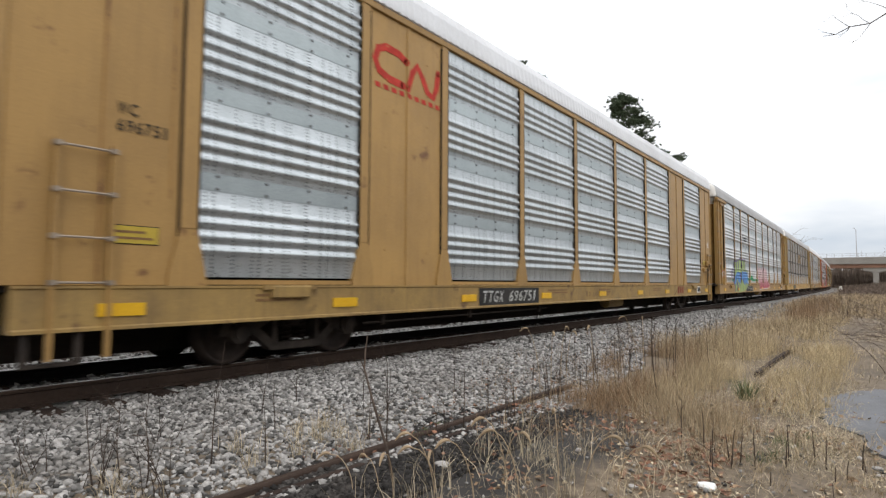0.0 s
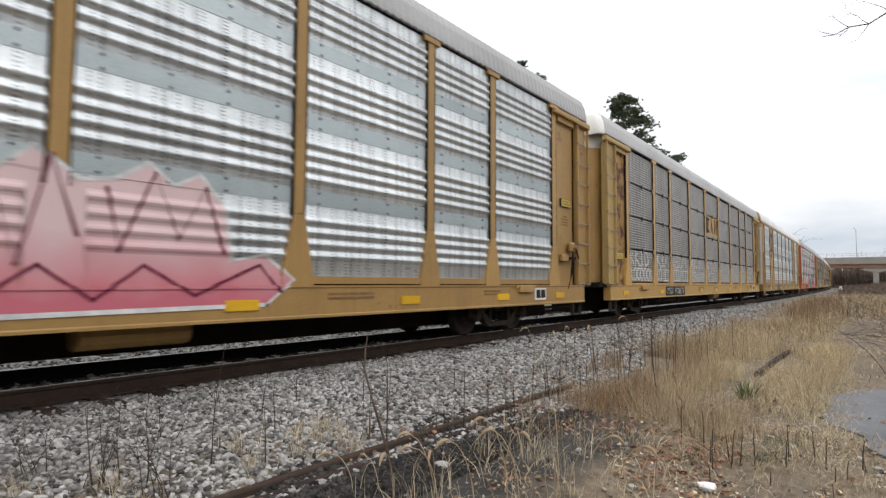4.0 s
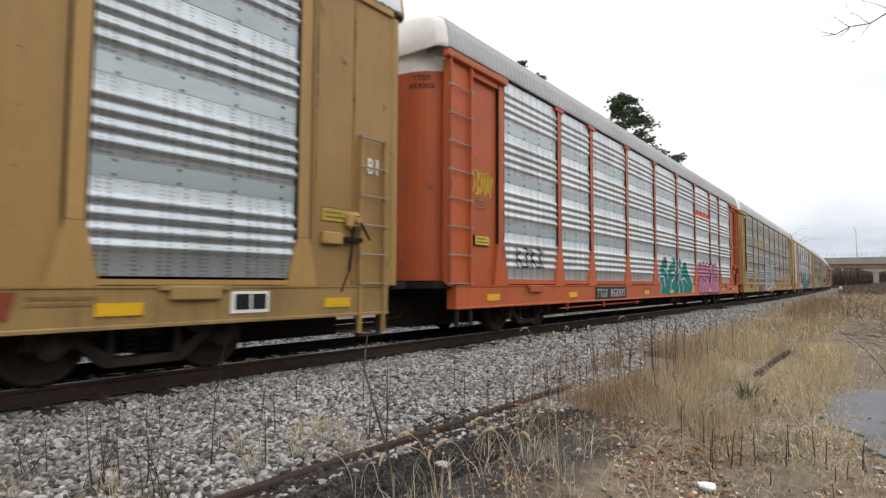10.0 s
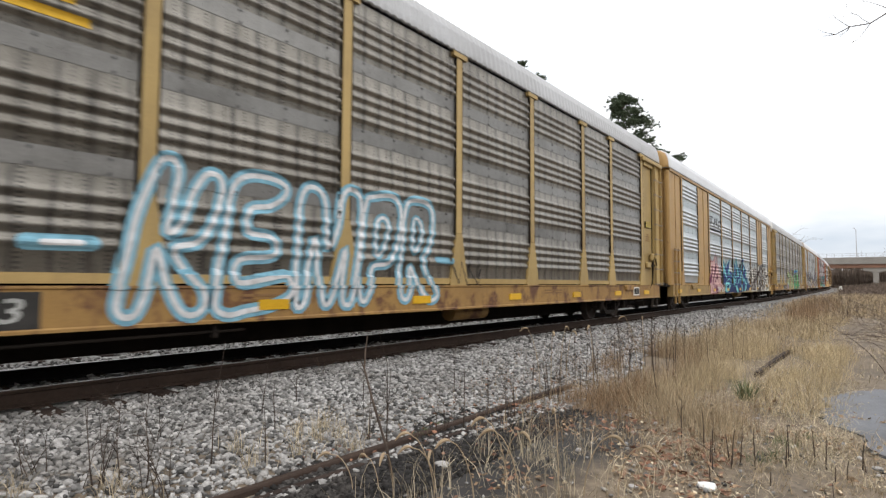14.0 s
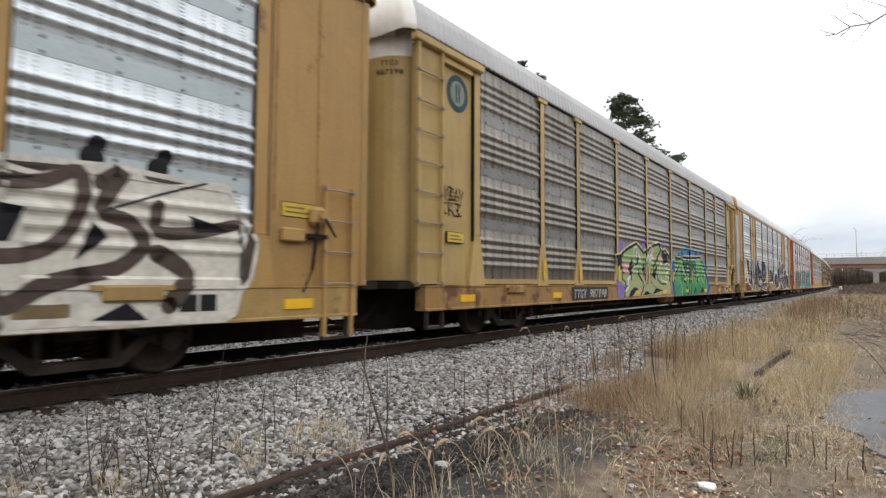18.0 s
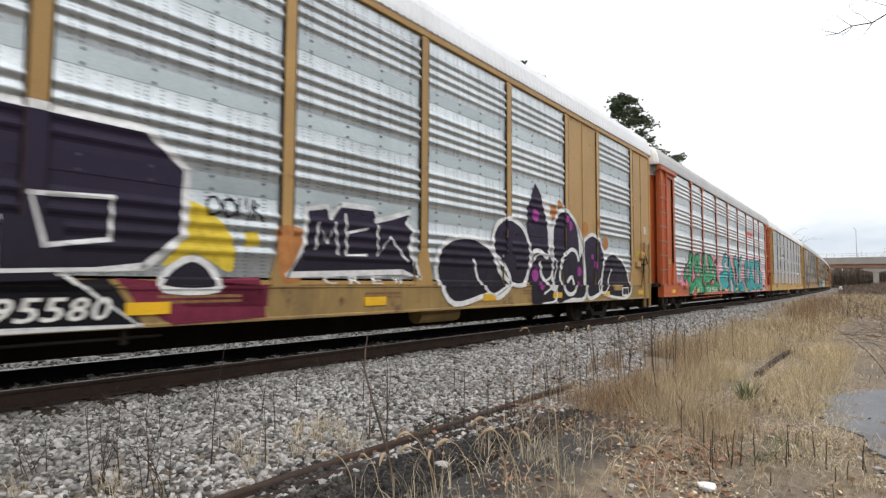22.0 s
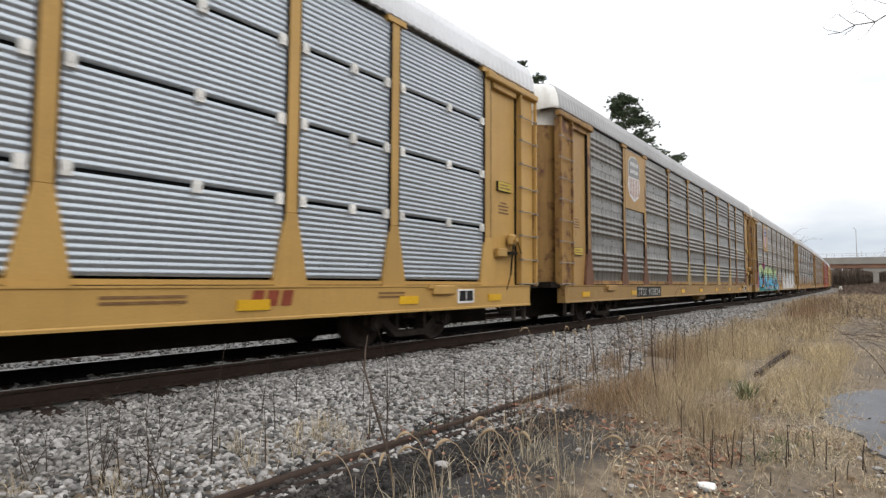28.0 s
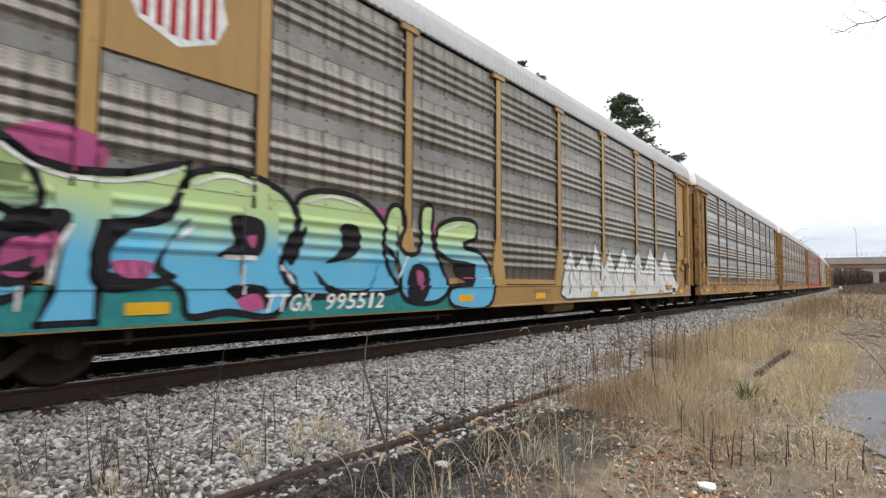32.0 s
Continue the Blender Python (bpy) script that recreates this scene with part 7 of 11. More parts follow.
disc(bm, -12.15, 1.62, 0.20, 0.20, 18)
spray(c02, "round_sign", bm, CHALK, RIB, 0.004, "round white sign with a red ring")
bm = bmesh.new()
ribbon(bm, [(-12.15 + 0.19 * math.cos(t * math.pi / 9), 1.62 + 0.19 * math.sin(t * math.pi / 9)) for t in range(18)], 0.045, close=True)
ribbon(bm, [(-12.28, 1.75), (-12.02, 1.49)], 0.04)
spray(c02, "sign_ring", bm, RED_SPRAY, RIB, 0.007)

# c03: boxed emblem, two rows of white scrawl on every bay
bm = bmesh.new()
bar(bm, -1.28, 1.36, 3.40, 4.30)
spray(c03, "emblem_field", bm, M_YELLOW_CLEAN, FINE, 0.004)
bm = bmesh.new()
bar(bm, -1.18, -0.86, 3.46, 4.24)
for a in (-0.86, -0.25, 0.45, 0.95):
    bar(bm, a + 0.02, a + 0.16, 3.5, 4.2, 0.04)
for z in (3.5, 4.06):
    bar(bm, -0.95, -0.5, z, z + 0.14)
ribbon(bm, [(-0.15, 4.15), (0.2, 3.55)], 0.15)
ribbon(bm, [(0.62, 3.6), (0.8, 4.0), (0.98, 3.6), (1.2, 4.15)], 0.12)
spray(c03, "emblem", bm, M_BLACK, FINE, 0.008, "worn black emblem of plain bars")
for i, (a, b) in enumerate(zip(EDGES, EDGES[1:])):
    n = 5 if b - a > 2.3 else 3
    rows = wild_strokes(a + 0.22, b - 0.22, 1.68, 2.18, n, 40 + i) + wild_strokes(a + 0.22, b - 0.22, 1.18, 1.62, n + 2, 70 + i)
    spray(c03, "white_scrawl", stroke_figure(rows, 0.06), paint("dusty_white_spray", (0.62, 0.62, 0.61)), FINE, 0.004, "two rows of scrawled white letters")

# c04: dark crest on the smooth bay
bm = bmesh.new()
ribbon(bm, [(-8.07 + 0.62 * math.cos(t * math.pi / 10), 4.36 + 0.66 * math.sin(t * math.pi / 10)) for t in range(20)], 0.17, close=True)
fill(bm, [(-8.36, 4.62), (-8.22, 4.94), (-7.98, 4.98), (-7.78, 4.84), (-7.82, 4.56), (-8.05, 4.66)])
ribbon(bm, [(-8.40, 4.52), (-8.40, 4.1), (-8.07, 3.84), (-7.74, 4.1), (-7.74, 4.52), (-8.40, 4.52)], 0.045)
fill(bm, [(-8.07, 4.40), (-7.96, 4.2), (-8.03, 4.0), (-8.11, 4.0), (-8.18, 4.2)])
bar(bm, -8.55, -7.6, 3.60, 3.74)
fill(bm, [(-8.75, 3.5), (-8.45, 3.56), (-8.45, 3.72), (-8.75, 3.66)])
fill(bm, [(-7.68, 3.56), (-7.38, 3.5), (-7.38, 3.66), (-7.68, 3.72)])
bar(bm, -8.40, -8.12, 3.14, 3.36)
bar(bm, -8.04, -7.76, 3.14, 3.36)
spray(c04, "emblem", bm, paint("crest_ink", (0.045, 0.04, 0.045)), SMOOTH, 0.004, "dark round crest with a shield")

# c05: teal rounded letters with white lines, pink bubble letters
daub(c05, RIB, 'graffiti', TEAL, 1, ((-1.10, 0.76), (-0.99, 1.04), (-1.01, 1.33), (-0.84, 1.38), (-0.90, 1.67), (-0.70, 1.86), (-0.47, 2.04), (-0.15, 2.11), (-0.02, 1.99), (0.01, 1.63), (0.18, 1.82), (0.68, 1.90), (0.71, 2.13), (0.95, 2.19), (1.11, 2.03), (1.07, 1.58), (1.23, 1.51), (1.27, 1.94), (1.55, 2.19), (1.85, 2.09), (2.00, 1.84), (2.18, 2.01), (2.47, 2.06), (2.77, 1.94), (2.87, 1.66), (3.30, 1.39), (3.48, 1.10), (3.36, 0.73), (1.65, 0.73), (-0.00, 0.68)), label='teal rounded sprayed letters outlined in white')
daub(c05, RIB, 'wine_patch', WINE, 2, ((-0.50, 1.93), (-0.05, 2.03), (-0.05, 1.88), (-0.52, 1.83)))
stroke(c05, RIB, 'stroke', CHALK, 3, 0.05, ((-1.09, 0.76), (-0.95, 1.13), (-0.97, 1.33), (-0.45, 1.35), (-0.41, 1.17), (-0.57, 0.96)))
stroke(c05, RIB, 'stroke', CHALK, 3, 0.06, ((-0.86, 1.38), (-0.90, 1.67), (-0.64, 1.94), (-0.34, 2.09), (-0.05, 2.08), (0.01, 1.72), (-0.15, 1.58), (-0.46, 1.62), (-0.14, 1.53), (0.12, 1.32)))
stroke(c05, RIB, 'stroke', CHALK, 3, 0.06, ((0.04, 1.54), (0.18, 1.80), (0.61, 1.90), (0.75, 2.15), (1.06, 2.08), (1.06, 1.68), (0.91, 1.53), (0.54, 1.51)))
stroke(c05, RIB, 'stroke', CHALK, 3, 0.05, ((0.99, 1.48), (0.87, 1.28), (0.47, 1.14)))
stroke(c05, RIB, 'stroke', CHALK, 3, 0.05, ((1.27, 1.51), (1.64, 1.61), (1.39, 1.19), (1.31, 0.74)))
stroke(c05, RIB, 'stroke', CHALK, 3, 0.05, ((0.26, 1.09), (0.13, 0.73)))
stroke(c05, RIB, 'stroke', CHALK, 3, 0.13, ((1.96, 1.73), (2.03, 1.89), (2.37, 2.06), (2.73, 1.94), (2.89, 1.66), (3.30, 1.42), (3.48, 1.10), (3.36, 0.75)))
stroke(c05, RIB, 'stroke', CHALK, 3, 0.06, ((1.91, 1.62), (1.86, 1.25), (2.37, 1.31), (2.67, 1.15)))
stroke(c05, RIB, 'stroke', CHALK, 3, 0.05, ((1.96, 1.20), (1.91, 0.78)))
stroke(c05, RIB, 'stroke', CHALK, 3, 0.06, ((1.30, 1.92), (1.47, 2.14), (1.73, 2.18), (1.91, 1.99), (1.82, 1.72), (1.56, 1.63), (1.35, 1.72)), close=True)
daub(c05, RIB, 'graffiti', PINKB, 1, ((4.54, 0.71), (4.51, 1.23), (4.59, 1.68), (4.78, 2.04), (4.98, 1.94), (5.18, 2.06), (5.40, 1.90), (5.61, 2.07), (5.90, 2.07), (6.03, 1.86), (6.33, 2.09), (6.60, 2.00), (6.87, 1.98), (7.09, 2.04), (7.28, 1.91), (7.50, 2.02), (7.71, 1.94), (8.04, 2.07), (8.33, 1.93), (8.34, 1.41), (8.48, 1.09), (8.34, 0.68), (5.87, 0.68)), True, edge=(PLUM, 0.06), label='pink sprayed bubble letters with dark outlines')
stroke(c05, RIB, 'stroke', PLUM, 3, 0.06, ((4.96, 1.90), (4.96, 1.32), (4.71, 1.23)))
stroke(c05, RIB, 'stroke', PLUM, 3, 0.06, ((5.00, 1.79), (5.01, 1.32), (4.88, 1.08), (4.93, 0.70)))
stroke(c05, RIB, 'stroke', PLUM, 3, 0.06, ((5.40, 1.86), (5.41, 1.33), (5.48, 0.76)))
stroke(c05, RIB, 'stroke', PLUM, 3, 0.06, ((5.52, 1.33), (5.74, 1.25), (5.95, 1.30)))
stroke(c05, RIB, 'stroke', PLUM, 3, 0.06, ((5.68, 1.54), (5.95, 1.60), (5.90, 1.90)))
stroke(c05, RIB, 'stroke', PLUM, 3, 0.06, ((5.99, 1.86), (5.97, 1.34), (6.05, 0.67)))
stroke(c05, RIB, 'stroke', PLUM, 3, 0.06, ((6.34, 1.53), (6.28, 1.35), (6.41, 1.34)))
stroke(c05, RIB, 'stroke', PLUM, 3, 0.06, ((6.63, 1.91), (6.61, 1.09), (6.69, 0.68)))
stroke(c05, RIB, 'stroke', PLUM, 3, 0.06, ((6.75, 1.18), (7.17, 1.76), (7.25, 1.28), (7.18, 0.66)))
stroke(c05, RIB, 'stroke', PLUM, 3, 0.06, ((7.59, 1.93), (7.60, 1.09), (7.72, 0.67)))
stroke(c05, RIB, 'stroke', PLUM, 3, 0.06, ((7.87, 1.50), (8.27, 1.49), (8.30, 1.83)))
stroke(c05, RIB, 'stroke', PLUM, 3, 0.06, ((7.88, 1.31), (8.39, 1.20)))
spots(c05, RIB, 'highlight', CHALK, 4, ((4.79, 1.89, 0.05), (5.16, 1.90, 0.05), (5.67, 1.91, 0.05), (6.27, 1.92, 0.06), (6.90, 1.93, 0.06), (7.39, 1.87, 0.06), (7.95, 1.87, 0.06),))
stroke(c05, RIB, 'stroke', DARKLINE, 2, 0.04, ((8.63, 1.58), (8.82, 1.71), (8.95, 1.56), (8.72, 1.40), (9.05, 1.54), (9.01, 1.10)))
stroke(c05, RIB, 'stroke', DARKLINE, 2, 0.03, ((8.82, 1.42), (9.25, 1.49), (8.95, 1.12)))
SWOOSH = paint("swoosh_red", (0.60, 0.07, 0.03))
for car, ya, za in ((c05, 4.45, 4.0), (c10, 4.25, 4.0)):
    bm = bmesh.new()
    for i in range(4):
        bar(bm, ya + 0.62 * i, ya + 0.52 + 0.62 * i, za + 0.12, za + 0.34, 0.1)
    bar(bm, ya, ya + 2.3, za, za + 0.045, 0.06)
    spray(car, "emblem", bm, SWOOSH, RIB, 0.006, "slanted red emblem bars")
spray(c05, "tag", stroke_figure(wild_strokes(-11.2, -9.9, 1.42, 1.86, 4, 5), 0.05), INK, RIB, 0.005, "small black tag")
spray(c05, "tag", stroke_figure(wild_strokes(-12.9, -12.1, 2.82, 3.3, 4, 9), 0.05), paint("ochre_spray", (0.58, 0.36, 0.05)), RIB, 0.004, "ochre tag on the end panel")

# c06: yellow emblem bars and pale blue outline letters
GOLD = paint("emblem_gold", (0.50, 0.30, 0.03))
bm = bmesh.new()
for i in range(3):
    a = -6.45 + i * 0.52
    bar(bm, a, a + 0.42, 4.06, 4.16)
    bar(bm, a, a + 0.42, 3.80, 3.90)
    bar(bm, a, a + 0.14, 3.80, 4.16)
bar(bm, -6.5, -4.85, 3.60, 3.70)
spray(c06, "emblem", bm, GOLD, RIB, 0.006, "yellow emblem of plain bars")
stroke(c06, RIB, 'glow', PALE_BLUE, 1, 0.17, ((-4.36, 1.76), (-4.25, 2.10), (-4.11, 2.40), (-3.96, 2.44), (-3.90, 2.28), (-3.97, 1.89), (-4.03, 1.63), (-3.87, 1.71), (-3.72, 2.11), (-3.56, 2.34), (-3.40, 2.32), (-3.37, 2.12), (-3.50, 1.74), (-3.67, 1.53), (-3.93, 1.45), (-3.79, 1.20), (-3.62, 1.01), (-3.59, 0.82), (-3.71, 0.71), (-3.87, 0.76), (-4.01, 1.01), (-4.14, 1.44), (-4.22, 1.08), (-4.32, 0.78), (-4.43, 0.71), (-4.53, 0.78), (-4.52, 0.96), (-4.43, 1.37)), close=True)
stroke(c06, RIB, 'glow', PALE_BLUE, 1, 0.17, ((-3.29, 0.69), (-3.45, 0.78), (-3.44, 1.01), (-3.35, 1.48), (-3.29, 1.89), (-3.22, 2.24), (-3.03, 2.40), (-2.70, 2.42), (-2.46, 2.35), (-2.48, 2.20), (-2.69, 2.06), (-2.98, 1.99), (-3.01, 1.71), (-2.68, 1.66), (-2.58, 1.52), (-2.68, 1.41), (-3.12, 1.35), (-3.15, 1.08), (-2.75, 1.12), (-2.41, 1.16), (-2.38, 0.93), (-2.66, 0.79), (-3.06, 0.73)), close=True)
stroke(c06, RIB, 'glow', PALE_BLUE, 1, 0.17, ((-2.31, 0.78), (-2.27, 1.23), (-2.24, 1.84), (-2.20, 2.23), (-2.06, 2.40), (-1.86, 2.35), (-1.76, 2.12), (-1.74, 1.56), (-1.56, 1.90), (-1.49, 2.32), (-1.33, 2.46), (-1.10, 2.37), (-1.09, 1.94), (-1.19, 1.34), (-1.30, 0.84), (-1.43, 0.76), (-1.50, 0.92), (-1.42, 1.58), (-1.63, 1.00), (-1.78, 0.77), (-1.88, 0.93), (-1.95, 1.71), (-2.08, 1.24), (-2.17, 0.82)), close=True)
stroke(c06, RIB, 'glow', PALE_BLUE, 1, 0.17, ((-1.07, 0.79), (-1.16, 1.00), (-1.08, 1.60), (-0.98, 2.29), (-0.79, 2.42), (-0.34, 2.46), (-0.17, 2.20), (-0.26, 1.73), (-0.46, 1.40), (-0.81, 1.33), (-0.89, 1.04)), close=True)
stroke(c06, RIB, 'glow', PALE_BLUE, 1, 0.17, ((-0.11, 0.81), (-0.25, 0.95), (-0.16, 1.64), (-0.06, 2.31), (0.15, 2.47), (0.57, 2.42), (0.66, 2.08), (0.54, 1.68), (0.39, 1.48), (0.58, 1.09), (0.71, 0.87), (0.49, 0.78), (0.25, 0.99), (0.07, 1.35), (0.01, 0.98)), close=True)
stroke(c06, RIB, 'glow', PALE_BLUE, 1, 0.136, ((-0.60, 2.11), (-0.47, 1.99), (-0.59, 1.62), (-0.75, 1.52), (-0.75, 1.97)), close=True)
stroke(c06, RIB, 'glow', PALE_BLUE, 1, 0.136, ((0.16, 2.14), (0.35, 2.06), (0.31, 1.76), (0.12, 1.61)), close=True)
stroke(c06, RIB, 'letter', CHALK, 3, 0.065, ((-4.36, 1.76), (-4.25, 2.10), (-4.11, 2.40), (-3.96, 2.44), (-3.90, 2.28), (-3.97, 1.89), (-4.03, 1.63), (-3.87, 1.71), (-3.72, 2.11), (-3.56, 2.34), (-3.40, 2.32), (-3.37, 2.12), (-3.50, 1.74), (-3.67, 1.53), (-3.93, 1.45), (-3.79, 1.20), (-3.62, 1.01), (-3.59, 0.82), (-3.71, 0.71), (-3.87, 0.76), (-4.01, 1.01), (-4.14, 1.44), (-4.22, 1.08), (-4.32, 0.78), (-4.43, 0.71), (-4.53, 0.78), (-4.52, 0.96), (-4.43, 1.37)), close=True)
stroke(c06, RIB, 'letter', CHALK, 3, 0.065, ((-3.29, 0.69), (-3.45, 0.78), (-3.44, 1.01), (-3.35, 1.48), (-3.29, 1.89), (-3.22, 2.24), (-3.03, 2.40), (-2.70, 2.42), (-2.46, 2.35), (-2.48, 2.20), (-2.69, 2.06), (-2.98, 1.99), (-3.01, 1.71), (-2.68, 1.66), (-2.58, 1.52), (-2.68, 1.41), (-3.12, 1.35), (-3.15, 1.08), (-2.75, 1.12), (-2.41, 1.16), (-2.38, 0.93), (-2.66, 0.79), (-3.06, 0.73)), close=True)
stroke(c06, RIB, 'letter', CHALK, 3, 0.065, ((-2.31, 0.78), (-2.27, 1.23), (-2.24, 1.84), (-2.20, 2.23), (-2.06, 2.40), (-1.86, 2.35), (-1.76, 2.12), (-1.74, 1.56), (-1.56, 1.90), (-1.49, 2.32), (-1.33, 2.46), (-1.10, 2.37), (-1.09, 1.94), (-1.19, 1.34), (-1.30, 0.84), (-1.43, 0.76), (-1.50, 0.92), (-1.42, 1.58), (-1.63, 1.00), (-1.78, 0.77), (-1.88, 0.93), (-1.95, 1.71), (-2.08, 1.24), (-2.17, 0.82)), close=True)
stroke(c06, RIB, 'letter', CHALK, 3, 0.065, ((-1.07, 0.79), (-1.16, 1.00), (-1.08, 1.60), (-0.98, 2.29), (-0.79, 2.42), (-0.34, 2.46), (-0.17, 2.20), (-0.26, 1.73), (-0.46, 1.40), (-0.81, 1.33), (-0.89, 1.04)), close=True)
stroke(c06, RIB, 'letter', CHALK, 3, 0.065, ((-0.11, 0.81), (-0.25, 0.95), (-0.16, 1.64), (-0.06, 2.31), (0.15, 2.47), (0.57, 2.42), (0.66, 2.08), (0.54, 1.68), (0.39, 1.48), (0.58, 1.09), (0.71, 0.87), (0.49, 0.78), (0.25, 0.99), (0.07, 1.35), (0.01, 0.98)), close=True)
stroke(c06, RIB, 'letter', CHALK, 3, 0.052000000000000005, ((-0.60, 2.11), (-0.47, 1.99), (-0.59, 1.62), (-0.75, 1.52), (-0.75, 1.97)), close=True)
stroke(c06, RIB, 'letter', CHALK, 3, 0.052000000000000005, ((0.16, 2.14), (0.35, 2.06), (0.31, 1.76), (0.12, 1.61)), close=True)
stroke(c06, RIB, 'stroke', PALE_BLUE, 1, 0.16, ((-5.31, 1.45), (-4.75, 1.46)))
stroke(c06, RIB, 'stroke', CHALK, 3, 0.06, ((-5.18, 1.45), (-4.85, 1.46)))
stroke(c06, RIB, 'stroke', PALE_BLUE, 1, 0.12, ((0.78, 1.49), (1.20, 1.48)))
stroke(c06, RIB, 'stroke', DARKLINE, 4, 0.04, ((1.20, 1.40), (1.38, 1.09), (1.47, 1.46), (1.65, 1.04), (1.74, 1.42), (2.03, 1.04), (2.17, 1.34)), False)
bm = bmesh.new()
bar(bm, -12.98, -12.32, 3.68, 4.24)
spray(c06, "sign", bm, M_SIGN, RIB, 0.004, "yellow placard")
bm = bmesh.new()
for z in (4.04, 3.90, 3.76):
    bar(bm, -12.88, -12.45, z, z + 0.07)
spray(c06, "printed_line", bm, GOLD, RIB, 0.008)

# c07: dark emblem, then rose, blue and brown-and-white wild style
bm = bmesh.new()
for i in range(4):
    bar(bm, -6.95, -6.25 - 0.1 * i, 4.28 - 0.11 * i, 4.34 - 0.11 * i, 0.25)
ribbon(bm, [(-5.95, 3.92), (-5.6, 4.3), (-5.35, 3.98), (-5.15, 4.3)], 0.15)
ribbon(bm, [(-4.55, 4.22), (-4.95, 4.2), (-4.6, 4.02), (-5.0, 3.94)], 0.12)
for i in range(14):
    bar(bm, -6.85 + i * 0.175, -6.74 + i * 0.175, 3.66, 3.78)
spray(c07, "emblem", bm, BRACKET_INK, SMOOTH, 0.006, "dark slanted emblem of plain bars")
spots(c07, SMOOTH, 'black_spot', INK, 0, ((-6.81, 2.32, 0.08), (-4.25, 1.89, 0.07), (-3.10, 2.25, 0.06), (-3.26, 2.09, 0.10), (-2.00, 2.10, 0.07), (-1.72, 2.06, 0.09),))
daub(c07, SMOOTH, 'paint_cloud', INK, 0, ((-5.57, 2.04), (-5.37, 2.03), (-5.26, 1.72), (-5.27, 1.33), (-5.42, 1.45), (-5.55, 1.70)), True)
daub(c07, SMOOTH, 'paint_cloud', INK, 0, ((-4.45, 1.65), (-4.16, 1.68), (-4.04, 1.30), (-4.22, 0.94), (-4.47, 0.94)), True)
daub(c07, SMOOTH, 'graffiti', ROSE, 1, ((-7.29, 1.41), (-7.06, 1.57), (-6.90, 1.74), (-6.99, 1.98), (-6.95, 2.33), (-6.83, 2.22), (-6.65, 2.13), (-6.68, 2.30), (-6.51, 2.17), (-6.15, 2.20), (-5.88, 2.45), (-5.77, 2.61), (-5.75, 2.35), (-5.81, 2.10), (-5.57, 2.07), (-5.51, 2.39), (-5.42, 2.51), (-5.38, 2.29), (-5.40, 1.96), (-5.28, 2.11), (-5.28, 2.24), (-5.23, 2.11), (-5.09, 1.80), (-4.79, 1.49), (-4.83, 2.10), (-4.77, 2.11), (-4.68, 1.49), (-4.55, 1.15), (-4.43, 0.94), (-4.85, 0.80), (-5.82, 0.65), (-7.02, 0.62), (-7.25, 0.61)), edge=(WINE, 0.05), label='pale pink and wine-red angular graffiti')
daub(c07, SMOOTH, 'wine_shape', WINEF, 2, ((-7.29, 1.36), (-6.81, 1.59), (-6.59, 1.83), (-6.67, 1.98), (-6.39, 1.96), (-6.49, 1.62), (-6.64, 1.39), (-6.70, 1.18), (-7.27, 1.12)))
daub(c07, SMOOTH, 'wine_shape', WINEF, 2, ((-6.13, 1.65), (-5.98, 1.90), (-5.81, 2.07), (-5.57, 2.04), (-5.68, 1.75), (-6.07, 1.48), (-6.22, 1.19), (-6.23, 0.91), (-6.15, 0.82), (-6.25, 0.77), (-6.47, 1.13), (-6.33, 1.41)))
daub(c07, SMOOTH, 'wine_shape', WINEF, 2, ((-5.74, 1.35), (-5.49, 1.67), (-5.32, 1.52), (-5.24, 1.30)))
daub(c07, SMOOTH, 'wine_shape', WINEF, 2, ((-5.84, 1.32), (-5.65, 1.20), (-6.05, 1.12)))
daub(c07, SMOOTH, 'wine_shape', WINEF, 2, ((-6.11, 1.07), (-5.77, 0.96), (-5.51, 0.80), (-5.93, 0.65), (-6.13, 0.82)))
daub(c07, SMOOTH, 'wine_shape', WINEF, 2, ((-5.15, 1.27), (-4.94, 1.08), (-4.84, 0.86), (-5.01, 0.95)))
daub(c07, SMOOTH, 'wine_shape', WINEF, 2, ((-6.70, 1.23), (-6.51, 1.02), (-6.36, 0.80), (-6.19, 0.74), (-6.61, 1.18)))
daub(c07, SMOOTH, 'wine_shape', WINEF, 2, ((-6.91, 1.02), (-6.67, 0.68), (-6.87, 0.76)))
stroke(c07, SMOOTH, 'stroke', WINE, 2, 0.05, ((-6.58, 1.50), (-6.48, 1.59), (-6.37, 1.46), (-6.37, 1.24)))
daub(c07, SMOOTH, 'graffiti', NAVY, 1, ((-4.09, 2.35), (-3.71, 2.24), (-3.10, 1.94), (-3.05, 2.11), (-2.16, 2.46), (-2.47, 2.00), (-2.64, 1.81), (-1.88, 1.73), (-1.35, 1.57), (-1.30, 0.66), (-4.04, 0.61)), label='navy and aqua angular graffiti')
daub(c07, SMOOTH, 'aqua_shape', AQUA, 2, ((-4.08, 2.34), (-3.80, 2.07), (-3.41, 1.72), (-3.06, 1.31), (-3.70, 1.62), (-3.98, 1.79)))
daub(c07, SMOOTH, 'aqua_shape', AQUA, 2, ((-2.47, 2.00), (-2.85, 1.71), (-2.40, 1.63)))
daub(c07, SMOOTH, 'aqua_shape', AQUA, 2, ((-3.97, 0.75), (-3.64, 1.08), (-3.19, 1.20), (-2.63, 1.17), (-2.51, 0.98), (-3.07, 0.72), (-3.67, 0.66)))
daub(c07, SMOOTH, 'letter', NAVY, 3, ((-3.63, 0.93), (-3.18, 1.08), (-2.86, 1.04), (-3.18, 0.84)))
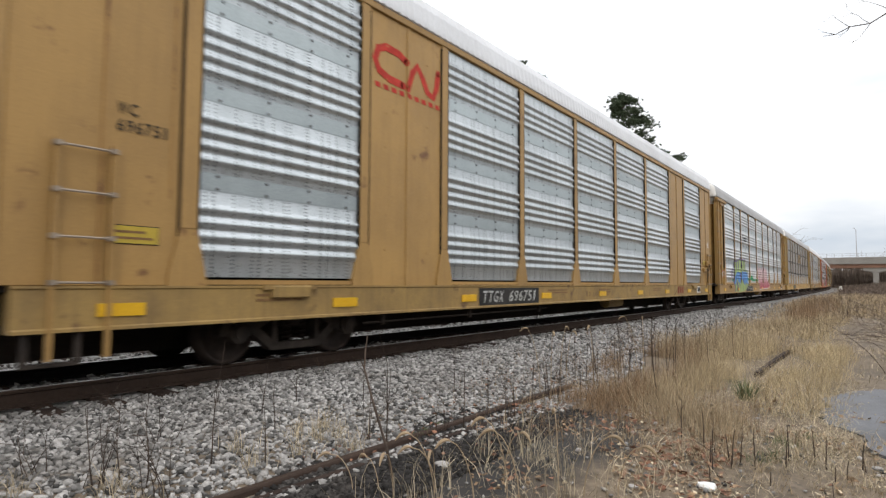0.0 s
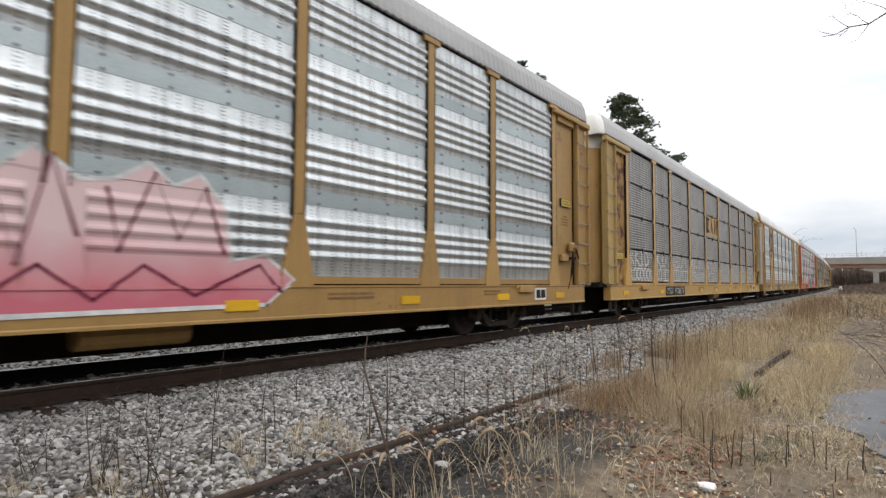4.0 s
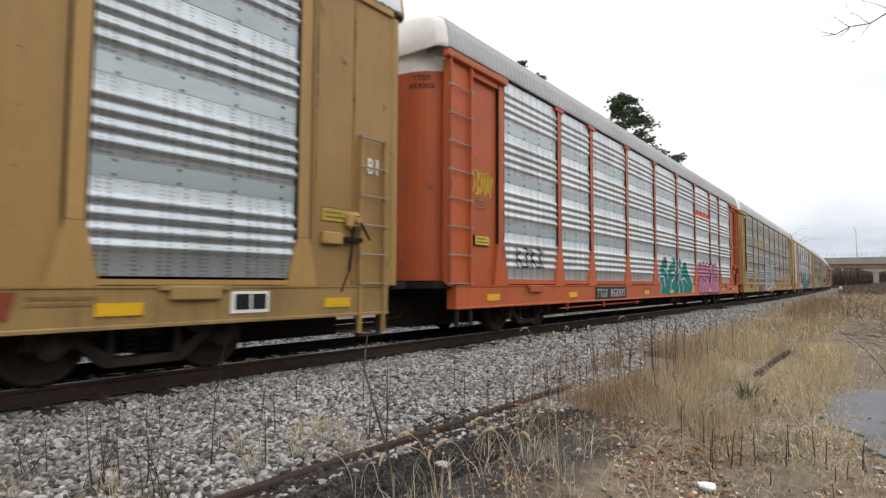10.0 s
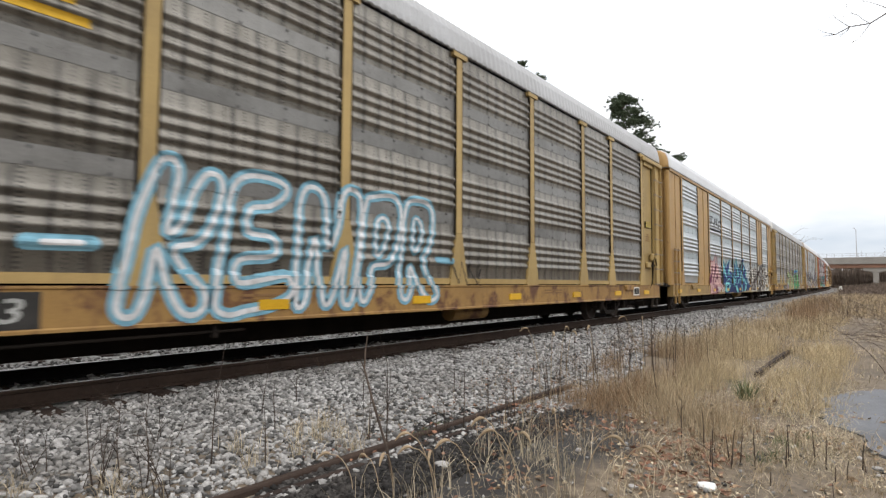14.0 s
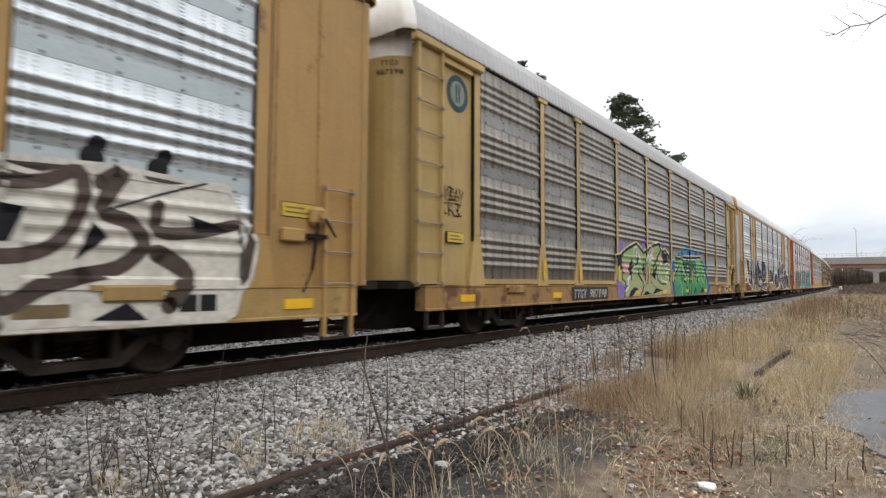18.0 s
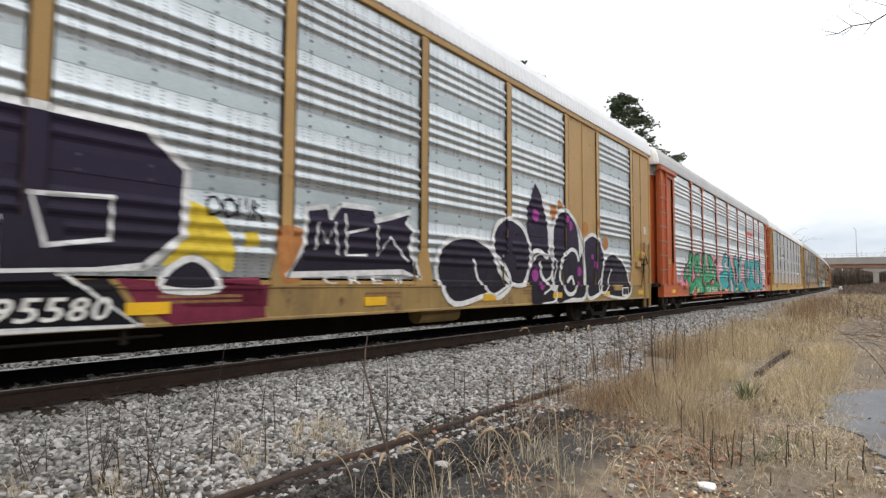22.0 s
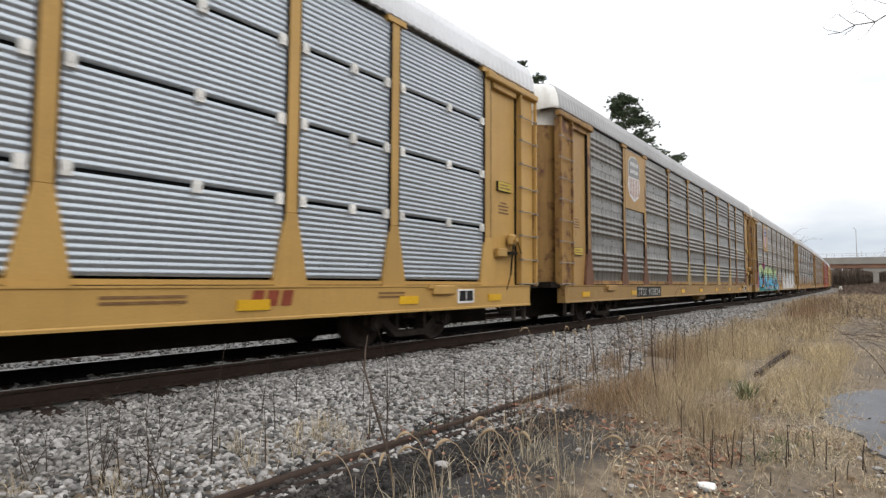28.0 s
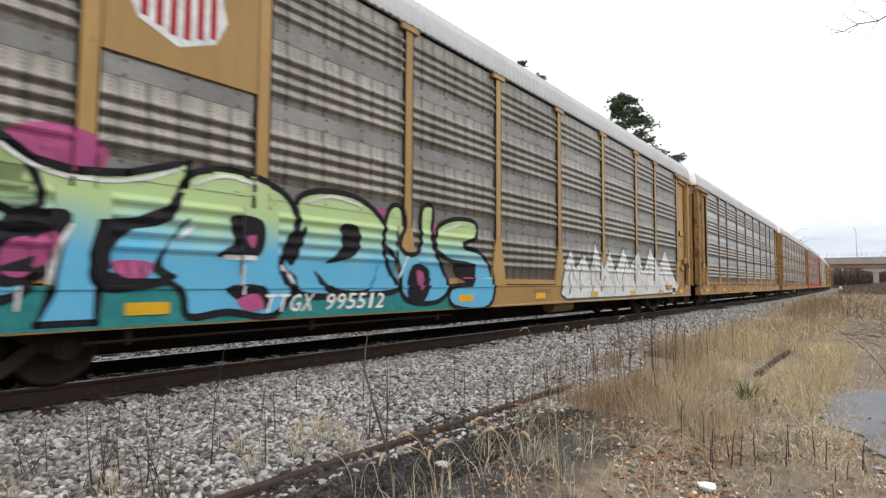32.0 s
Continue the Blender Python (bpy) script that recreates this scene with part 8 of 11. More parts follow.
stroke(c07, SMOOTH, 'stroke', AQUA, 3, 0.04, ((-4.09, 2.38), (-3.09, 1.90), (-3.05, 2.11), (-2.16, 2.45), (-2.47, 1.97)), False)
stroke(c07, SMOOTH, 'stroke', AQUA, 3, 0.05, ((-3.98, 2.05), (-3.94, 0.75)), False)
stroke(c07, SMOOTH, 'stroke', AQUA, 3, 0.05, ((-2.98, 1.58), (-2.15, 1.58), (-1.46, 1.47), (-1.28, 1.09)), False)
stroke(c07, SMOOTH, 'stroke', AQUA, 3, 0.05, ((-3.08, 1.23), (-2.39, 1.39), (-2.01, 1.27), (-2.14, 1.09), (-2.63, 1.17)), False)
daub(c07, SMOOTH, 'paint_cloud', INK, 0, ((0.14, 2.03), (0.52, 2.10), (0.75, 2.24), (0.99, 2.23), (1.15, 2.02), (0.76, 1.78), (0.39, 1.84)), True)
spots(c07, SMOOTH, 'black_spot', INK, 0, ((-0.74, 2.31, 0.10), (0.52, 2.19, 0.08), (1.11, 2.24, 0.08), (-1.64, 2.26, 0.11), (2.77, 1.72, 0.09),))
daub(c07, SMOOTH, 'graffiti', NAVY, 1, ((-1.81, 1.70), (-1.65, 1.65), (-1.49, 1.71), (-1.40, 1.85), (-1.49, 2.55), (-1.34, 2.41), (-1.20, 2.32), (-0.74, 2.17), (-0.69, 2.13), (-0.53, 1.66), (-0.46, 1.52), (-0.60, 2.07), (-0.57, 2.66), (-0.41, 2.54), (-0.22, 2.31), (0.14, 2.04), (0.76, 1.78), (1.08, 1.94), (1.35, 2.34), (1.23, 2.71), (1.50, 2.49), (1.89, 2.61), (1.72, 2.28), (2.20, 2.15), (2.63, 1.93), (2.38, 1.58), (2.89, 1.47), (3.40, 1.18), (3.84, 0.95), (3.28, 0.72), (1.12, 0.64), (-0.40, 0.61), (-1.76, 0.61)), label='navy and aqua angular graffiti')
daub(c07, SMOOTH, 'aqua_shape', AQUA, 2, ((-1.48, 2.51), (-1.35, 1.91), (-1.33, 1.85), (-1.17, 1.91), (-1.28, 2.08), (-1.38, 2.32)))
daub(c07, SMOOTH, 'aqua_shape', AQUA, 2, ((-0.60, 2.58), (-0.58, 2.13), (-0.40, 2.10), (-0.10, 1.51), (0.17, 1.53), (0.05, 1.74), (-0.15, 1.95), (-0.28, 2.12), (-0.44, 2.40)))
daub(c07, SMOOTH, 'aqua_shape', AQUA, 2, ((-1.48, 1.30), (-1.39, 1.39), (-1.20, 1.39), (-1.18, 1.02), (-1.21, 0.88), (-1.38, 1.18)))
daub(c07, SMOOTH, 'aqua_shape', AQUA, 2, ((-0.99, 1.49), (-0.71, 1.57), (-0.79, 1.41), (-0.48, 1.13), (-0.29, 1.10), (-0.70, 1.22), (-0.89, 1.40)))
daub(c07, SMOOTH, 'aqua_shape', AQUA, 2, ((-0.70, 1.30), (-0.43, 1.44), (-0.48, 1.31), (-0.51, 1.16), (-0.39, 1.10)))
daub(c07, SMOOTH, 'aqua_shape', AQUA, 2, ((-1.00, 1.03), (-0.85, 1.06), (-0.40, 0.78), (-0.39, 0.62), (-0.79, 0.64), (-0.94, 0.85), (-1.01, 0.68)))
daub(c07, SMOOTH, 'aqua_shape', AQUA, 2, ((0.05, 1.20), (0.20, 1.33), (0.56, 1.46), (0.28, 1.21), (0.41, 1.10)))
daub(c07, SMOOTH, 'aqua_shape', AQUA, 2, ((0.41, 1.08), (0.71, 1.08), (1.05, 0.80), (0.99, 0.68), (0.72, 0.66), (0.87, 0.80)))
daub(c07, SMOOTH, 'aqua_shape', AQUA, 2, ((0.76, 1.72), (1.10, 1.80), (0.93, 1.50), (0.77, 1.42), (0.71, 1.28), (0.86, 1.13), (0.61, 1.28), (0.73, 1.49)))
daub(c07, SMOOTH, 'aqua_shape', AQUA, 2, ((1.06, 1.29), (1.25, 1.83), (1.35, 1.52), (1.42, 1.21)))
daub(c07, SMOOTH, 'aqua_shape', AQUA, 2, ((1.30, 2.34), (1.65, 2.32), (2.02, 1.96), (1.34, 1.73), (1.53, 2.14)))
daub(c07, SMOOTH, 'aqua_shape', AQUA, 2, ((1.43, 1.29), (1.62, 1.44), (2.12, 1.40), (2.67, 1.17), (2.78, 1.07), (2.33, 1.08), (2.17, 1.24), (1.63, 1.31)))
daub(c07, SMOOTH, 'aqua_shape', AQUA, 2, ((1.55, 0.69), (2.02, 1.14), (2.36, 0.84), (2.34, 0.70), (2.07, 1.02), (1.88, 0.68)))
daub(c07, SMOOTH, 'aqua_shape', AQUA, 2, ((2.30, 1.64), (2.59, 1.90), (2.74, 1.68), (2.43, 1.56)))
stroke(c07, SMOOTH, 'stroke', AQUA, 3, 0.04, ((-1.37, 2.31), (-1.12, 1.89), (-1.34, 1.77), (-1.31, 1.60), (-1.21, 1.51)), False)
stroke(c07, SMOOTH, 'stroke', AQUA, 3, 0.04, ((-1.11, 2.01), (-0.95, 1.77), (-1.33, 1.69)), False)
stroke(c07, SMOOTH, 'stroke', AQUA, 3, 0.045, ((-0.70, 2.14), (-0.61, 1.66), (-0.46, 1.51), (0.31, 1.54), (0.15, 1.80)), False)
stroke(c07, SMOOTH, 'stroke', AQUA, 3, 0.04, ((-0.53, 2.63), (-0.22, 2.31), (0.14, 2.04), (0.76, 1.79), (1.33, 2.26), (1.86, 2.59)), False)
stroke(c07, SMOOTH, 'stroke', AQUA, 3, 0.04, ((1.49, 2.49), (2.20, 2.16), (2.63, 1.93)), False)
stroke(c07, SMOOTH, 'stroke', AQUA, 3, 0.06, ((-1.66, 1.77), (-1.21, 1.49)), False)
stroke(c07, SMOOTH, 'stroke', AQUA, 3, 0.08, ((-1.68, 1.43), (-1.52, 1.38), (-1.48, 1.17), (-1.58, 0.96)), False)
stroke(c07, SMOOTH, 'stroke', AQUA, 3, 0.05, ((2.41, 1.58), (3.40, 1.11), (3.43, 0.71)), False)
stroke(c07, SMOOTH, 'stroke', AQUA, 3, 0.05, ((-1.19, 1.34), (-0.69, 1.12)), False)
daub(c07, SMOOTH, 'letter', INK, 3, ((1.93, 0.69), (2.08, 0.89), (2.24, 0.70)))
daub(c07, SMOOTH, 'letter', INK, 3, ((-0.99, 0.66), (-0.98, 0.85), (-0.84, 0.65)))
daub(c07, SMOOTH, 'letter', INK, 3, ((-0.56, 1.87), (-0.33, 1.92), (-0.23, 1.60), (-0.44, 1.52)), True)
daub(c07, SMOOTH, 'graffiti', UMBER, 1, ((3.89, 0.67), (4.03, 1.09), (3.50, 1.36), (3.80, 1.65), (3.57, 1.73), (4.09, 1.90), (4.05, 2.26), (4.55, 2.09), (4.79, 2.28), (5.00, 2.07), (5.59, 2.08), (5.70, 2.31), (5.88, 2.14), (6.38, 2.12), (6.51, 2.33), (6.93, 1.81), (7.04, 2.50), (7.64, 2.09), (7.82, 2.38), (8.16, 2.26), (8.71, 2.46), (9.05, 2.19), (10.09, 2.26), (11.33, 2.19), (11.78, 1.58), (11.69, 1.11), (11.18, 0.63), (7.04, 0.61)), edge=(CREAM, 0.06), label='umber and cream interlaced graffiti')
daub(c07, SMOOTH, 'cream_shape', CREAM, 2, ((4.63, 2.07), (4.88, 2.22), (5.09, 1.71), (5.35, 1.36), (5.05, 1.18), (4.85, 1.29), (4.71, 1.69)))
daub(c07, SMOOTH, 'cream_shape', CREAM, 2, ((4.40, 0.85), (4.92, 1.09), (4.59, 0.77), (4.38, 0.62)))
daub(c07, SMOOTH, 'cream_shape', CREAM, 2, ((5.67, 1.09), (5.98, 1.10), (6.10, 0.63), (5.67, 0.64)))
daub(c07, SMOOTH, 'cream_shape', CREAM, 2, ((5.48, 2.05), (5.82, 1.75), (5.59, 1.61)))
daub(c07, SMOOTH, 'cream_shape', CREAM, 2, ((6.26, 2.00), (6.53, 1.79), (6.34, 1.53)))
daub(c07, SMOOTH, 'cream_shape', CREAM, 2, ((7.04, 1.69), (7.30, 1.83), (7.54, 1.10), (7.16, 0.96)))
daub(c07, SMOOTH, 'cream_shape', CREAM, 2, ((6.66, 1.31), (7.04, 1.57), (6.95, 1.22), (6.55, 1.13)))
daub(c07, SMOOTH, 'cream_shape', CREAM, 2, ((8.96, 1.78), (9.75, 1.81), (9.43, 1.22)))
daub(c07, SMOOTH, 'cream_shape', CREAM, 2, ((8.28, 0.95), (8.72, 1.10), (8.55, 0.69)))
daub(c07, SMOOTH, 'cream_shape', CREAM, 2, ((9.73, 0.62), (10.47, 1.11), (10.39, 0.61)))
stroke(c07, SMOOTH, 'stroke', CREAM, 3, 0.055, ((4.08, 2.19), (4.17, 1.67), (3.59, 1.68), (4.09, 1.42), (4.17, 1.28), (3.67, 1.22)))
stroke(c07, SMOOTH, 'stroke', CREAM, 3, 0.055, ((4.11, 2.24), (4.63, 1.89), (5.00, 1.71), (4.96, 2.04)))
stroke(c07, SMOOTH, 'stroke', CREAM, 3, 0.055, ((4.88, 2.06), (5.09, 1.51), (4.40, 1.17)))
stroke(c07, SMOOTH, 'stroke', CREAM, 3, 0.055, ((5.68, 2.23), (5.98, 1.76), (6.03, 2.10), (6.43, 2.28)))
stroke(c07, SMOOTH, 'stroke', CREAM, 3, 0.055, ((6.98, 2.43), (7.16, 2.12), (7.77, 1.98), (7.95, 2.34)))
stroke(c07, SMOOTH, 'stroke', CREAM, 3, 0.055, ((7.76, 1.85), (8.29, 2.27), (8.99, 2.25), (9.20, 1.92), (8.56, 1.37), (8.15, 0.95), (7.51, 0.61)))
stroke(c07, SMOOTH, 'stroke', CREAM, 3, 0.055, ((8.02, 1.99), (8.76, 1.83), (8.28, 1.36), (7.76, 1.60)))
stroke(c07, SMOOTH, 'stroke', CREAM, 3, 0.055, ((8.99, 2.16), (9.76, 2.06), (10.26, 2.27), (10.49, 1.99)))
stroke(c07, SMOOTH, 'stroke', CREAM, 3, 0.055, ((9.13, 1.21), (9.81, 1.39), (9.82, 1.81)))
stroke(c07, SMOOTH, 'stroke', CREAM, 3, 0.055, ((10.08, 1.97), (10.48, 1.26), (10.22, 0.65)))
stroke(c07, SMOOTH, 'stroke', CREAM, 3, 0.055, ((10.77, 2.00), (11.59, 1.73), (11.31, 1.24), (10.76, 1.56)))
stroke(c07, SMOOTH, 'stroke', CREAM, 3, 0.055, ((11.12, 1.11), (11.37, 0.66)))
stroke(c07, SMOOTH, 'stroke', CREAM, 3, 0.055, ((5.05, 1.61), (5.69, 1.42), (6.08, 1.76), (5.98, 1.07)))
stroke(c07, SMOOTH, 'stroke', CREAM, 3, 0.055, ((6.18, 1.21), (6.81, 0.84), (7.04, 1.22), (6.93, 1.69)))
stroke(c07, SMOOTH, 'stroke', CREAM, 3, 0.055, ((4.17, 1.07), (4.64, 1.19), (4.89, 1.09), (5.27, 0.66)))
stroke(c07, SMOOTH, 'stroke', INK, 4, 0.04, ((7.16, 1.10), (7.39, 1.47), (7.23, 1.64)))
stroke(c07, SMOOTH, 'stroke', INK, 4, 0.04, ((8.56, 1.50), (8.89, 1.11), (9.27, 0.83)))
stroke(c07, SMOOTH, 'stroke', INK, 4, 0.04, ((6.38, 1.32), (6.71, 1.80)))
spots(c07, SMOOTH, 'black_spot', INK, 0, ((3.39, 1.90, 0.10), (3.80, 2.00, 0.11), (5.19, 2.30, 0.09), (5.88, 2.36, 0.08), (6.71, 2.44, 0.11), (7.40, 2.38, 0.11), (9.00, 2.39, 0.09), (9.93, 2.46, 0.09), (10.61, 2.44, 0.09),))
spots(c07, SMOOTH, 'black_spot', INK, 0, ((7.35, 2.21, 0.16), (7.53, 2.35, 0.07), (8.13, 2.41, 0.05), (7.96, 2.29, 0.12), (8.95, 2.36, 0.16), (9.89, 2.32, 0.12), (10.54, 2.30, 0.12),))
daub(c07, SMOOTH, 'graffiti', CREAM, 4, ((6.90, 2.21), (7.11, 2.20), (7.24, 2.01), (7.47, 2.02), (7.61, 2.26), (7.71, 2.19), (7.77, 2.03), (7.92, 2.17), (8.31, 2.30), (8.68, 2.27), (8.82, 2.12), (8.96, 2.18), (9.18, 2.06), (9.40, 2.08), (9.81, 2.24), (10.16, 2.25), (10.44, 2.17), (10.74, 2.16), (11.17, 2.25), (11.47, 2.07), (11.49, 0.69), (10.58, 0.64), (9.45, 0.65), (7.48, 0.61), (6.97, 0.61)), True, label='cream field of umber ribbon letters')
stroke(c07, SMOOTH, 'letter', UMBER, 5, 0.36, ((6.92, 1.86), (7.17, 1.74), (7.33, 1.49), (7.46, 1.23), (7.60, 1.13), (7.52, 0.86), (7.21, 0.71), (6.97, 0.70)))
stroke(c07, SMOOTH, 'letter', UMBER, 5, 0.15, ((7.25, 1.85), (7.67, 1.90), (7.75, 1.80), (7.94, 1.53), (7.97, 1.42)))
stroke(c07, SMOOTH, 'letter', UMBER, 5, 0.28, ((7.77, 1.94), (8.03, 2.12), (8.37, 2.24), (8.62, 2.15), (8.70, 1.90), (8.51, 1.63), (8.11, 1.37), (7.80, 1.19), (7.66, 0.96), (7.62, 0.69)))
stroke(c07, SMOOTH, 'letter', UMBER, 5, 0.27, ((8.52, 1.35), (8.72, 1.14), (8.93, 0.88), (9.08, 0.68)))
stroke(c07, SMOOTH, 'letter', UMBER, 5, 0.14, ((8.89, 2.02), (9.11, 1.98), (9.48, 2.02), (9.77, 2.16), (9.82, 1.88), (9.66, 1.50), (9.35, 1.32), (8.78, 1.30)))
stroke(c07, SMOOTH, 'letter', UMBER, 5, 0.16, ((9.98, 2.08), (10.18, 2.20), (9.99, 1.82), (10.27, 1.69), (10.41, 1.47), (10.18, 1.23), (9.84, 1.14)))
stroke(c07, SMOOTH, 'letter', UMBER, 5, 0.26, ((7.96, 1.02), (8.30, 1.00), (8.42, 0.80), (8.55, 0.64)))
stroke(c07, SMOOTH, 'letter', UMBER, 5, 0.14, ((10.55, 1.90), (10.55, 1.63), (10.97, 1.64), (11.47, 1.77)))
stroke(c07, SMOOTH, 'letter', UMBER, 5, 0.2, ((10.56, 1.39), (10.89, 1.16), (10.67, 0.83)))
stroke(c07, SMOOTH, 'letter', UMBER, 5, 0.17, ((9.84, 1.14), (9.51, 1.04), (9.21, 0.86), (9.07, 1.00)))
daub(c07, SMOOTH, 'black_shape', INK, 6, ((7.02, 1.32), (7.11, 1.53), (7.20, 1.48), (7.32, 1.18), (7.24, 1.05), (7.07, 0.94)))
daub(c07, SMOOTH, 'black_shape', INK, 6, ((7.94, 1.88), (8.30, 1.90), (8.37, 1.78), (8.25, 1.59)))
daub(c07, SMOOTH, 'black_shape', INK, 6, ((7.70, 1.60), (7.81, 1.62), (7.91, 1.42), (7.84, 1.32)))
daub(c07, SMOOTH, 'black_shape', INK, 6, ((9.11, 1.79), (9.35, 1.76), (9.23, 1.44), (8.87, 1.42)))
daub(c07, SMOOTH, 'black_shape', INK, 6, ((9.77, 1.28), (9.91, 1.68), (10.06, 1.53)))
daub(c07, SMOOTH, 'black_shape', INK, 6, ((10.89, 1.83), (11.44, 1.68), (10.97, 1.64)))
daub(c07, SMOOTH, 'black_shape', INK, 6, ((9.92, 0.70), (10.24, 0.87), (10.45, 0.68)))
daub(c07, SMOOTH, 'black_shape', INK, 6, ((7.99, 0.66), (8.08, 0.80), (8.23, 0.65)))
stroke(c07, SMOOTH, 'fine_line', INK, 6, 0.025, ((6.91, 1.94), (7.21, 1.87), (7.48, 1.87), (7.67, 1.96), (7.67, 2.18), (7.60, 2.22), (7.59, 2.14)))
stroke(c07, SMOOTH, 'fine_line', INK, 6, 0.025, ((7.74, 1.94), (8.08, 2.16), (8.37, 2.28), (8.72, 2.19), (8.80, 1.85)))
stroke(c07, SMOOTH, 'fine_line', INK, 6, 0.025, ((7.56, 1.56), (7.67, 1.77), (7.70, 1.71), (7.58, 1.55)))
stroke(c07, SMOOTH, 'fine_line', INK, 6, 0.025, ((7.99, 1.57), (8.07, 1.63), (8.13, 1.57)))
stroke(c07, SMOOTH, 'fine_line', INK, 6, 0.025, ((8.82, 2.11), (9.00, 2.00), (9.40, 2.05)))
stroke(c07, SMOOTH, 'fine_line', INK, 6, 0.025, ((9.99, 1.78), (10.55, 2.02), (11.09, 2.22)))
spray(c07, "lettering", letters("TTGX 698", -5.85, -4.2, 0.70, 0.93, 0.012, 0.06, gap=0.16), M_WHITE, SMOOTH, 0.018)

# c08: green wild style, bright green block letters, round emblem, tag
daub(c08, RIB, 'lilac_cloud', LILAC, 0, ((-4.07, 2.34), (-3.81, 2.42), (-3.71, 2.06), (-4.02, 1.98)), True)
daub(c08, RIB, 'lilac_cloud', LILAC, 0, ((-1.89, 2.46), (-1.75, 2.63), (-1.60, 2.41), (-1.74, 2.14)), True)
daub(c08, RIB, 'lilac_cloud', LILAC, 0, ((0.16, 2.50), (0.37, 2.63), (0.51, 2.35)), True)
daub(c08, RIB, 'lilac_cloud', LILAC, 0, ((-4.42, 1.27), (-3.91, 1.29), (-3.81, 1.08), (-3.93, 0.69), (-4.40, 0.68)), True)
daub(c08, RIB, 'graffiti', SAGE, 1, ((-4.44, 1.91), (-3.93, 1.97), (-3.61, 2.12), (-3.17, 2.25), (-2.48, 2.42), (-2.32, 2.36), (-1.74, 2.14), (-1.16, 2.37), (-0.13, 2.56), (0.11, 2.36), (0.37, 2.28), (0.63, 2.36), (1.10, 2.19), (0.95, 1.85), (1.22, 1.76), (1.26, 1.43), (1.14, 1.10), (0.96, 0.70), (-3.93, 0.68), (-3.78, 1.04), (-4.42, 1.21)), label='sage green sprayed field with black and pink shapes')
stroke(c08, RIB, 'stroke', CREAM_LINE, 1, 0.13, ((-4.44, 1.91), (-3.93, 1.97), (-3.61, 2.12), (-3.17, 2.25), (-2.48, 2.42), (-2.32, 2.36), (-1.74, 2.14), (-1.16, 2.37), (-0.13, 2.56), (0.11, 2.36), (0.37, 2.28), (0.63, 2.36), (1.10, 2.19), (0.95, 1.85)), False)
stroke(c08, RIB, 'stroke', INK, 2, 0.09, ((-4.44, 1.89), (-3.93, 1.94), (-3.61, 2.09), (-3.17, 2.22), (-2.48, 2.39), (-2.32, 2.33), (-1.74, 2.11), (-1.16, 2.33), (-0.13, 2.52), (0.11, 2.32), (0.37, 2.24), (0.63, 2.32), (1.10, 2.14), (0.95, 1.81)), False)
daub(c08, RIB, 'pink_patch', SALMON, 2, ((-3.80, 1.71), (-3.16, 1.72), (-3.33, 1.52), (-3.24, 1.38), (-3.79, 1.43)), True)
daub(c08, RIB, 'pink_patch', SALMON, 2, ((-2.37, 2.15), (-2.21, 2.16), (-2.15, 1.92), (-2.37, 1.94)), True)
daub(c08, RIB, 'pink_patch', SALMON, 2, ((-1.77, 1.69), (-1.52, 1.70), (-1.60, 1.51)), True)
daub(c08, RIB, 'pink_patch', SALMON, 2, ((-1.03, 2.29), (-0.74, 2.32), (-0.81, 1.84), (-1.02, 1.90)), True)
daub(c08, RIB, 'pink_patch', SALMON, 2, ((-0.32, 2.05), (-0.05, 2.19), (0.23, 2.01), (0.12, 1.78)), True)
daub(c08, RIB, 'pink_patch', SALMON, 2, ((-2.47, 0.76), (-2.29, 1.02), (-2.21, 0.82)), True)
daub(c08, RIB, 'pink_patch', SALMON, 2, ((-1.73, 1.43), (-1.52, 1.48), (-1.41, 1.18), (-1.63, 1.13)), True)
daub(c08, RIB, 'black_shape', INK, 3, ((-2.98, 1.90), (-3.25, 1.68), (-3.33, 1.52), (-3.19, 1.34), (-2.96, 1.16), (-3.01, 1.46), (-2.97, 1.62), (-2.47, 1.69), (-2.37, 1.90), (-2.42, 2.06), (-2.57, 1.74), (-2.95, 1.68)))
daub(c08, RIB, 'black_shape', INK, 3, ((-4.37, 1.93), (-3.89, 1.88), (-3.91, 1.49), (-4.36, 1.57)))
daub(c08, RIB, 'black_shape', INK, 3, ((-1.91, 1.68), (-1.80, 1.95), (-1.79, 1.52), (-1.72, 1.26), (-1.90, 1.41), (-2.02, 1.59)))
daub(c08, RIB, 'black_shape', INK, 3, ((-1.01, 1.41), (-0.25, 1.80), (-0.51, 1.52), (-0.55, 1.21)))
daub(c08, RIB, 'black_shape', INK, 3, ((-3.48, 0.67), (-3.32, 0.86), (-2.95, 0.97), (-2.66, 0.93), (-2.37, 0.70), (-2.60, 0.81), (-2.85, 0.85), (-3.13, 0.69)))
daub(c08, RIB, 'black_shape', INK, 3, ((-2.12, 0.70), (-1.78, 0.85), (-1.25, 0.73), (-1.65, 0.72)))
daub(c08, RIB, 'black_shape', INK, 3, ((-1.14, 0.71), (-0.73, 0.95), (0.08, 0.84), (-0.58, 0.79)))
daub(c08, RIB, 'black_shape', INK, 3, ((0.20, 2.22), (1.01, 2.18), (0.82, 1.79), (0.37, 1.82)))
stroke(c08, RIB, 'stroke', INK, 3, 0.06, ((-3.84, 1.57), (-3.79, 1.22), (-3.62, 1.08), (-3.78, 0.94), (-3.85, 0.69)))
stroke(c08, RIB, 'stroke', INK, 3, 0.07, ((-2.30, 1.58), (-2.36, 1.41), (-1.99, 1.17), (-2.12, 0.92), (-2.34, 0.72)))
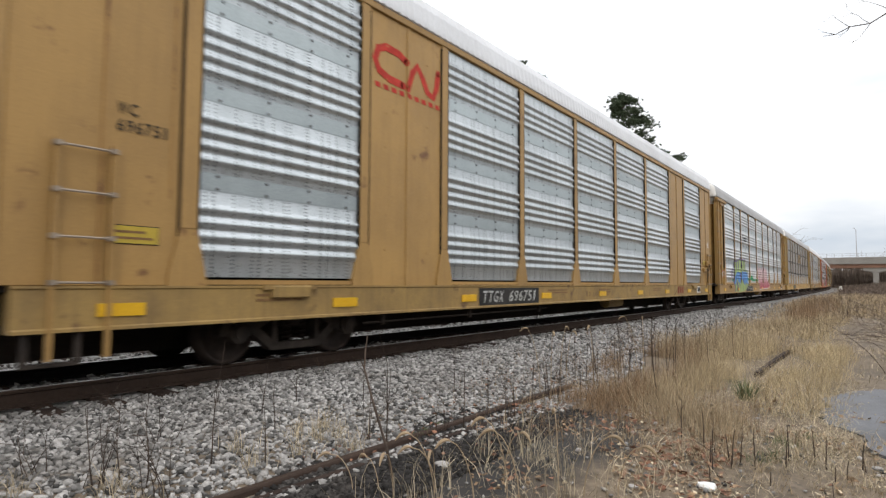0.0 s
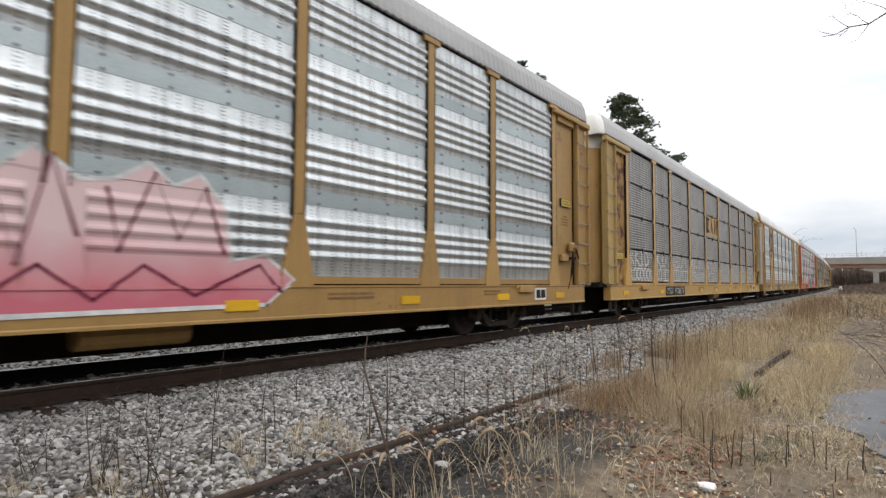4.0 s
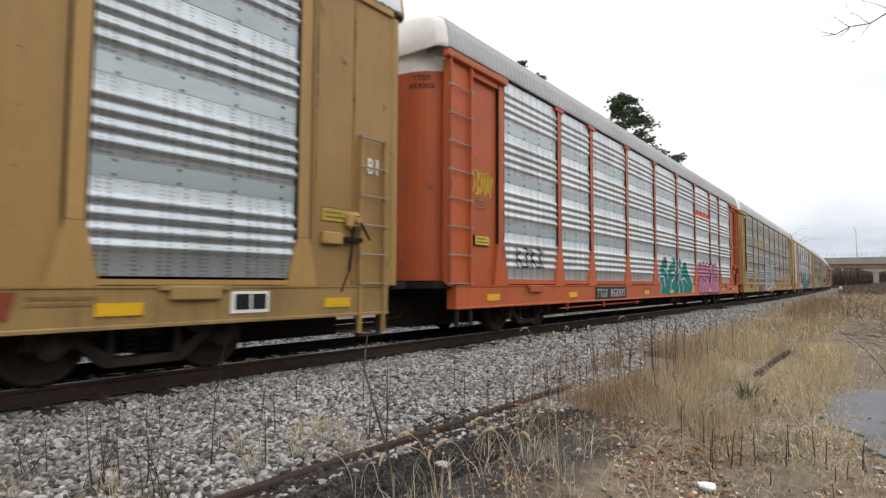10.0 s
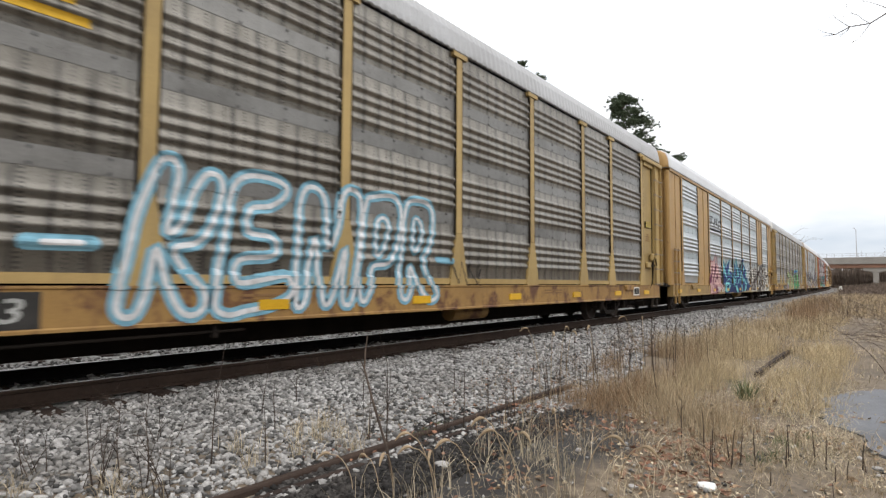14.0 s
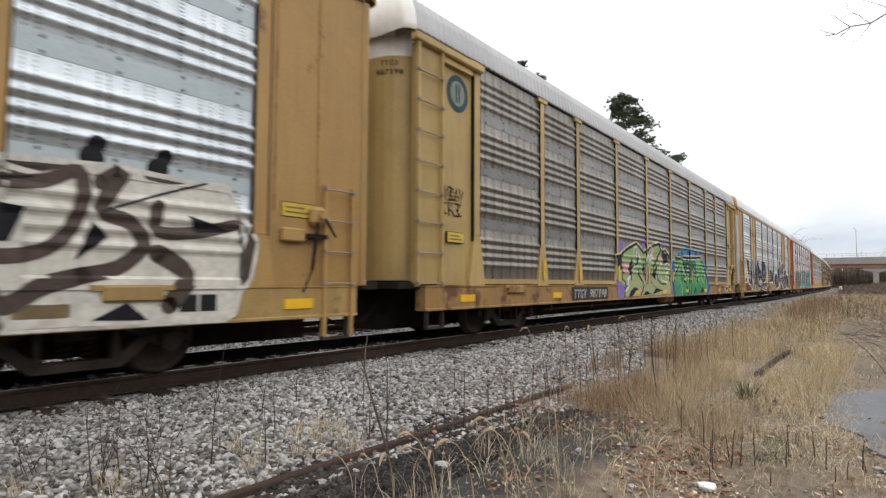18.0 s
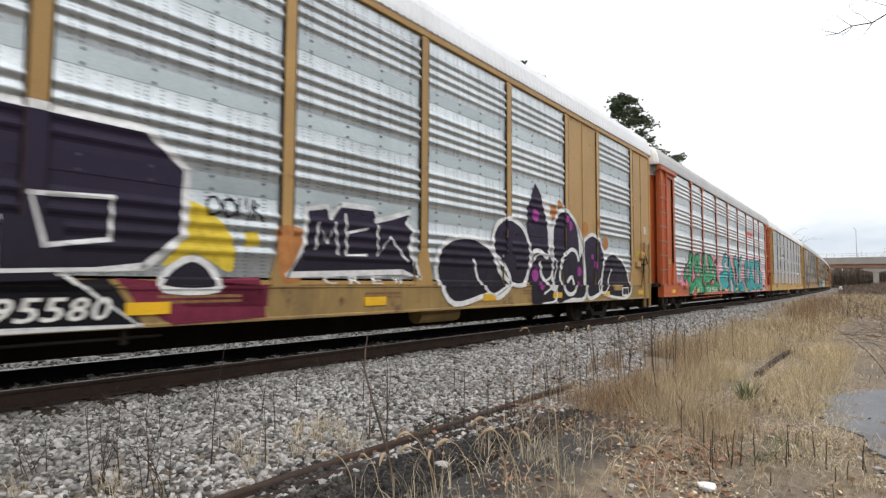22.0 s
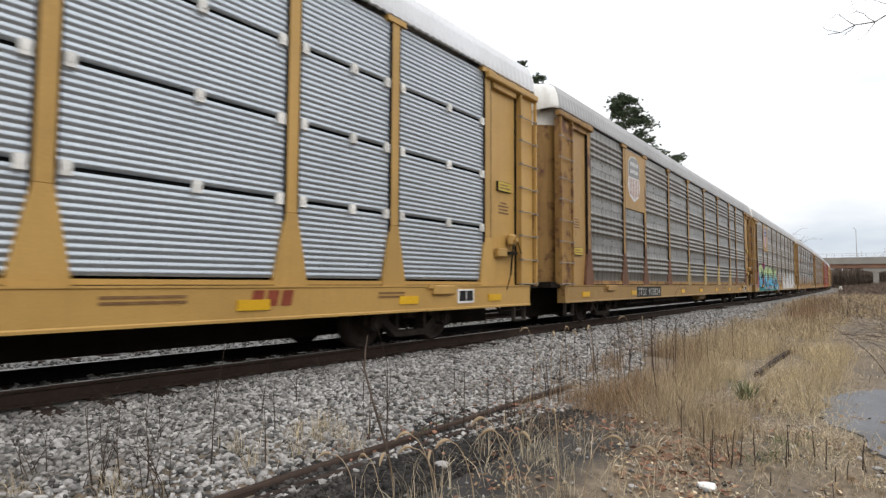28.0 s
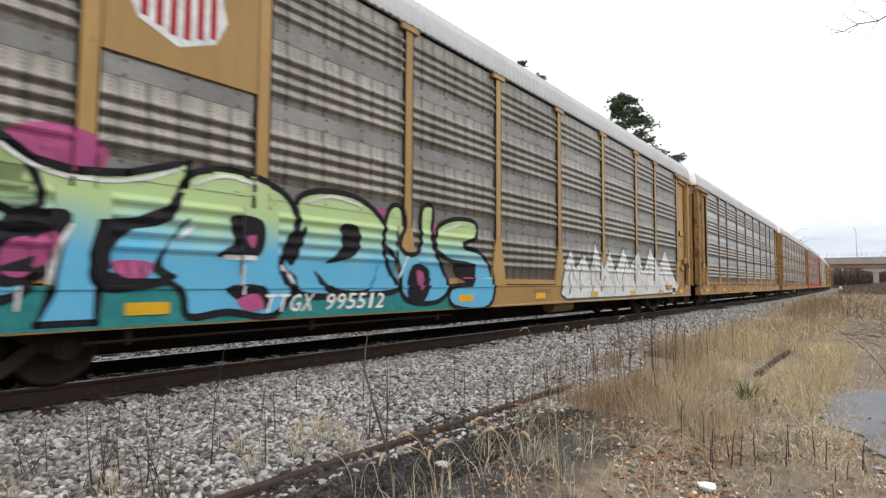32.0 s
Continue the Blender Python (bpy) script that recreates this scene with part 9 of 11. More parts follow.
stroke(c08, RIB, 'stroke', INK, 3, 0.1, ((-0.05, 2.50), (0.03, 2.25), (-0.36, 1.97), (-0.81, 1.65)))
stroke(c08, RIB, 'stroke', INK, 3, 0.05, ((-1.55, 1.79), (-1.48, 1.35), (-1.60, 1.07)))
stroke(c08, RIB, 'stroke', INK, 3, 0.05, ((-1.15, 1.63), (-1.21, 1.27), (-0.91, 0.98)))
stroke(c08, RIB, 'stroke', INK, 3, 0.05, ((-0.31, 1.48), (-0.12, 1.12), (0.59, 1.07)))
stroke(c08, RIB, 'highlight', CHALK, 4, 0.06, ((-2.78, 2.01), (-2.74, 2.23), (-2.50, 2.28), (-2.48, 2.13), (-2.58, 1.95)))
stroke(c08, RIB, 'highlight', CHALK, 4, 0.06, ((-2.76, 1.87), (-2.77, 1.63), (-2.92, 1.53)))
stroke(c08, RIB, 'highlight', CHALK, 4, 0.09, ((-3.41, 1.07), (-3.35, 1.21), (-3.10, 1.31)))
stroke(c08, RIB, 'highlight', CHALK, 4, 0.06, ((-3.78, 0.86), (-3.53, 0.97), (-3.50, 1.08)))
stroke(c08, RIB, 'highlight', CHALK, 4, 0.07, ((-2.31, 1.99), (-2.25, 1.83), (-2.12, 1.88)))
stroke(c08, RIB, 'highlight', CHALK, 4, 0.06, ((-1.65, 1.85), (-1.42, 2.07), (-1.29, 1.84), (-1.09, 2.05), (-0.85, 2.03), (-0.95, 1.72)))
stroke(c08, RIB, 'highlight', CHALK, 4, 0.07, ((-0.20, 1.37), (-0.09, 1.69), (0.15, 1.80)))
stroke(c08, RIB, 'highlight', CHALK, 4, 0.06, ((0.07, 1.39), (0.21, 1.19), (0.77, 1.14)))
stroke(c08, RIB, 'highlight', CHALK, 4, 0.035, ((0.46, 1.72), (0.73, 1.84), (1.10, 1.80), (0.64, 1.62), (1.14, 1.59), (0.55, 1.41), (1.20, 1.29)))
daub(c08, RIB, 'bubble', BLUE_SPRAY, 0, ((2.22, 2.11), (2.38, 2.28), (2.55, 2.35), (2.71, 2.33), (2.79, 2.21), (2.56, 2.12)), True, edge=(TURQ, 0.05))
daub(c08, RIB, 'bubble', BLUE_SPRAY, 0, ((2.73, 2.31), (2.92, 2.46), (3.17, 2.44), (3.33, 2.24), (3.03, 2.15), (2.89, 2.03), (2.81, 2.16)), True, edge=(TURQ, 0.05))
daub(c08, RIB, 'bubble', BLUE_SPRAY, 0, ((3.68, 2.29), (3.81, 2.45), (4.10, 2.54), (4.32, 2.40), (4.28, 2.28)), True, edge=(TURQ, 0.05))
daub(c08, RIB, 'bubble', BLUE_SPRAY, 0, ((4.31, 2.41), (4.50, 2.43), (4.67, 2.27), (4.31, 2.25)), True, edge=(TURQ, 0.05))
daub(c08, RIB, 'bubble', BLUE_SPRAY, 0, ((4.90, 2.30), (5.04, 2.50), (5.34, 2.53), (5.58, 2.28)), True, edge=(TURQ, 0.05))
daub(c08, RIB, 'bubble', BLUE_SPRAY, 0, ((6.02, 2.06), (6.28, 2.16), (6.62, 2.01), (6.92, 1.60), (7.40, 1.18), (7.28, 0.69), (6.76, 0.65), (6.93, 1.17), (6.29, 1.88)), True, edge=(TURQ, 0.05))
daub(c08, RIB, 'bubble', BLUE_SPRAY, 0, ((1.88, 1.90), (1.46, 1.94), (1.34, 1.43), (1.40, 0.65), (1.75, 0.64)), True, edge=(TURQ, 0.05))
spots(c08, RIB, 'blue_dot', BLUE_SPRAY, 0, ((3.42, 2.45, 0.12), (3.70, 2.56, 0.10), (4.77, 2.49, 0.11), (5.98, 2.47, 0.12), (6.28, 2.50, 0.07), (7.04, 1.83, 0.11), (7.36, 1.92, 0.05), (7.34, 1.65, 0.07),), edge=(TURQ, 0.035))
daub(c08, RIB, 'graffiti', GRASSG, 2, ((1.54, 1.19), (2.37, 1.85), (2.14, 2.18), (2.31, 2.10), (2.81, 2.10), (2.89, 2.01), (3.06, 2.16), (3.69, 2.18), (5.97, 2.27), (6.13, 2.01), (6.75, 1.43), (6.95, 1.17), (6.73, 0.69), (3.57, 0.61), (2.37, 0.61), (1.67, 0.61)), label='bright green sprayed block letters')
daub(c08, RIB, 'dark_green_field', FOREST, 3, ((2.98, 2.08), (3.06, 2.16), (3.69, 2.18), (5.22, 2.24), (5.23, 1.52), (4.46, 1.35), (4.11, 1.08), (4.04, 1.27), (3.84, 1.45), (3.66, 1.50), (3.33, 1.36)))
stroke(c08, RIB, 'stroke', CREAM_LINE, 2, 0.15, ((1.54, 1.19), (2.37, 1.85), (2.14, 2.18), (2.31, 2.10), (2.81, 2.10), (2.89, 2.01), (3.06, 2.16), (3.69, 2.18), (5.97, 2.27), (6.13, 2.01), (6.75, 1.43), (6.95, 1.17), (6.73, 0.69)), False)
stroke(c08, RIB, 'stroke', INK, 4, 0.09, ((1.54, 1.15), (2.37, 1.81), (2.14, 2.14), (2.31, 2.08), (2.81, 2.09), (2.89, 2.00), (3.06, 2.15), (3.69, 2.16), (5.97, 2.25), (6.13, 1.98), (6.75, 1.40), (6.96, 1.15), (6.73, 0.66)), False)
stroke(c08, RIB, 'highlight', CHALK, 5, 0.05, ((3.08, 2.08), (3.67, 2.09)), False)
stroke(c08, RIB, 'highlight', CHALK, 5, 0.05, ((3.88, 2.08), (5.18, 2.12), (5.20, 1.66)), False)
stroke(c08, RIB, 'highlight', CHALK, 5, 0.05, ((2.60, 1.78), (2.62, 1.07), (2.60, 0.61)), False)
stroke(c08, RIB, 'highlight', CHALK, 5, 0.07, ((2.78, 2.02), (2.94, 1.79), (3.15, 1.58), (3.35, 1.38)), False)
stroke(c08, RIB, 'highlight', CHALK, 5, 0.05, ((3.27, 1.28), (3.58, 1.29), (3.65, 1.44), (3.72, 1.50), (3.82, 1.30), (4.14, 1.30)), False)
stroke(c08, RIB, 'highlight', CHALK, 5, 0.04, ((3.55, 1.64), (3.93, 1.65)), False)
stroke(c08, RIB, 'highlight', CHALK, 5, 0.05, ((5.07, 1.45), (5.37, 1.44)), False)
stroke(c08, RIB, 'highlight', CHALK, 5, 0.05, ((5.63, 1.88), (5.65, 1.22), (6.04, 1.44), (6.38, 1.17)), False)
stroke(c08, RIB, 'highlight', CHALK, 5, 0.05, ((5.35, 2.17), (5.92, 2.15)), False)
stroke(c08, RIB, 'highlight', CHALK, 5, 0.04, ((4.52, 1.28), (4.81, 1.78), (4.78, 1.50), (5.03, 1.15)), False)
stroke(c08, RIB, 'highlight', CHALK, 5, 0.05, ((6.13, 1.89), (6.75, 1.38), (6.93, 1.17), (6.70, 0.71)), False)
daub(c08, RIB, 'black_shape', INK, 4, ((3.69, 2.14), (3.97, 1.73), (3.62, 1.70), (3.49, 1.69)))
daub(c08, RIB, 'black_shape', INK, 4, ((2.62, 1.78), (2.99, 1.51), (2.91, 1.51), (2.76, 1.55), (2.65, 1.43)))
daub(c08, RIB, 'black_shape', INK, 4, ((2.98, 2.02), (3.10, 2.03), (3.26, 1.74), (3.23, 1.66), (2.99, 1.78)))
daub(c08, RIB, 'black_shape', INK, 4, ((4.22, 1.86), (4.81, 1.88), (4.92, 1.49), (4.74, 1.77), (4.29, 1.82)))
daub(c08, RIB, 'black_shape', INK, 4, ((2.76, 0.61), (2.67, 0.91), (2.77, 0.70), (3.05, 0.61)))
daub(c08, RIB, 'black_shape', INK, 4, ((3.38, 0.63), (3.68, 0.91), (3.82, 0.63)))
daub(c08, RIB, 'black_shape', INK, 4, ((4.40, 0.67), (4.72, 0.96), (4.98, 0.71)))
daub(c08, RIB, 'black_shape', INK, 4, ((5.52, 0.69), (5.99, 1.02), (6.23, 0.71)))
daub(c08, RIB, 'black_shape', INK, 4, ((4.83, 1.39), (5.07, 1.42), (5.03, 1.15)))
daub(c08, RIB, 'black_shape', INK, 4, ((6.19, 1.45), (6.32, 1.48), (6.43, 1.17)))
stroke(c08, RIB, 'stroke', INK, 4, 0.07, ((2.64, 1.70), (2.67, 0.91)))
stroke(c08, RIB, 'stroke', INK, 4, 0.05, ((2.98, 1.51), (3.05, 1.35), (2.97, 1.21), (2.87, 1.28), (2.91, 1.35)))
stroke(c08, RIB, 'stroke', INK, 4, 0.08, ((3.27, 1.36), (3.22, 1.24), (3.45, 1.07), (3.39, 0.90), (3.29, 0.72)))
stroke(c08, RIB, 'stroke', INK, 4, 0.07, ((3.92, 1.14), (4.09, 1.01), (4.06, 0.79), (3.96, 0.69)))
stroke(c08, RIB, 'stroke', INK, 4, 0.07, ((5.41, 1.38), (5.33, 1.08), (5.30, 0.70)))
stroke(c08, RIB, 'stroke', INK, 4, 0.05, ((5.63, 1.88), (5.90, 1.63), (5.84, 1.47), (5.69, 1.54), (5.75, 1.62)))
daub(c08, RIB, 'letter', CREAM_LINE, 5, ((3.70, 1.94), (3.79, 1.77), (3.62, 1.75)))
daub(c08, RIB, 'letter', LILAC, 5, ((3.51, 0.65), (3.67, 0.79), (3.75, 0.65)))
daub(c08, RIB, 'letter', LILAC, 5, ((4.62, 0.69), (4.73, 0.80), (4.85, 0.71)))
for name, q, m, lf in (("emblem", 0.34, paint("emblem_blue", (0.04, 0.07, 0.09)), 0.003), ("emblem_field", 0.23, paint("emblem_pale", (0.22, 0.25, 0.20)), 0.006)):
    bm = bmesh.new()
    disc(bm, -12.4, 4.66, q, q * 1.05, 24)
    spray(c08, name, bm, m, RIB, lf, "round dark emblem with a pale field" if q > 0.3 else "")
bm = bmesh.new()
bar(bm, -12.47, -12.42, 4.48, 4.84)
bar(bm, -12.38, -12.33, 4.48, 4.84)
spray(c08, "emblem_bar", bm, paint("emblem_blue", (0.04, 0.07, 0.09)), RIB, 0.009, each=True)
spray(c08, "tag", stroke_figure(wild_strokes(-12.95, -12.25, 2.6, 2.85, 3, 14) + wild_strokes(-12.95, -12.25, 2.32, 2.56, 3, 15), 0.035), INK, RIB, 0.004, "small black tag on the end panel")
bm = bmesh.new()
for e in EDGES[1:7]:
    bar(bm, e - 0.06, e + 0.06, 1.16, 1.62)
spray(c08, "yellow_marker", bm, M_REFLECT, RIB, 0.034, "yellow reflector on the post foot", each=True)

# c09: bracket emblem, black-violet pieces
bracket_emblem(c09, SMOOTH, -8.85, -7.25, 4.02, 4.56, 0.16)
daub(c09, SMOOTH, 'maroon_patch', MAROON, 0, ((-11.49, 1.08), (-10.15, 1.04), (-9.78, 0.68), (-11.48, 0.71)))
daub(c09, SMOOTH, 'maroon_patch', MAROON, 0, ((-2.82, 1.11), (-1.72, 1.04), (-1.73, 0.78), (-2.82, 0.80)))
daub(c09, SMOOTH, 'yellow_patch', OCHRE, 0, ((-11.09, 1.76), (-10.84, 1.93), (-10.67, 1.71), (-10.56, 1.30), (-10.87, 1.30), (-11.07, 1.61)), True)
daub(c09, SMOOTH, 'letter', VIOLET, 1, ((-10.92, 2.68), (-9.86, 2.55), (-9.84, 1.51), (-9.63, 1.34), (-9.65, 2.34), (-9.20, 1.99), (-8.61, 1.33), (-8.10, 0.65), (-8.56, 0.71), (-8.89, 1.27), (-9.17, 1.63), (-9.18, 0.69), (-9.41, 0.69), (-9.57, 1.09), (-9.92, 1.02), (-10.38, 1.65), (-10.70, 2.26)), edge=(CHALK, 0.09), label='black-violet sprayed letter with a white edge')
daub(c09, SMOOTH, 'highlight', CHALK, 2, ((-11.14, 2.56), (-10.90, 2.54), (-10.70, 2.10), (-10.36, 1.63), (-9.90, 1.04), (-9.98, 0.98), (-10.20, 1.02), (-10.49, 1.32), (-10.79, 1.93)))
stroke(c09, SMOOTH, 'stroke', CHALK, 3, 0.05, ((-10.11, 1.68), (-9.69, 1.34), (-9.63, 0.91)), False)
daub(c09, SMOOTH, 'letter', VIOLET, 1, ((-8.80, 2.68), (-8.36, 2.69), (-8.24, 1.48), (-7.60, 2.77), (-7.37, 3.01), (-7.07, 2.16), (-6.84, 1.75), (-6.15, 1.27), (-5.98, 0.81), (-6.76, 0.75), (-7.18, 1.07), (-7.67, 1.07), (-7.78, 0.64), (-8.23, 0.85), (-8.57, 1.37), (-8.72, 2.03)), edge=(CHALK, 0.08), label='black-violet sprayed letter with a white edge')
daub(c09, SMOOTH, 'highlight', CHALK, 2, ((-8.24, 1.29), (-7.60, 2.80), (-7.47, 2.81), (-8.09, 1.19)))
stroke(c09, SMOOTH, 'stroke', CHALK, 2, 0.07, ((-8.90, 2.57), (-8.64, 1.56), (-7.99, 0.84)), False)
stroke(c09, SMOOTH, 'stroke', CHALK, 3, 0.055, ((-7.40, 1.95), (-7.07, 1.29), (-7.63, 1.24)), False, close=True)
daub(c09, SMOOTH, 'letter', VIOLET, 1, ((-6.84, 2.68), (-6.20, 2.79), (-5.94, 2.35), (-5.46, 2.09), (-4.81, 2.15), (-4.68, 1.23), (-5.42, 1.46), (-5.76, 1.33), (-6.03, 0.85), (-6.36, 1.32), (-6.76, 1.92)), edge=(CHALK, 0.085), label='black-violet sprayed letter with a white edge')
stroke(c09, SMOOTH, 'stroke', CHALK, 3, 0.045, ((-6.20, 1.78), (-5.53, 1.69), (-5.06, 1.80), (-4.75, 2.11)))
stroke(c09, SMOOTH, 'stroke', CHALK, 3, 0.05, ((-5.87, 1.07), (-5.76, 1.33), (-5.42, 1.36), (-5.23, 1.08)), close=True)
daub(c09, SMOOTH, 'letter', VIOLET, 1, ((-4.85, 2.73), (-3.26, 2.72), (-2.79, 2.35), (-2.81, 1.60), (-3.22, 1.24), (-4.01, 1.17), (-3.29, 0.61), (-4.56, 0.62), (-4.63, 1.10), (-4.81, 1.85)), edge=(CHALK, 0.095), label='black-violet sprayed letter with a white edge')
stroke(c09, SMOOTH, 'stroke', CHALK, 3, 0.06, ((-4.28, 1.90), (-3.57, 1.94), (-3.58, 1.51), (-4.15, 1.42)), False, close=True)
stroke(c09, SMOOTH, 'stroke', CHALK, 3, 0.04, ((-4.56, 1.17), (-3.28, 1.22)), False)
daub(c09, SMOOTH, 'sill_patch', INK, 1, ((-6.09, 1.02), (-3.59, 1.11), (-3.23, 0.61), (-6.30, 0.63)))
daub(c09, SMOOTH, 'letter', VIOLET, 1, ((-11.39, 1.21), (-11.24, 1.46), (-10.97, 1.50), (-10.85, 1.31), (-10.85, 1.22)), True, edge=(CHALK, 0.09))
daub(c09, SMOOTH, 'maroon_patch', MAROON, 0, ((-3.51, 1.12), (-2.96, 1.08), (-1.82, 1.15), (-1.75, 0.64), (-2.94, 0.61), (-3.31, 0.84)))
daub(c09, SMOOTH, 'yellow_patch', OCHRE, 0, ((-2.81, 1.98), (-2.53, 1.93), (-2.21, 1.62), (-2.20, 1.20), (-2.65, 1.40), (-3.03, 1.25), (-2.82, 1.58)), True)
daub(c09, SMOOTH, 'yellow_patch', OCHRE, 0, ((-2.04, 1.69), (-1.84, 1.72), (-1.82, 1.54), (-2.02, 1.51)))
daub(c09, SMOOTH, 'letter', VIOLET, 1, ((-3.03, 1.00), (-2.97, 1.20), (-2.71, 1.35), (-2.47, 1.24), (-2.41, 1.00)), True, edge=(CHALK, 0.08))
daub(c09, SMOOTH, 'letter', VIOLET, 1, ((-1.09, 2.09), (-0.74, 2.16), (-0.65, 2.01), (-0.48, 2.22), (0.22, 2.23), (0.27, 2.04), (0.61, 2.13), (1.05, 2.26), (0.99, 2.07), (1.15, 1.94), (1.06, 1.65), (1.29, 1.17), (0.90, 1.26), (-1.41, 1.18), (-1.13, 1.62)), edge=(CHALK, 0.085), label='small black letters outlined in white')
stroke(c09, SMOOTH, 'stroke', CHALK, 3, 0.04, ((-0.93, 1.55), (-0.89, 1.91), (-0.73, 1.64), (-0.58, 1.94), (-0.52, 1.49)), False)
stroke(c09, SMOOTH, 'stroke', CHALK, 3, 0.04, ((-0.37, 2.08), (-0.36, 1.48), (0.05, 1.50)), False)
stroke(c09, SMOOTH, 'stroke', CHALK, 3, 0.04, ((-0.30, 1.82), (0.05, 1.90)), False)
stroke(c09, SMOOTH, 'stroke', CHALK, 3, 0.04, ((0.29, 1.97), (0.30, 1.51), (0.58, 1.81), (0.99, 1.44)), False)
daub(c09, SMOOTH, 'amber_patch', AMBER, 0, ((-1.58, 1.67), (-1.50, 1.82), (-1.13, 1.77), (-1.07, 1.24), (-1.48, 1.08)), True)
daub(c09, SMOOTH, 'graffiti', VIOLET, 2, ((1.80, 1.19), (1.88, 1.69), (2.39, 1.93), (3.14, 1.93), (3.87, 1.56), (4.25, 1.10), (3.76, 0.79), (3.34, 0.85), (2.22, 0.70)), True, edge=(CHALK, 0.10), label='black and violet rounded sprayed letter')
daub(c09, SMOOTH, 'graffiti', VIOLET, 2, ((3.65, 1.67), (3.76, 2.26), (4.33, 2.46), (4.93, 2.25), (5.19, 1.74), (4.93, 1.10), (4.21, 1.10)), True, edge=(CHALK, 0.10), label='black and violet rounded sprayed letter')
stroke(c09, SMOOTH, 'stroke', CHALK, 4, 0.06, ((2.94, 1.53), (3.14, 1.10), (3.55, 0.85), (4.09, 1.04)))
stroke(c09, SMOOTH, 'stroke', CHALK, 4, 0.05, ((5.19, 1.48), (5.59, 1.75), (6.45, 1.65), (6.30, 1.11), (5.72, 0.84)))
spots(c09, SMOOTH, 'amber_spot', AMBER, 0, ((6.36, 2.80, 0.19), (8.21, 2.56, 0.19), (9.08, 2.78, 0.12), (9.65, 2.24, 0.20), (6.71, 3.01, 0.13),))
daub(c09, SMOOTH, 'graffiti', VIOLET, 1, ((5.04, 2.79), (5.19, 2.93), (5.43, 3.38), (5.74, 3.16), (5.95, 2.76), (6.05, 2.38), (6.12, 1.76), (6.32, 1.54), (6.36, 0.61), (5.14, 0.61)), label='black and violet rounded sprayed letter')
daub(c09, SMOOTH, 'highlight', CHALK, 2, ((5.73, 3.04), (5.91, 3.15), (6.18, 2.70), (6.31, 2.07), (6.10, 2.01), (6.02, 2.43), (5.88, 2.74)), True)
daub(c09, SMOOTH, 'graffiti', VIOLET, 2, ((6.29, 2.01), (6.30, 2.34), (6.42, 2.63), (6.71, 2.87), (7.04, 2.90), (7.55, 2.70), (7.90, 2.26), (8.07, 1.95), (8.18, 1.23), (8.10, 0.86), (7.85, 0.67), (7.25, 0.67), (6.80, 0.61), (6.33, 0.61), (6.28, 1.48)), True, edge=(CHALK, 0.10), label='black and violet rounded sprayed letter')
daub(c09, SMOOTH, 'highlight', CHALK, 3, ((7.59, 2.70), (7.96, 2.37), (8.10, 2.10), (7.93, 1.83), (7.80, 1.77), (7.76, 2.20)), True)
daub(c09, SMOOTH, 'graffiti', VIOLET, 2, ((8.07, 1.66), (8.07, 2.13), (8.31, 2.31), (8.68, 2.42), (9.09, 2.31), (9.45, 2.00), (9.51, 1.67), (9.24, 1.25), (9.12, 0.91), (8.82, 0.76), (8.18, 0.75)), True, edge=(CHALK, 0.10), label='black and violet rounded sprayed letter')
daub(c09, SMOOTH, 'graffiti', VIOLET, 3, ((9.20, 1.21), (9.43, 1.67), (9.90, 1.93), (10.41, 1.93), (11.08, 1.67), (11.50, 1.19), (11.41, 0.78), (10.70, 0.65), (9.23, 0.82)), True, edge=(CHALK, 0.08), label='black and violet rounded sprayed letter')
stroke(c09, SMOOTH, 'highlight', CHALK, 5, 0.1, ((7.74, 1.69), (7.58, 1.90), (7.28, 1.94), (6.94, 1.81), (6.73, 1.57), (6.68, 1.26), (6.78, 0.95), (7.07, 0.81), (7.38, 0.88), (7.45, 1.08), (7.23, 1.24), (7.00, 1.13)))
stroke(c09, SMOOTH, 'highlight', CHALK, 5, 0.05, ((9.22, 1.26), (8.96, 1.08), (9.02, 0.85), (9.45, 0.86), (9.79, 1.17), (9.99, 1.48)))
stroke(c09, SMOOTH, 'highlight', CHALK, 5, 0.1, ((5.20, 1.69), (5.41, 1.82), (5.67, 1.82), (5.92, 1.71), (6.07, 1.75), (6.10, 2.04)))
stroke(c09, SMOOTH, 'highlight', CHALK, 5, 0.1, ((5.62, 1.55), (5.70, 1.29), (5.89, 1.13), (6.15, 0.95), (6.35, 1.00)))
stroke(c09, SMOOTH, 'highlight', CHALK, 5, 0.06, ((6.26, 2.06), (6.28, 1.54), (6.19, 1.25), (5.94, 1.14)))
stroke(c09, SMOOTH, 'highlight', CHALK, 5, 0.05, ((5.59, 0.61), (6.30, 0.68), (6.34, 0.99)))
spots(c09, SMOOTH, 'pink_spot', MAGENTA, 5, ((5.42, 2.63, 0.16), (7.05, 2.70, 0.09), (7.26, 2.54, 0.13), (8.65, 1.81, 0.08), (8.85, 1.59, 0.11), (5.41, 1.28, 0.16), (5.61, 1.02, 0.10), (7.79, 1.39, 0.13), (7.72, 1.08, 0.07),))
spray(c09, "lettering", letters("CREW", -0.9, 1.0, 1.06, 1.18, 0.01, gap=0.5), CHALK, SMOOTH, 0.01)
spray(c09, "tag", stroke_figure(wild_strokes(-2.55, -1.75, 1.86, 2.1, 4, 61), 0.03), INK, SMOOTH, 0.006, "small black tag")
spray(c09, "lettering", letters("TTGX 695580", -5.8, -3.55, 0.70, 0.93, 0.012, 0.06, gap=0.16), M_WHITE, SMOOTH, 0.018)
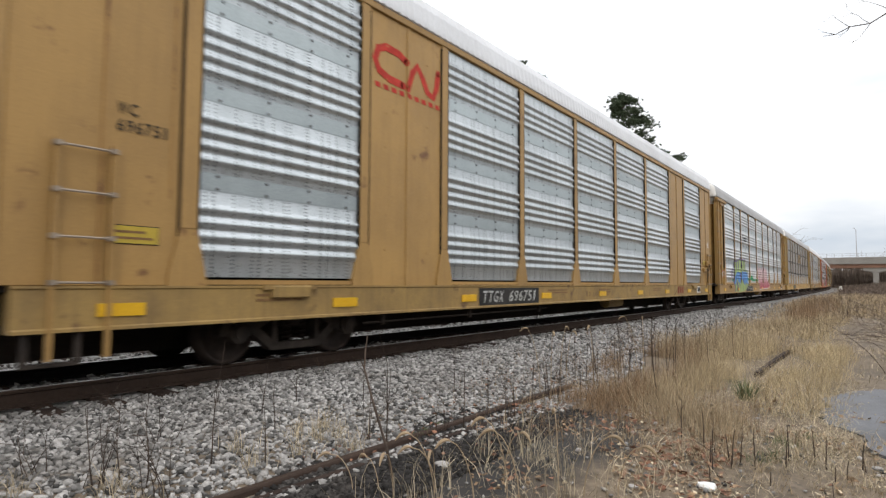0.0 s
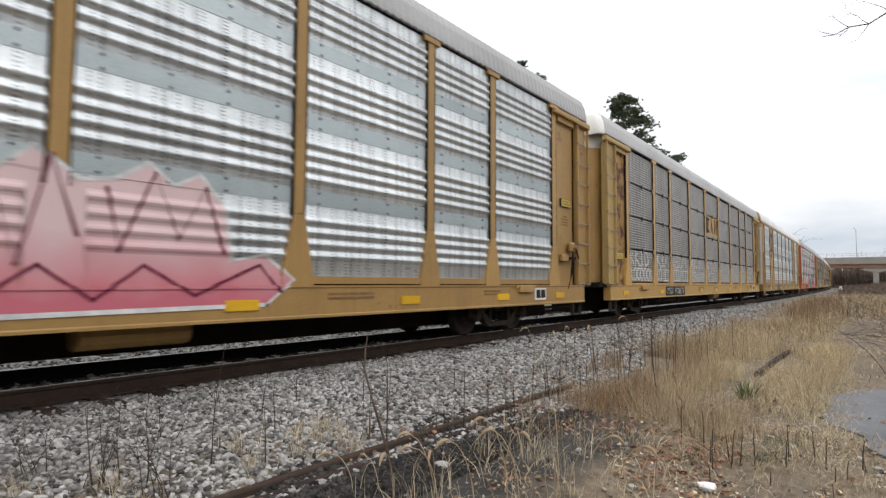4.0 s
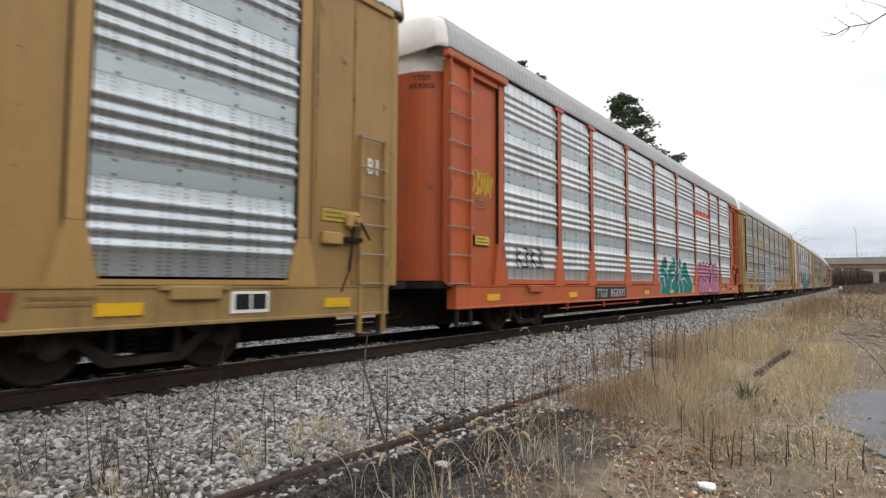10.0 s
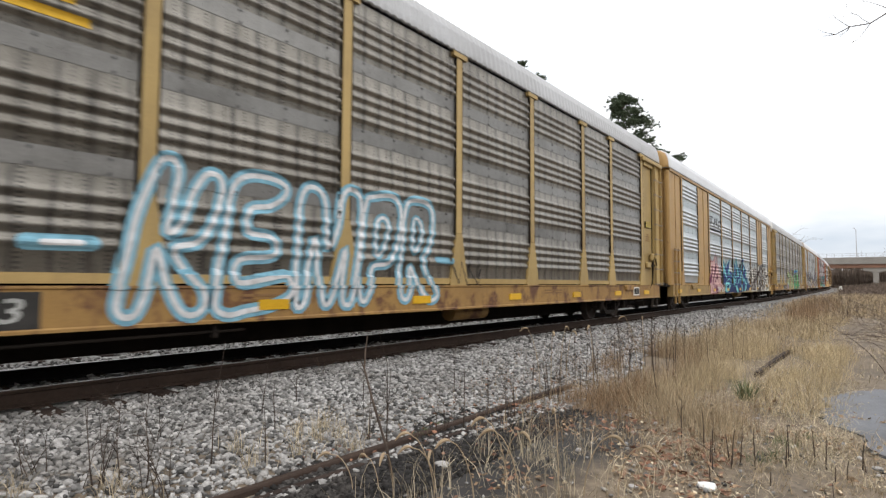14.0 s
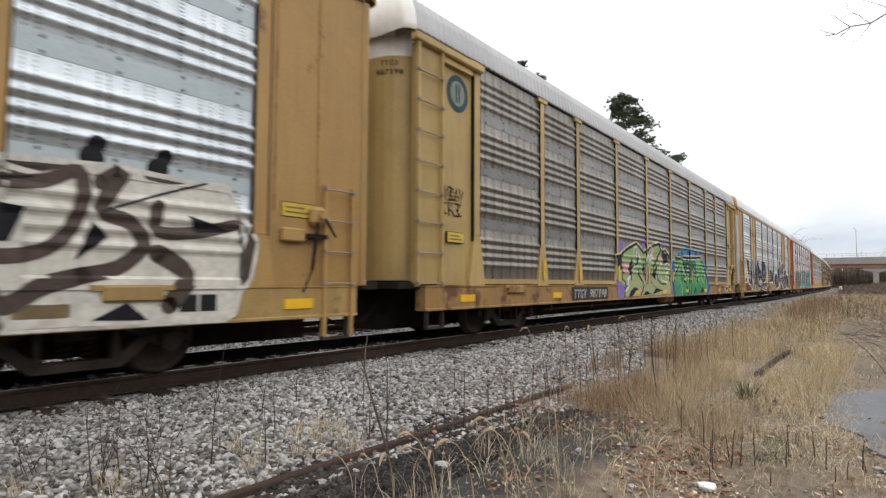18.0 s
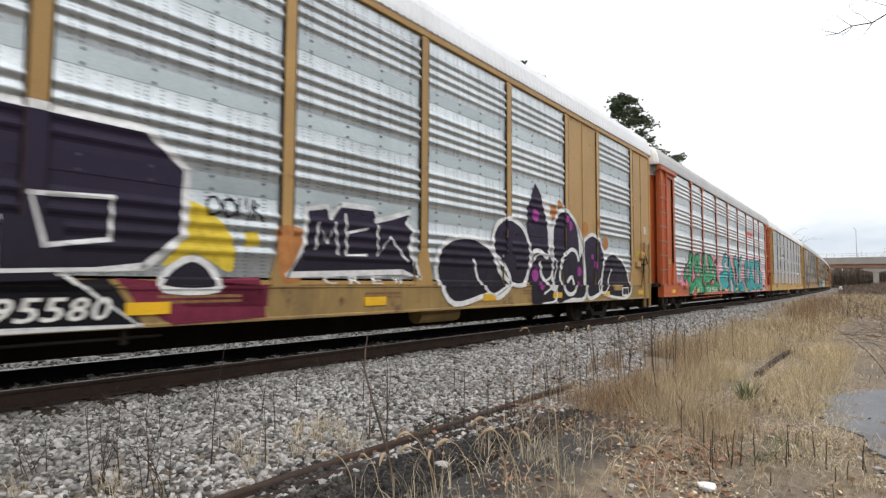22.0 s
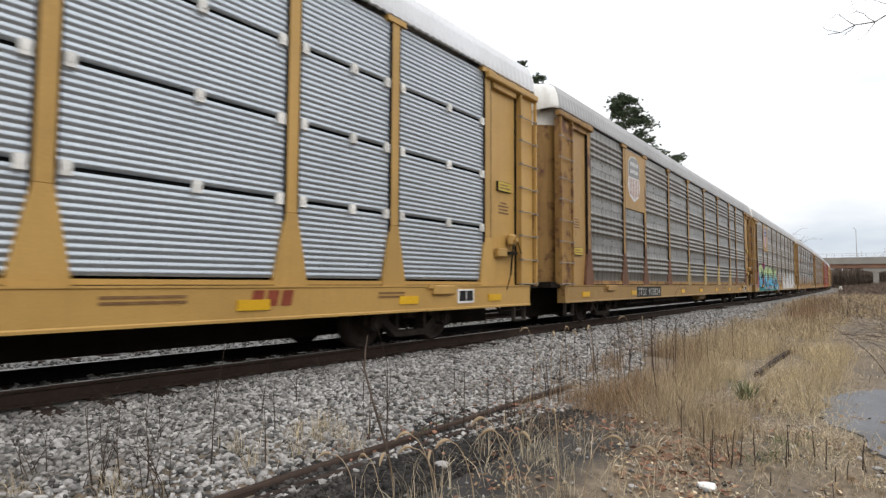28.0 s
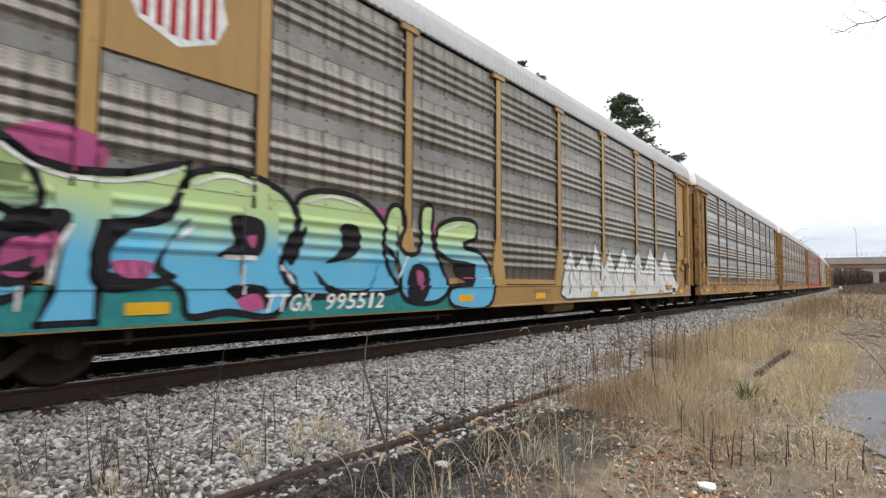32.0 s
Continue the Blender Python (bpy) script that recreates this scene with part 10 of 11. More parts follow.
spray(c09, "lettering", letters("BI", 13.02, 13.3, 2.75, 3.0, 0.02, gap=0.1), M_WHITE, SMOOTH, 0.006)

# c10: green, then turquoise letters on pink and orange clouds
daub(c10, RIB, 'paint_cloud', PINKC, 0, ((-11.08, 1.01), (-11.02, 1.18), (-10.91, 1.23), (-10.94, 1.49), (-10.76, 1.59), (-10.57, 1.66), (-10.09, 1.88), (-9.79, 1.73), (-9.76, 1.00), (-10.59, 0.99)), True)
daub(c10, RIB, 'paint_cloud', PINKC, 0, ((-9.25, 1.61), (-8.97, 2.04), (-8.74, 2.21), (-8.56, 1.80), (-8.71, 1.15), (-9.27, 1.14)), True)
daub(c10, RIB, 'paint_cloud', PINKC, 0, ((-7.85, 2.39), (-7.55, 2.54), (-7.28, 2.40), (-7.38, 1.89), (-7.64, 1.71), (-7.94, 1.85)), True)
daub(c10, RIB, 'paint_cloud', PINKC, 0, ((-6.70, 2.20), (-6.39, 2.32), (-6.12, 1.82), (-6.17, 1.18), (-6.62, 1.26)), True)
daub(c10, RIB, 'paint_cloud', PINKC, 0, ((-5.33, 2.21), (-4.76, 2.44), (-4.20, 2.27), (-4.04, 1.63), (-4.41, 1.20), (-5.54, 1.18), (-6.11, 1.36)), True)
daub(c10, RIB, 'paint_cloud', PALEPINK, 0, ((-4.13, 1.04), (-4.04, 1.74), (-3.66, 2.20), (-3.03, 2.49), (-2.47, 2.67), (-1.05, 2.69), (1.18, 2.61), (2.75, 2.41), (3.40, 2.29), (3.35, 0.79), (-4.04, 0.77)), True)
spots(c10, RIB, 'orange_spot', ORANGE_SPRAY, 0, ((-10.03, 2.07, 0.07), (-10.21, 1.96, 0.04), (-3.29, 2.35, 0.10), (-3.66, 2.20, 0.08), (-0.16, 2.49, 0.13), (-0.33, 2.07, 0.08),))
daub(c10, RIB, 'letter', KELLY, 2, ((-9.48, 2.45), (-8.88, 2.22), (-9.11, 1.82), (-9.31, 1.60), (-9.32, 1.13), (-8.87, 1.29), (-8.73, 1.21), (-8.86, 1.00), (-9.43, 0.65), (-9.97, 0.64), (-9.86, 1.08), (-9.78, 1.51), (-9.73, 1.79), (-9.97, 1.75), (-10.05, 1.55), (-9.94, 1.38), (-10.42, 1.12), (-10.51, 1.35), (-10.46, 1.58), (-10.09, 1.85), (-9.64, 2.03), (-9.62, 2.22)), edge=(INK, 0.085), label='green sprayed letter with a black edge')
daub(c10, RIB, 'letter', KELLY, 2, ((-9.00, 1.69), (-8.93, 1.78), (-8.80, 1.76), (-8.75, 1.64), (-8.83, 1.55), (-8.95, 1.57)), True, edge=(INK, 0.085), label='green sprayed letter with a black edge')
daub(c10, RIB, 'letter', KELLY, 2, ((-8.70, 2.25), (-8.40, 2.36), (-7.80, 2.41), (-7.73, 2.14), (-7.89, 1.91), (-7.64, 1.71), (-7.42, 1.16), (-7.31, 1.04), (-7.39, 0.67), (-8.69, 0.66), (-8.78, 1.01), (-8.67, 1.29), (-8.60, 1.79), (-8.75, 2.06)), edge=(INK, 0.085), label='green sprayed letter with a black edge')
daub(c10, RIB, 'letter', KELLY, 2, ((-7.34, 2.35), (-7.00, 2.54), (-6.70, 2.39), (-6.38, 1.71), (-6.21, 1.16), (-6.74, 1.07), (-6.86, 1.26), (-7.22, 1.08), (-7.17, 0.69), (-7.52, 1.04), (-7.43, 1.65)), edge=(INK, 0.085), label='green sprayed letter with a black edge')
daub(c10, RIB, 'letter', KELLY, 2, ((-6.26, 2.41), (-5.70, 2.43), (-5.17, 2.25), (-4.98, 1.99), (-5.47, 1.67), (-5.21, 1.56), (-4.72, 1.28), (-5.24, 1.31), (-5.83, 1.16), (-6.10, 1.04), (-6.26, 1.09), (-6.05, 1.73)), edge=(INK, 0.085), label='green sprayed letter with a black edge')
daub(c10, RIB, 'letter', KELLY, 2, ((-4.84, 2.11), (-4.76, 2.22), (-4.48, 2.26), (-4.52, 2.13)), edge=(INK, 0.085), label='green sprayed letter with a black edge')
daub(c10, RIB, 'letter', KELLY, 2, ((-5.01, 1.99), (-4.55, 1.92), (-4.48, 1.30), (-4.00, 1.07), (-4.11, 0.75), (-4.92, 0.89)), edge=(INK, 0.085), label='green sprayed letter with a black edge')
daub(c10, RIB, 'paint_foot', KELLY, 1, ((-7.18, 1.04), (-4.04, 1.06), (-4.11, 0.75), (-7.08, 0.67)))
daub(c10, RIB, 'letter', INK, 4, ((-8.33, 2.11), (-8.13, 2.11), (-8.16, 1.82), (-8.36, 1.80)))
daub(c10, RIB, 'letter', INK, 4, ((-7.16, 1.85), (-6.99, 1.94), (-6.92, 1.58), (-7.18, 1.53)))
daub(c10, RIB, 'letter', INK, 4, ((-5.98, 2.07), (-5.76, 2.09), (-5.83, 1.82), (-6.01, 1.81)))
daub(c10, RIB, 'letter', PINKC, 4, ((-8.32, 1.59), (-8.03, 1.69), (-7.91, 1.31), (-8.11, 1.38), (-8.37, 1.24)), edge=(INK, 0.05))
daub(c10, RIB, 'letter', PINKC, 4, ((-7.11, 1.79), (-7.01, 1.84), (-6.97, 1.63), (-7.12, 1.60)))
stroke(c10, RIB, 'highlight', CHALK, 5, 0.035, ((-9.34, 2.33), (-8.93, 2.20), (-9.15, 1.85), (-9.35, 1.57), (-9.36, 1.14)), False)
stroke(c10, RIB, 'highlight', CHALK, 5, 0.035, ((-9.43, 0.69), (-8.78, 1.04)), False)
stroke(c10, RIB, 'highlight', CHALK, 5, 0.035, ((-9.64, 1.99), (-10.03, 1.80), (-10.11, 1.52)), False)
stroke(c10, RIB, 'highlight', CHALK, 5, 0.035, ((-8.65, 0.69), (-8.10, 1.08), (-7.96, 1.12), (-7.86, 0.70)), False)
stroke(c10, RIB, 'highlight', CHALK, 5, 0.035, ((-7.75, 2.34), (-7.86, 1.97), (-7.55, 1.68), (-7.42, 1.20)), False)
stroke(c10, RIB, 'highlight', CHALK, 5, 0.035, ((-6.70, 2.34), (-6.35, 1.62), (-6.24, 1.20)), False)
stroke(c10, RIB, 'highlight', CHALK, 5, 0.035, ((-5.17, 2.18), (-5.47, 1.71), (-4.79, 1.32)), False)
stroke(c10, RIB, 'tag', INK, 5, 0.04, ((-9.81, 0.77), (-9.73, 1.01), (-9.75, 0.77), (-9.63, 0.98), (-9.60, 0.79), (-9.47, 0.95)), False)
daub(c10, RIB, 'letter', TURQF, 2, ((-2.70, 2.55), (-2.30, 2.68), (-1.91, 2.63), (-2.06, 2.34), (-2.45, 2.18), (-2.45, 1.94), (-1.44, 1.74), (-1.42, 1.10), (-2.59, 0.77), (-3.66, 0.77), (-3.76, 1.62), (-2.81, 1.68), (-3.08, 2.14)), edge=(INK, 0.075), label='turquoise sprayed letter with a black edge')
daub(c10, RIB, 'letter', TURQF, 2, ((-1.73, 2.56), (-1.05, 2.55), (-0.63, 1.91), (0.32, 1.11), (0.19, 0.80), (-0.34, 1.11), (-0.63, 1.48), (-1.15, 1.10), (-1.35, 0.69), (-1.99, 0.71), (-1.47, 1.36), (-1.47, 2.00), (-1.86, 2.10)), edge=(INK, 0.075), label='turquoise sprayed letter with a black edge')
daub(c10, RIB, 'letter', PINKC, 4, ((-2.47, 1.46), (-2.06, 1.53), (-2.16, 1.28), (-2.35, 1.24)), edge=(INK, 0.04))
stroke(c10, RIB, 'highlight', CHALK, 5, 0.04, ((-3.76, 1.59), (-3.75, 0.82)), False)
stroke(c10, RIB, 'highlight', CHALK, 5, 0.04, ((-1.98, 2.59), (-2.42, 2.28), (-2.47, 1.94), (-1.47, 1.72)), False)
stroke(c10, RIB, 'highlight', CHALK, 5, 0.04, ((-1.00, 2.53), (0.26, 1.11)), False)
daub(c10, RIB, 'paint_cloud', PALEPINK, 0, ((-0.50, 2.55), (-0.12, 2.63), (0.09, 2.50), (0.22, 1.91), (0.40, 1.93), (0.49, 1.65), (0.22, 1.32), (-0.12, 1.60), (-0.48, 1.90)), True)
daub(c10, RIB, 'paint_cloud', PALEPINK, 0, ((2.25, 2.52), (2.70, 2.21), (3.07, 2.42), (3.71, 2.61), (4.69, 2.75), (6.96, 2.87), (9.75, 2.84), (10.99, 1.25), (10.91, 0.66), (3.12, 0.61), (2.45, 1.30)), True)
daub(c10, RIB, 'paint_cloud', PALEPINK, 0, ((0.68, 1.90), (1.17, 1.71), (1.20, 0.95), (0.83, 0.96), (0.70, 1.43)))
spots(c10, RIB, 'orange_spot', ORANGE_SPRAY, 1, ((-0.39, 2.32, 0.11), (-0.18, 2.44, 0.05), (-0.01, 2.37, 0.08), (0.02, 2.10, 0.07), (-0.31, 1.92, 0.07), (0.08, 1.75, 0.08), (0.38, 1.81, 0.08), (0.27, 1.97, 0.04), (2.34, 2.32, 0.11), (2.61, 2.05, 0.14), (2.71, 1.68, 0.12), (2.35, 1.80, 0.09), (1.06, 1.20, 0.07), (2.91, 1.31, 0.11),))
daub(c10, RIB, 'letter', TURQF, 2, ((-0.60, 2.05), (-0.48, 1.88), (-0.21, 1.64), (0.03, 1.34), (0.14, 1.02), (0.11, 0.63), (-0.54, 0.61)), edge=(INK, 0.075), label='turquoise sprayed letter with a black edge')
daub(c10, RIB, 'letter', TURQF, 2, ((0.12, 2.59), (0.37, 2.68), (0.71, 2.58), (0.94, 2.31), (0.88, 1.87), (0.75, 1.43), (0.77, 1.07), (1.03, 0.76), (0.32, 0.71), (0.45, 1.42), (0.58, 1.78), (0.53, 2.06), (0.26, 1.91)), edge=(INK, 0.075), label='turquoise sprayed letter with a black edge')
daub(c10, RIB, 'letter_edge', INK, 3, ((-0.00, 2.43), (0.12, 2.62), (0.27, 2.03), (0.50, 2.11), (0.61, 1.90), (0.43, 1.42), (0.28, 1.10), (0.28, 1.46), (0.40, 1.70), (0.19, 1.78)))
daub(c10, RIB, 'letter', TURQF, 2, ((0.95, 2.53), (1.31, 2.56), (1.35, 2.18), (1.57, 2.04), (1.71, 2.23), (1.84, 2.59), (2.00, 2.69), (2.39, 2.66), (2.26, 2.01), (1.95, 1.77), (1.64, 1.48), (1.74, 1.20), (2.04, 1.13), (2.37, 1.30), (2.65, 1.08), (2.89, 0.72), (2.06, 0.61), (1.27, 0.68), (1.11, 1.08), (1.30, 1.59), (1.04, 1.82)), edge=(INK, 0.075), label='turquoise sprayed letter with a black edge')
daub(c10, RIB, 'letter', PINKC, 4, ((1.40, 2.38), (1.50, 2.46), (1.57, 2.28), (1.51, 2.07), (1.42, 2.12)), True, edge=(INK, 0.06))
daub(c10, RIB, 'letter', ORANGE_SPRAY, 4, ((1.64, 1.54), (1.84, 1.56), (1.88, 1.32), (1.72, 1.29)), True, edge=(INK, 0.05))
daub(c10, RIB, 'letter', TURQF, 2, ((3.39, 1.89), (3.60, 2.41), (4.06, 2.66), (4.66, 2.50), (4.89, 2.16), (4.57, 1.99), (4.31, 2.14), (4.07, 1.95), (4.02, 1.51), (4.20, 1.24), (4.57, 1.81), (4.94, 1.83), (4.95, 0.89), (4.46, 0.67), (3.80, 0.71), (3.52, 1.17)), True, edge=(INK, 0.075), label='turquoise sprayed letter with a black edge')
daub(c10, RIB, 'letter_edge', INK, 1, ((3.21, 1.88), (3.46, 2.39), (4.05, 2.71), (3.60, 2.32), (3.45, 1.90), (3.57, 1.17), (4.00, 0.68), (3.53, 0.72), (3.28, 1.24)))
daub(c10, RIB, 'letter', TURQF, 2, ((5.04, 2.55), (6.06, 2.63), (6.16, 2.12), (5.90, 1.80), (6.27, 1.51), (6.63, 0.99), (6.45, 0.76), (5.59, 0.77), (5.11, 1.09)), edge=(INK, 0.075), label='turquoise sprayed letter with a black edge')
daub(c10, RIB, 'letter', TURQF, 2, ((6.31, 2.53), (6.67, 2.76), (7.08, 2.64), (6.96, 1.42), (7.40, 0.85), (6.50, 0.75), (6.68, 1.63), (6.37, 2.14)), True, edge=(INK, 0.075), label='turquoise sprayed letter with a black edge')
daub(c10, RIB, 'letter', TURQF, 2, ((7.16, 2.54), (8.85, 2.66), (8.70, 2.31), (8.11, 2.26), (7.89, 1.45), (8.27, 0.84), (7.57, 0.84), (7.42, 1.66), (7.56, 2.24)), edge=(INK, 0.075), label='turquoise sprayed letter with a black edge')
daub(c10, RIB, 'letter', TURQF, 2, ((8.58, 2.60), (9.34, 2.64), (9.21, 2.35), (8.82, 2.09), (9.63, 1.88), (10.02, 1.24), (9.65, 0.75), (8.22, 0.72), (8.22, 1.08), (9.12, 1.23), (8.41, 1.82)), True, edge=(INK, 0.075), label='turquoise sprayed letter with a black edge')
daub(c10, RIB, 'letter', INK, 4, ((5.42, 2.18), (5.67, 2.17), (5.58, 1.86), (5.41, 1.86)))
stroke(c10, RIB, 'highlight', CHALK, 5, 0.045, ((-0.47, 1.70), (-0.16, 1.39), (0.05, 1.07)), False)
stroke(c10, RIB, 'highlight', CHALK, 5, 0.045, ((0.38, 2.63), (0.88, 2.39), (0.84, 1.86), (0.67, 1.31), (0.78, 1.02)), False)
stroke(c10, RIB, 'highlight', CHALK, 5, 0.045, ((1.49, 2.05), (1.24, 1.65), (1.14, 1.08)), False)
stroke(c10, RIB, 'highlight', CHALK, 5, 0.045, ((2.33, 2.61), (2.23, 2.05), (1.62, 1.54)), False)
stroke(c10, RIB, 'highlight', CHALK, 5, 0.045, ((2.68, 1.08), (2.87, 0.74)), False)
stroke(c10, RIB, 'highlight', CHALK, 5, 0.045, ((4.63, 2.45), (4.87, 2.15)), False)
stroke(c10, RIB, 'highlight', CHALK, 5, 0.045, ((4.58, 1.76), (4.91, 1.78)), False)
stroke(c10, RIB, 'highlight', CHALK, 5, 0.045, ((6.14, 2.58), (6.09, 2.11)), False)
stroke(c10, RIB, 'highlight', CHALK, 5, 0.045, ((8.95, 2.60), (8.58, 1.95), (9.74, 1.63)), False)
stroke(c10, RIB, 'tag', INK, 5, 0.035, ((1.11, 0.74), (1.13, 0.92), (1.26, 0.89), (1.30, 0.77), (1.39, 0.92), (1.40, 0.79), (1.53, 0.95), (1.55, 0.78), (1.67, 0.94), (1.75, 0.78), (1.82, 0.94), (1.97, 0.87)), False)
daub(c10, RIB, 'paint_foot', TURQF, 1, ((-0.67, 1.01), (1.07, 1.03), (2.82, 1.04), (2.89, 0.70), (1.08, 0.63), (-0.65, 0.61)))
daub(c10, RIB, 'paint_foot', TURQF, 1, ((3.52, 0.99), (9.73, 1.00), (9.73, 0.74), (3.64, 0.66)))
spray(c10, "lettering", letters("TTGX 995676", -6.85, -4.6, 0.70, 0.93, 0.012, 0.06, gap=0.16), M_WHITE, RIB, 0.018)

# c11: red owner's mark, pale placard
bm = bmesh.new()
for i in range(3):
    bar(bm, 6.45 + 0.22 * i, 6.62 + 0.22 * i, 0.78, 0.98, 0.04)
spray(c11, "owner_mark", bm, paint("owner_red", (0.22, 0.055, 0.03)), FINE, 0.004, "red owner's mark on the sill")
bm = bmesh.new()
bar(bm, -6.6, -4.7, 3.36, 3.80)
spray(c11, "placard", bm, M_WHITE, FINE, 0.004, "pale placard with dark bars")
bm = bmesh.new()
for i in range(4):
    bar(bm, -6.4 + i * 0.42, -6.1 + i * 0.42, 3.46, 3.7, 0.04)
spray(c11, "emblem", bm, BRACKET_INK, FINE, 0.008)

# c12, c13: shield on a yellow plate
SHIELD_RED, SHIELD_BLUE = paint("shield_red", (0.36, 0.03, 0.035)), paint("shield_blue", (0.02, 0.05, 0.24))


def shield(car, worn):
    bm = bmesh.new()
    soft_box(bm, CAR_X - 0.02, CAR_X + 0.046, -8.98, -7.17, 3.45, 5.32, 0.006)
    part("emblem_plate", bm, M_YELLOW, car, "yellow plate under the emblem")
    def outline(g):
        pts = [(-8.72 - g, 4.95), (-8.52, 5.12 + g), (-8.20, 5.16 + g), (-7.88, 5.12 + g), (-7.68 + g, 4.95), (-7.72 + g, 4.5), (-7.64 + g, 4.2), (-7.78 + g * 0.8, 3.92 - g), (-8.20, 3.74 - g), (-8.62 - g * 0.8, 3.92 - g), (-8.76 - g, 4.2), (-8.68 - g, 4.5)]
        return pts
    bm = bmesh.new()
    fill(bm, outline(0.03))
    flat_part(car, "shield_edge", bm, CHALK, CAR_X + 0.050)
    bm = bmesh.new()
    fill(bm, [p for p in outline(0.0) if p[1] >= 4.5])
    flat_part(car, "shield_top", bm, SHIELD_BLUE if not worn else M_GREY, CAR_X + 0.054, "blue upper field")
    for i in range(6):
        a = -8.62 + i * 0.158
        bm = bmesh.new()
        low = 3.80 + abs(i - 2.5) * 0.055
        bar(bm, a, a + 0.075, low, 4.46)
        flat_part(car, "shield_stripe", bm, paint("faded_shield_red", (0.36, 0.20, 0.15)) if worn else SHIELD_RED, CAR_X + 0.054)
    bm = bmesh.new()
    for z in (4.62, 4.86):
        for i in range(6):
            bar(bm, -8.56 + i * 0.125, -8.47 + i * 0.125, z, z + 0.13)
    flat_part(car, "emblem_bars", bm, CHALK, CAR_X + 0.058)


shield(c12, True)
shield(c13, False)
bm = bmesh.new()
for y, z, a, b in ((-12.3, 1.5, 0.55, 0.75), (-11.7, 2.2, 0.4, 0.4), (-9.3, 2.35, 0.45, 0.25), (-7.4, 2.2, 0.5, 0.25), (-5.0, 2.0, 0.6, 0.25), (-3.4, 1.9, 0.5, 0.2), (-2.3, 1.2, 0.35, 0.5)):
    disc(bm, y, z, a, b, 14)
spray(c13, "paint_cloud", bm, MAGC, RIB, 0.003, "soft magenta spray", each=True)
bm = bmesh.new()
bar(bm, -12.0, -1.95, 0.62, 1.035)
spray(c13, "paint_base", bm, paint("teal_base", (0.03, 0.20, 0.20)), RIB, 0.003)
daub(c13, RIB, 'letter', C13_FILL, 2, ((-11.82, 1.68), (-11.77, 1.94), (-11.46, 2.19), (-10.94, 2.43), (-10.20, 2.48), (-9.63, 2.29), (-9.43, 1.82), (-9.71, 1.60), (-9.50, 1.09), (-9.87, 0.89), (-11.31, 0.87), (-11.38, 1.17), (-11.20, 1.54), (-11.51, 1.37), (-11.76, 1.51)), True, edge=(INK, 0.085), label='lime and sky-blue rounded sprayed letter')
daub(c13, RIB, 'black_shape', INK, 4, ((-11.42, 1.24), (-11.39, 1.62), (-10.90, 1.94), (-11.13, 1.72), (-11.19, 1.45), (-11.36, 1.07)), True)
daub(c13, RIB, 'black_shape', INK, 4, ((-10.50, 2.02), (-9.96, 1.99), (-9.76, 1.70), (-10.03, 1.47), (-10.67, 1.51), (-10.27, 1.77)), True)
daub(c13, RIB, 'black_shape', INK, 4, ((-10.76, 1.37), (-10.56, 1.07), (-9.84, 1.12), (-10.11, 0.94), (-10.66, 0.95)), True)
daub(c13, RIB, 'black_shape', INK, 4, ((-9.70, 1.40), (-9.54, 1.71), (-9.18, 1.73), (-9.32, 1.20), (-9.53, 1.09)), True)
daub(c13, RIB, 'letter', MAGC, 5, ((-9.53, 1.40), (-9.32, 1.56), (-9.27, 1.36), (-9.45, 1.20)), True)
daub(c13, RIB, 'letter', C13_FILL, 2, ((-9.85, 2.48), (-9.73, 2.38), (-9.51, 2.22), (-9.13, 2.16), (-8.66, 2.22), (-8.19, 2.38), (-8.01, 2.43), (-8.05, 2.16), (-8.23, 1.88), (-8.59, 1.71), (-8.91, 1.67), (-8.98, 1.35), (-8.93, 1.02), (-8.95, 0.68), (-9.44, 0.68), (-9.34, 0.97), (-9.27, 1.45), (-9.22, 1.64), (-9.66, 1.70), (-9.90, 1.85)), edge=(INK, 0.085), label='lime and sky-blue rounded sprayed letter')
daub(c13, RIB, 'letter', C13_FILL, 2, ((-8.02, 2.28), (-7.57, 2.42), (-7.10, 2.38), (-6.67, 2.22), (-6.50, 1.91), (-6.61, 1.60), (-6.73, 1.30), (-6.53, 1.08), (-6.89, 0.66), (-7.52, 0.73), (-8.00, 0.69), (-8.08, 0.94), (-8.27, 1.08), (-8.83, 1.01), (-8.98, 1.18), (-8.85, 1.47), (-8.75, 1.64), (-8.23, 1.79)), True, edge=(INK, 0.085), label='lime and sky-blue rounded sprayed letter')
daub(c13, RIB, 'letter', C13_FILL, 2, ((-6.48, 2.22), (-5.99, 2.38), (-5.33, 2.34), (-4.80, 2.02), (-4.82, 1.71), (-4.53, 1.45), (-4.52, 0.98), (-5.53, 0.90), (-6.45, 0.92), (-6.73, 1.23), (-6.65, 1.60), (-6.47, 1.84)), True, edge=(INK, 0.085), label='lime and sky-blue rounded sprayed letter')
daub(c13, RIB, 'letter', C13_FILL, 2, ((-4.70, 2.24), (-4.43, 2.33), (-4.34, 2.02), (-4.49, 1.73), (-4.28, 1.55), (-3.92, 1.67), (-3.88, 2.33), (-3.57, 2.38), (-3.58, 1.78), (-3.16, 1.09), (-3.49, 0.76), (-4.27, 0.78), (-4.55, 1.09), (-4.82, 1.62)), True, edge=(INK, 0.085), label='lime and sky-blue rounded sprayed letter')
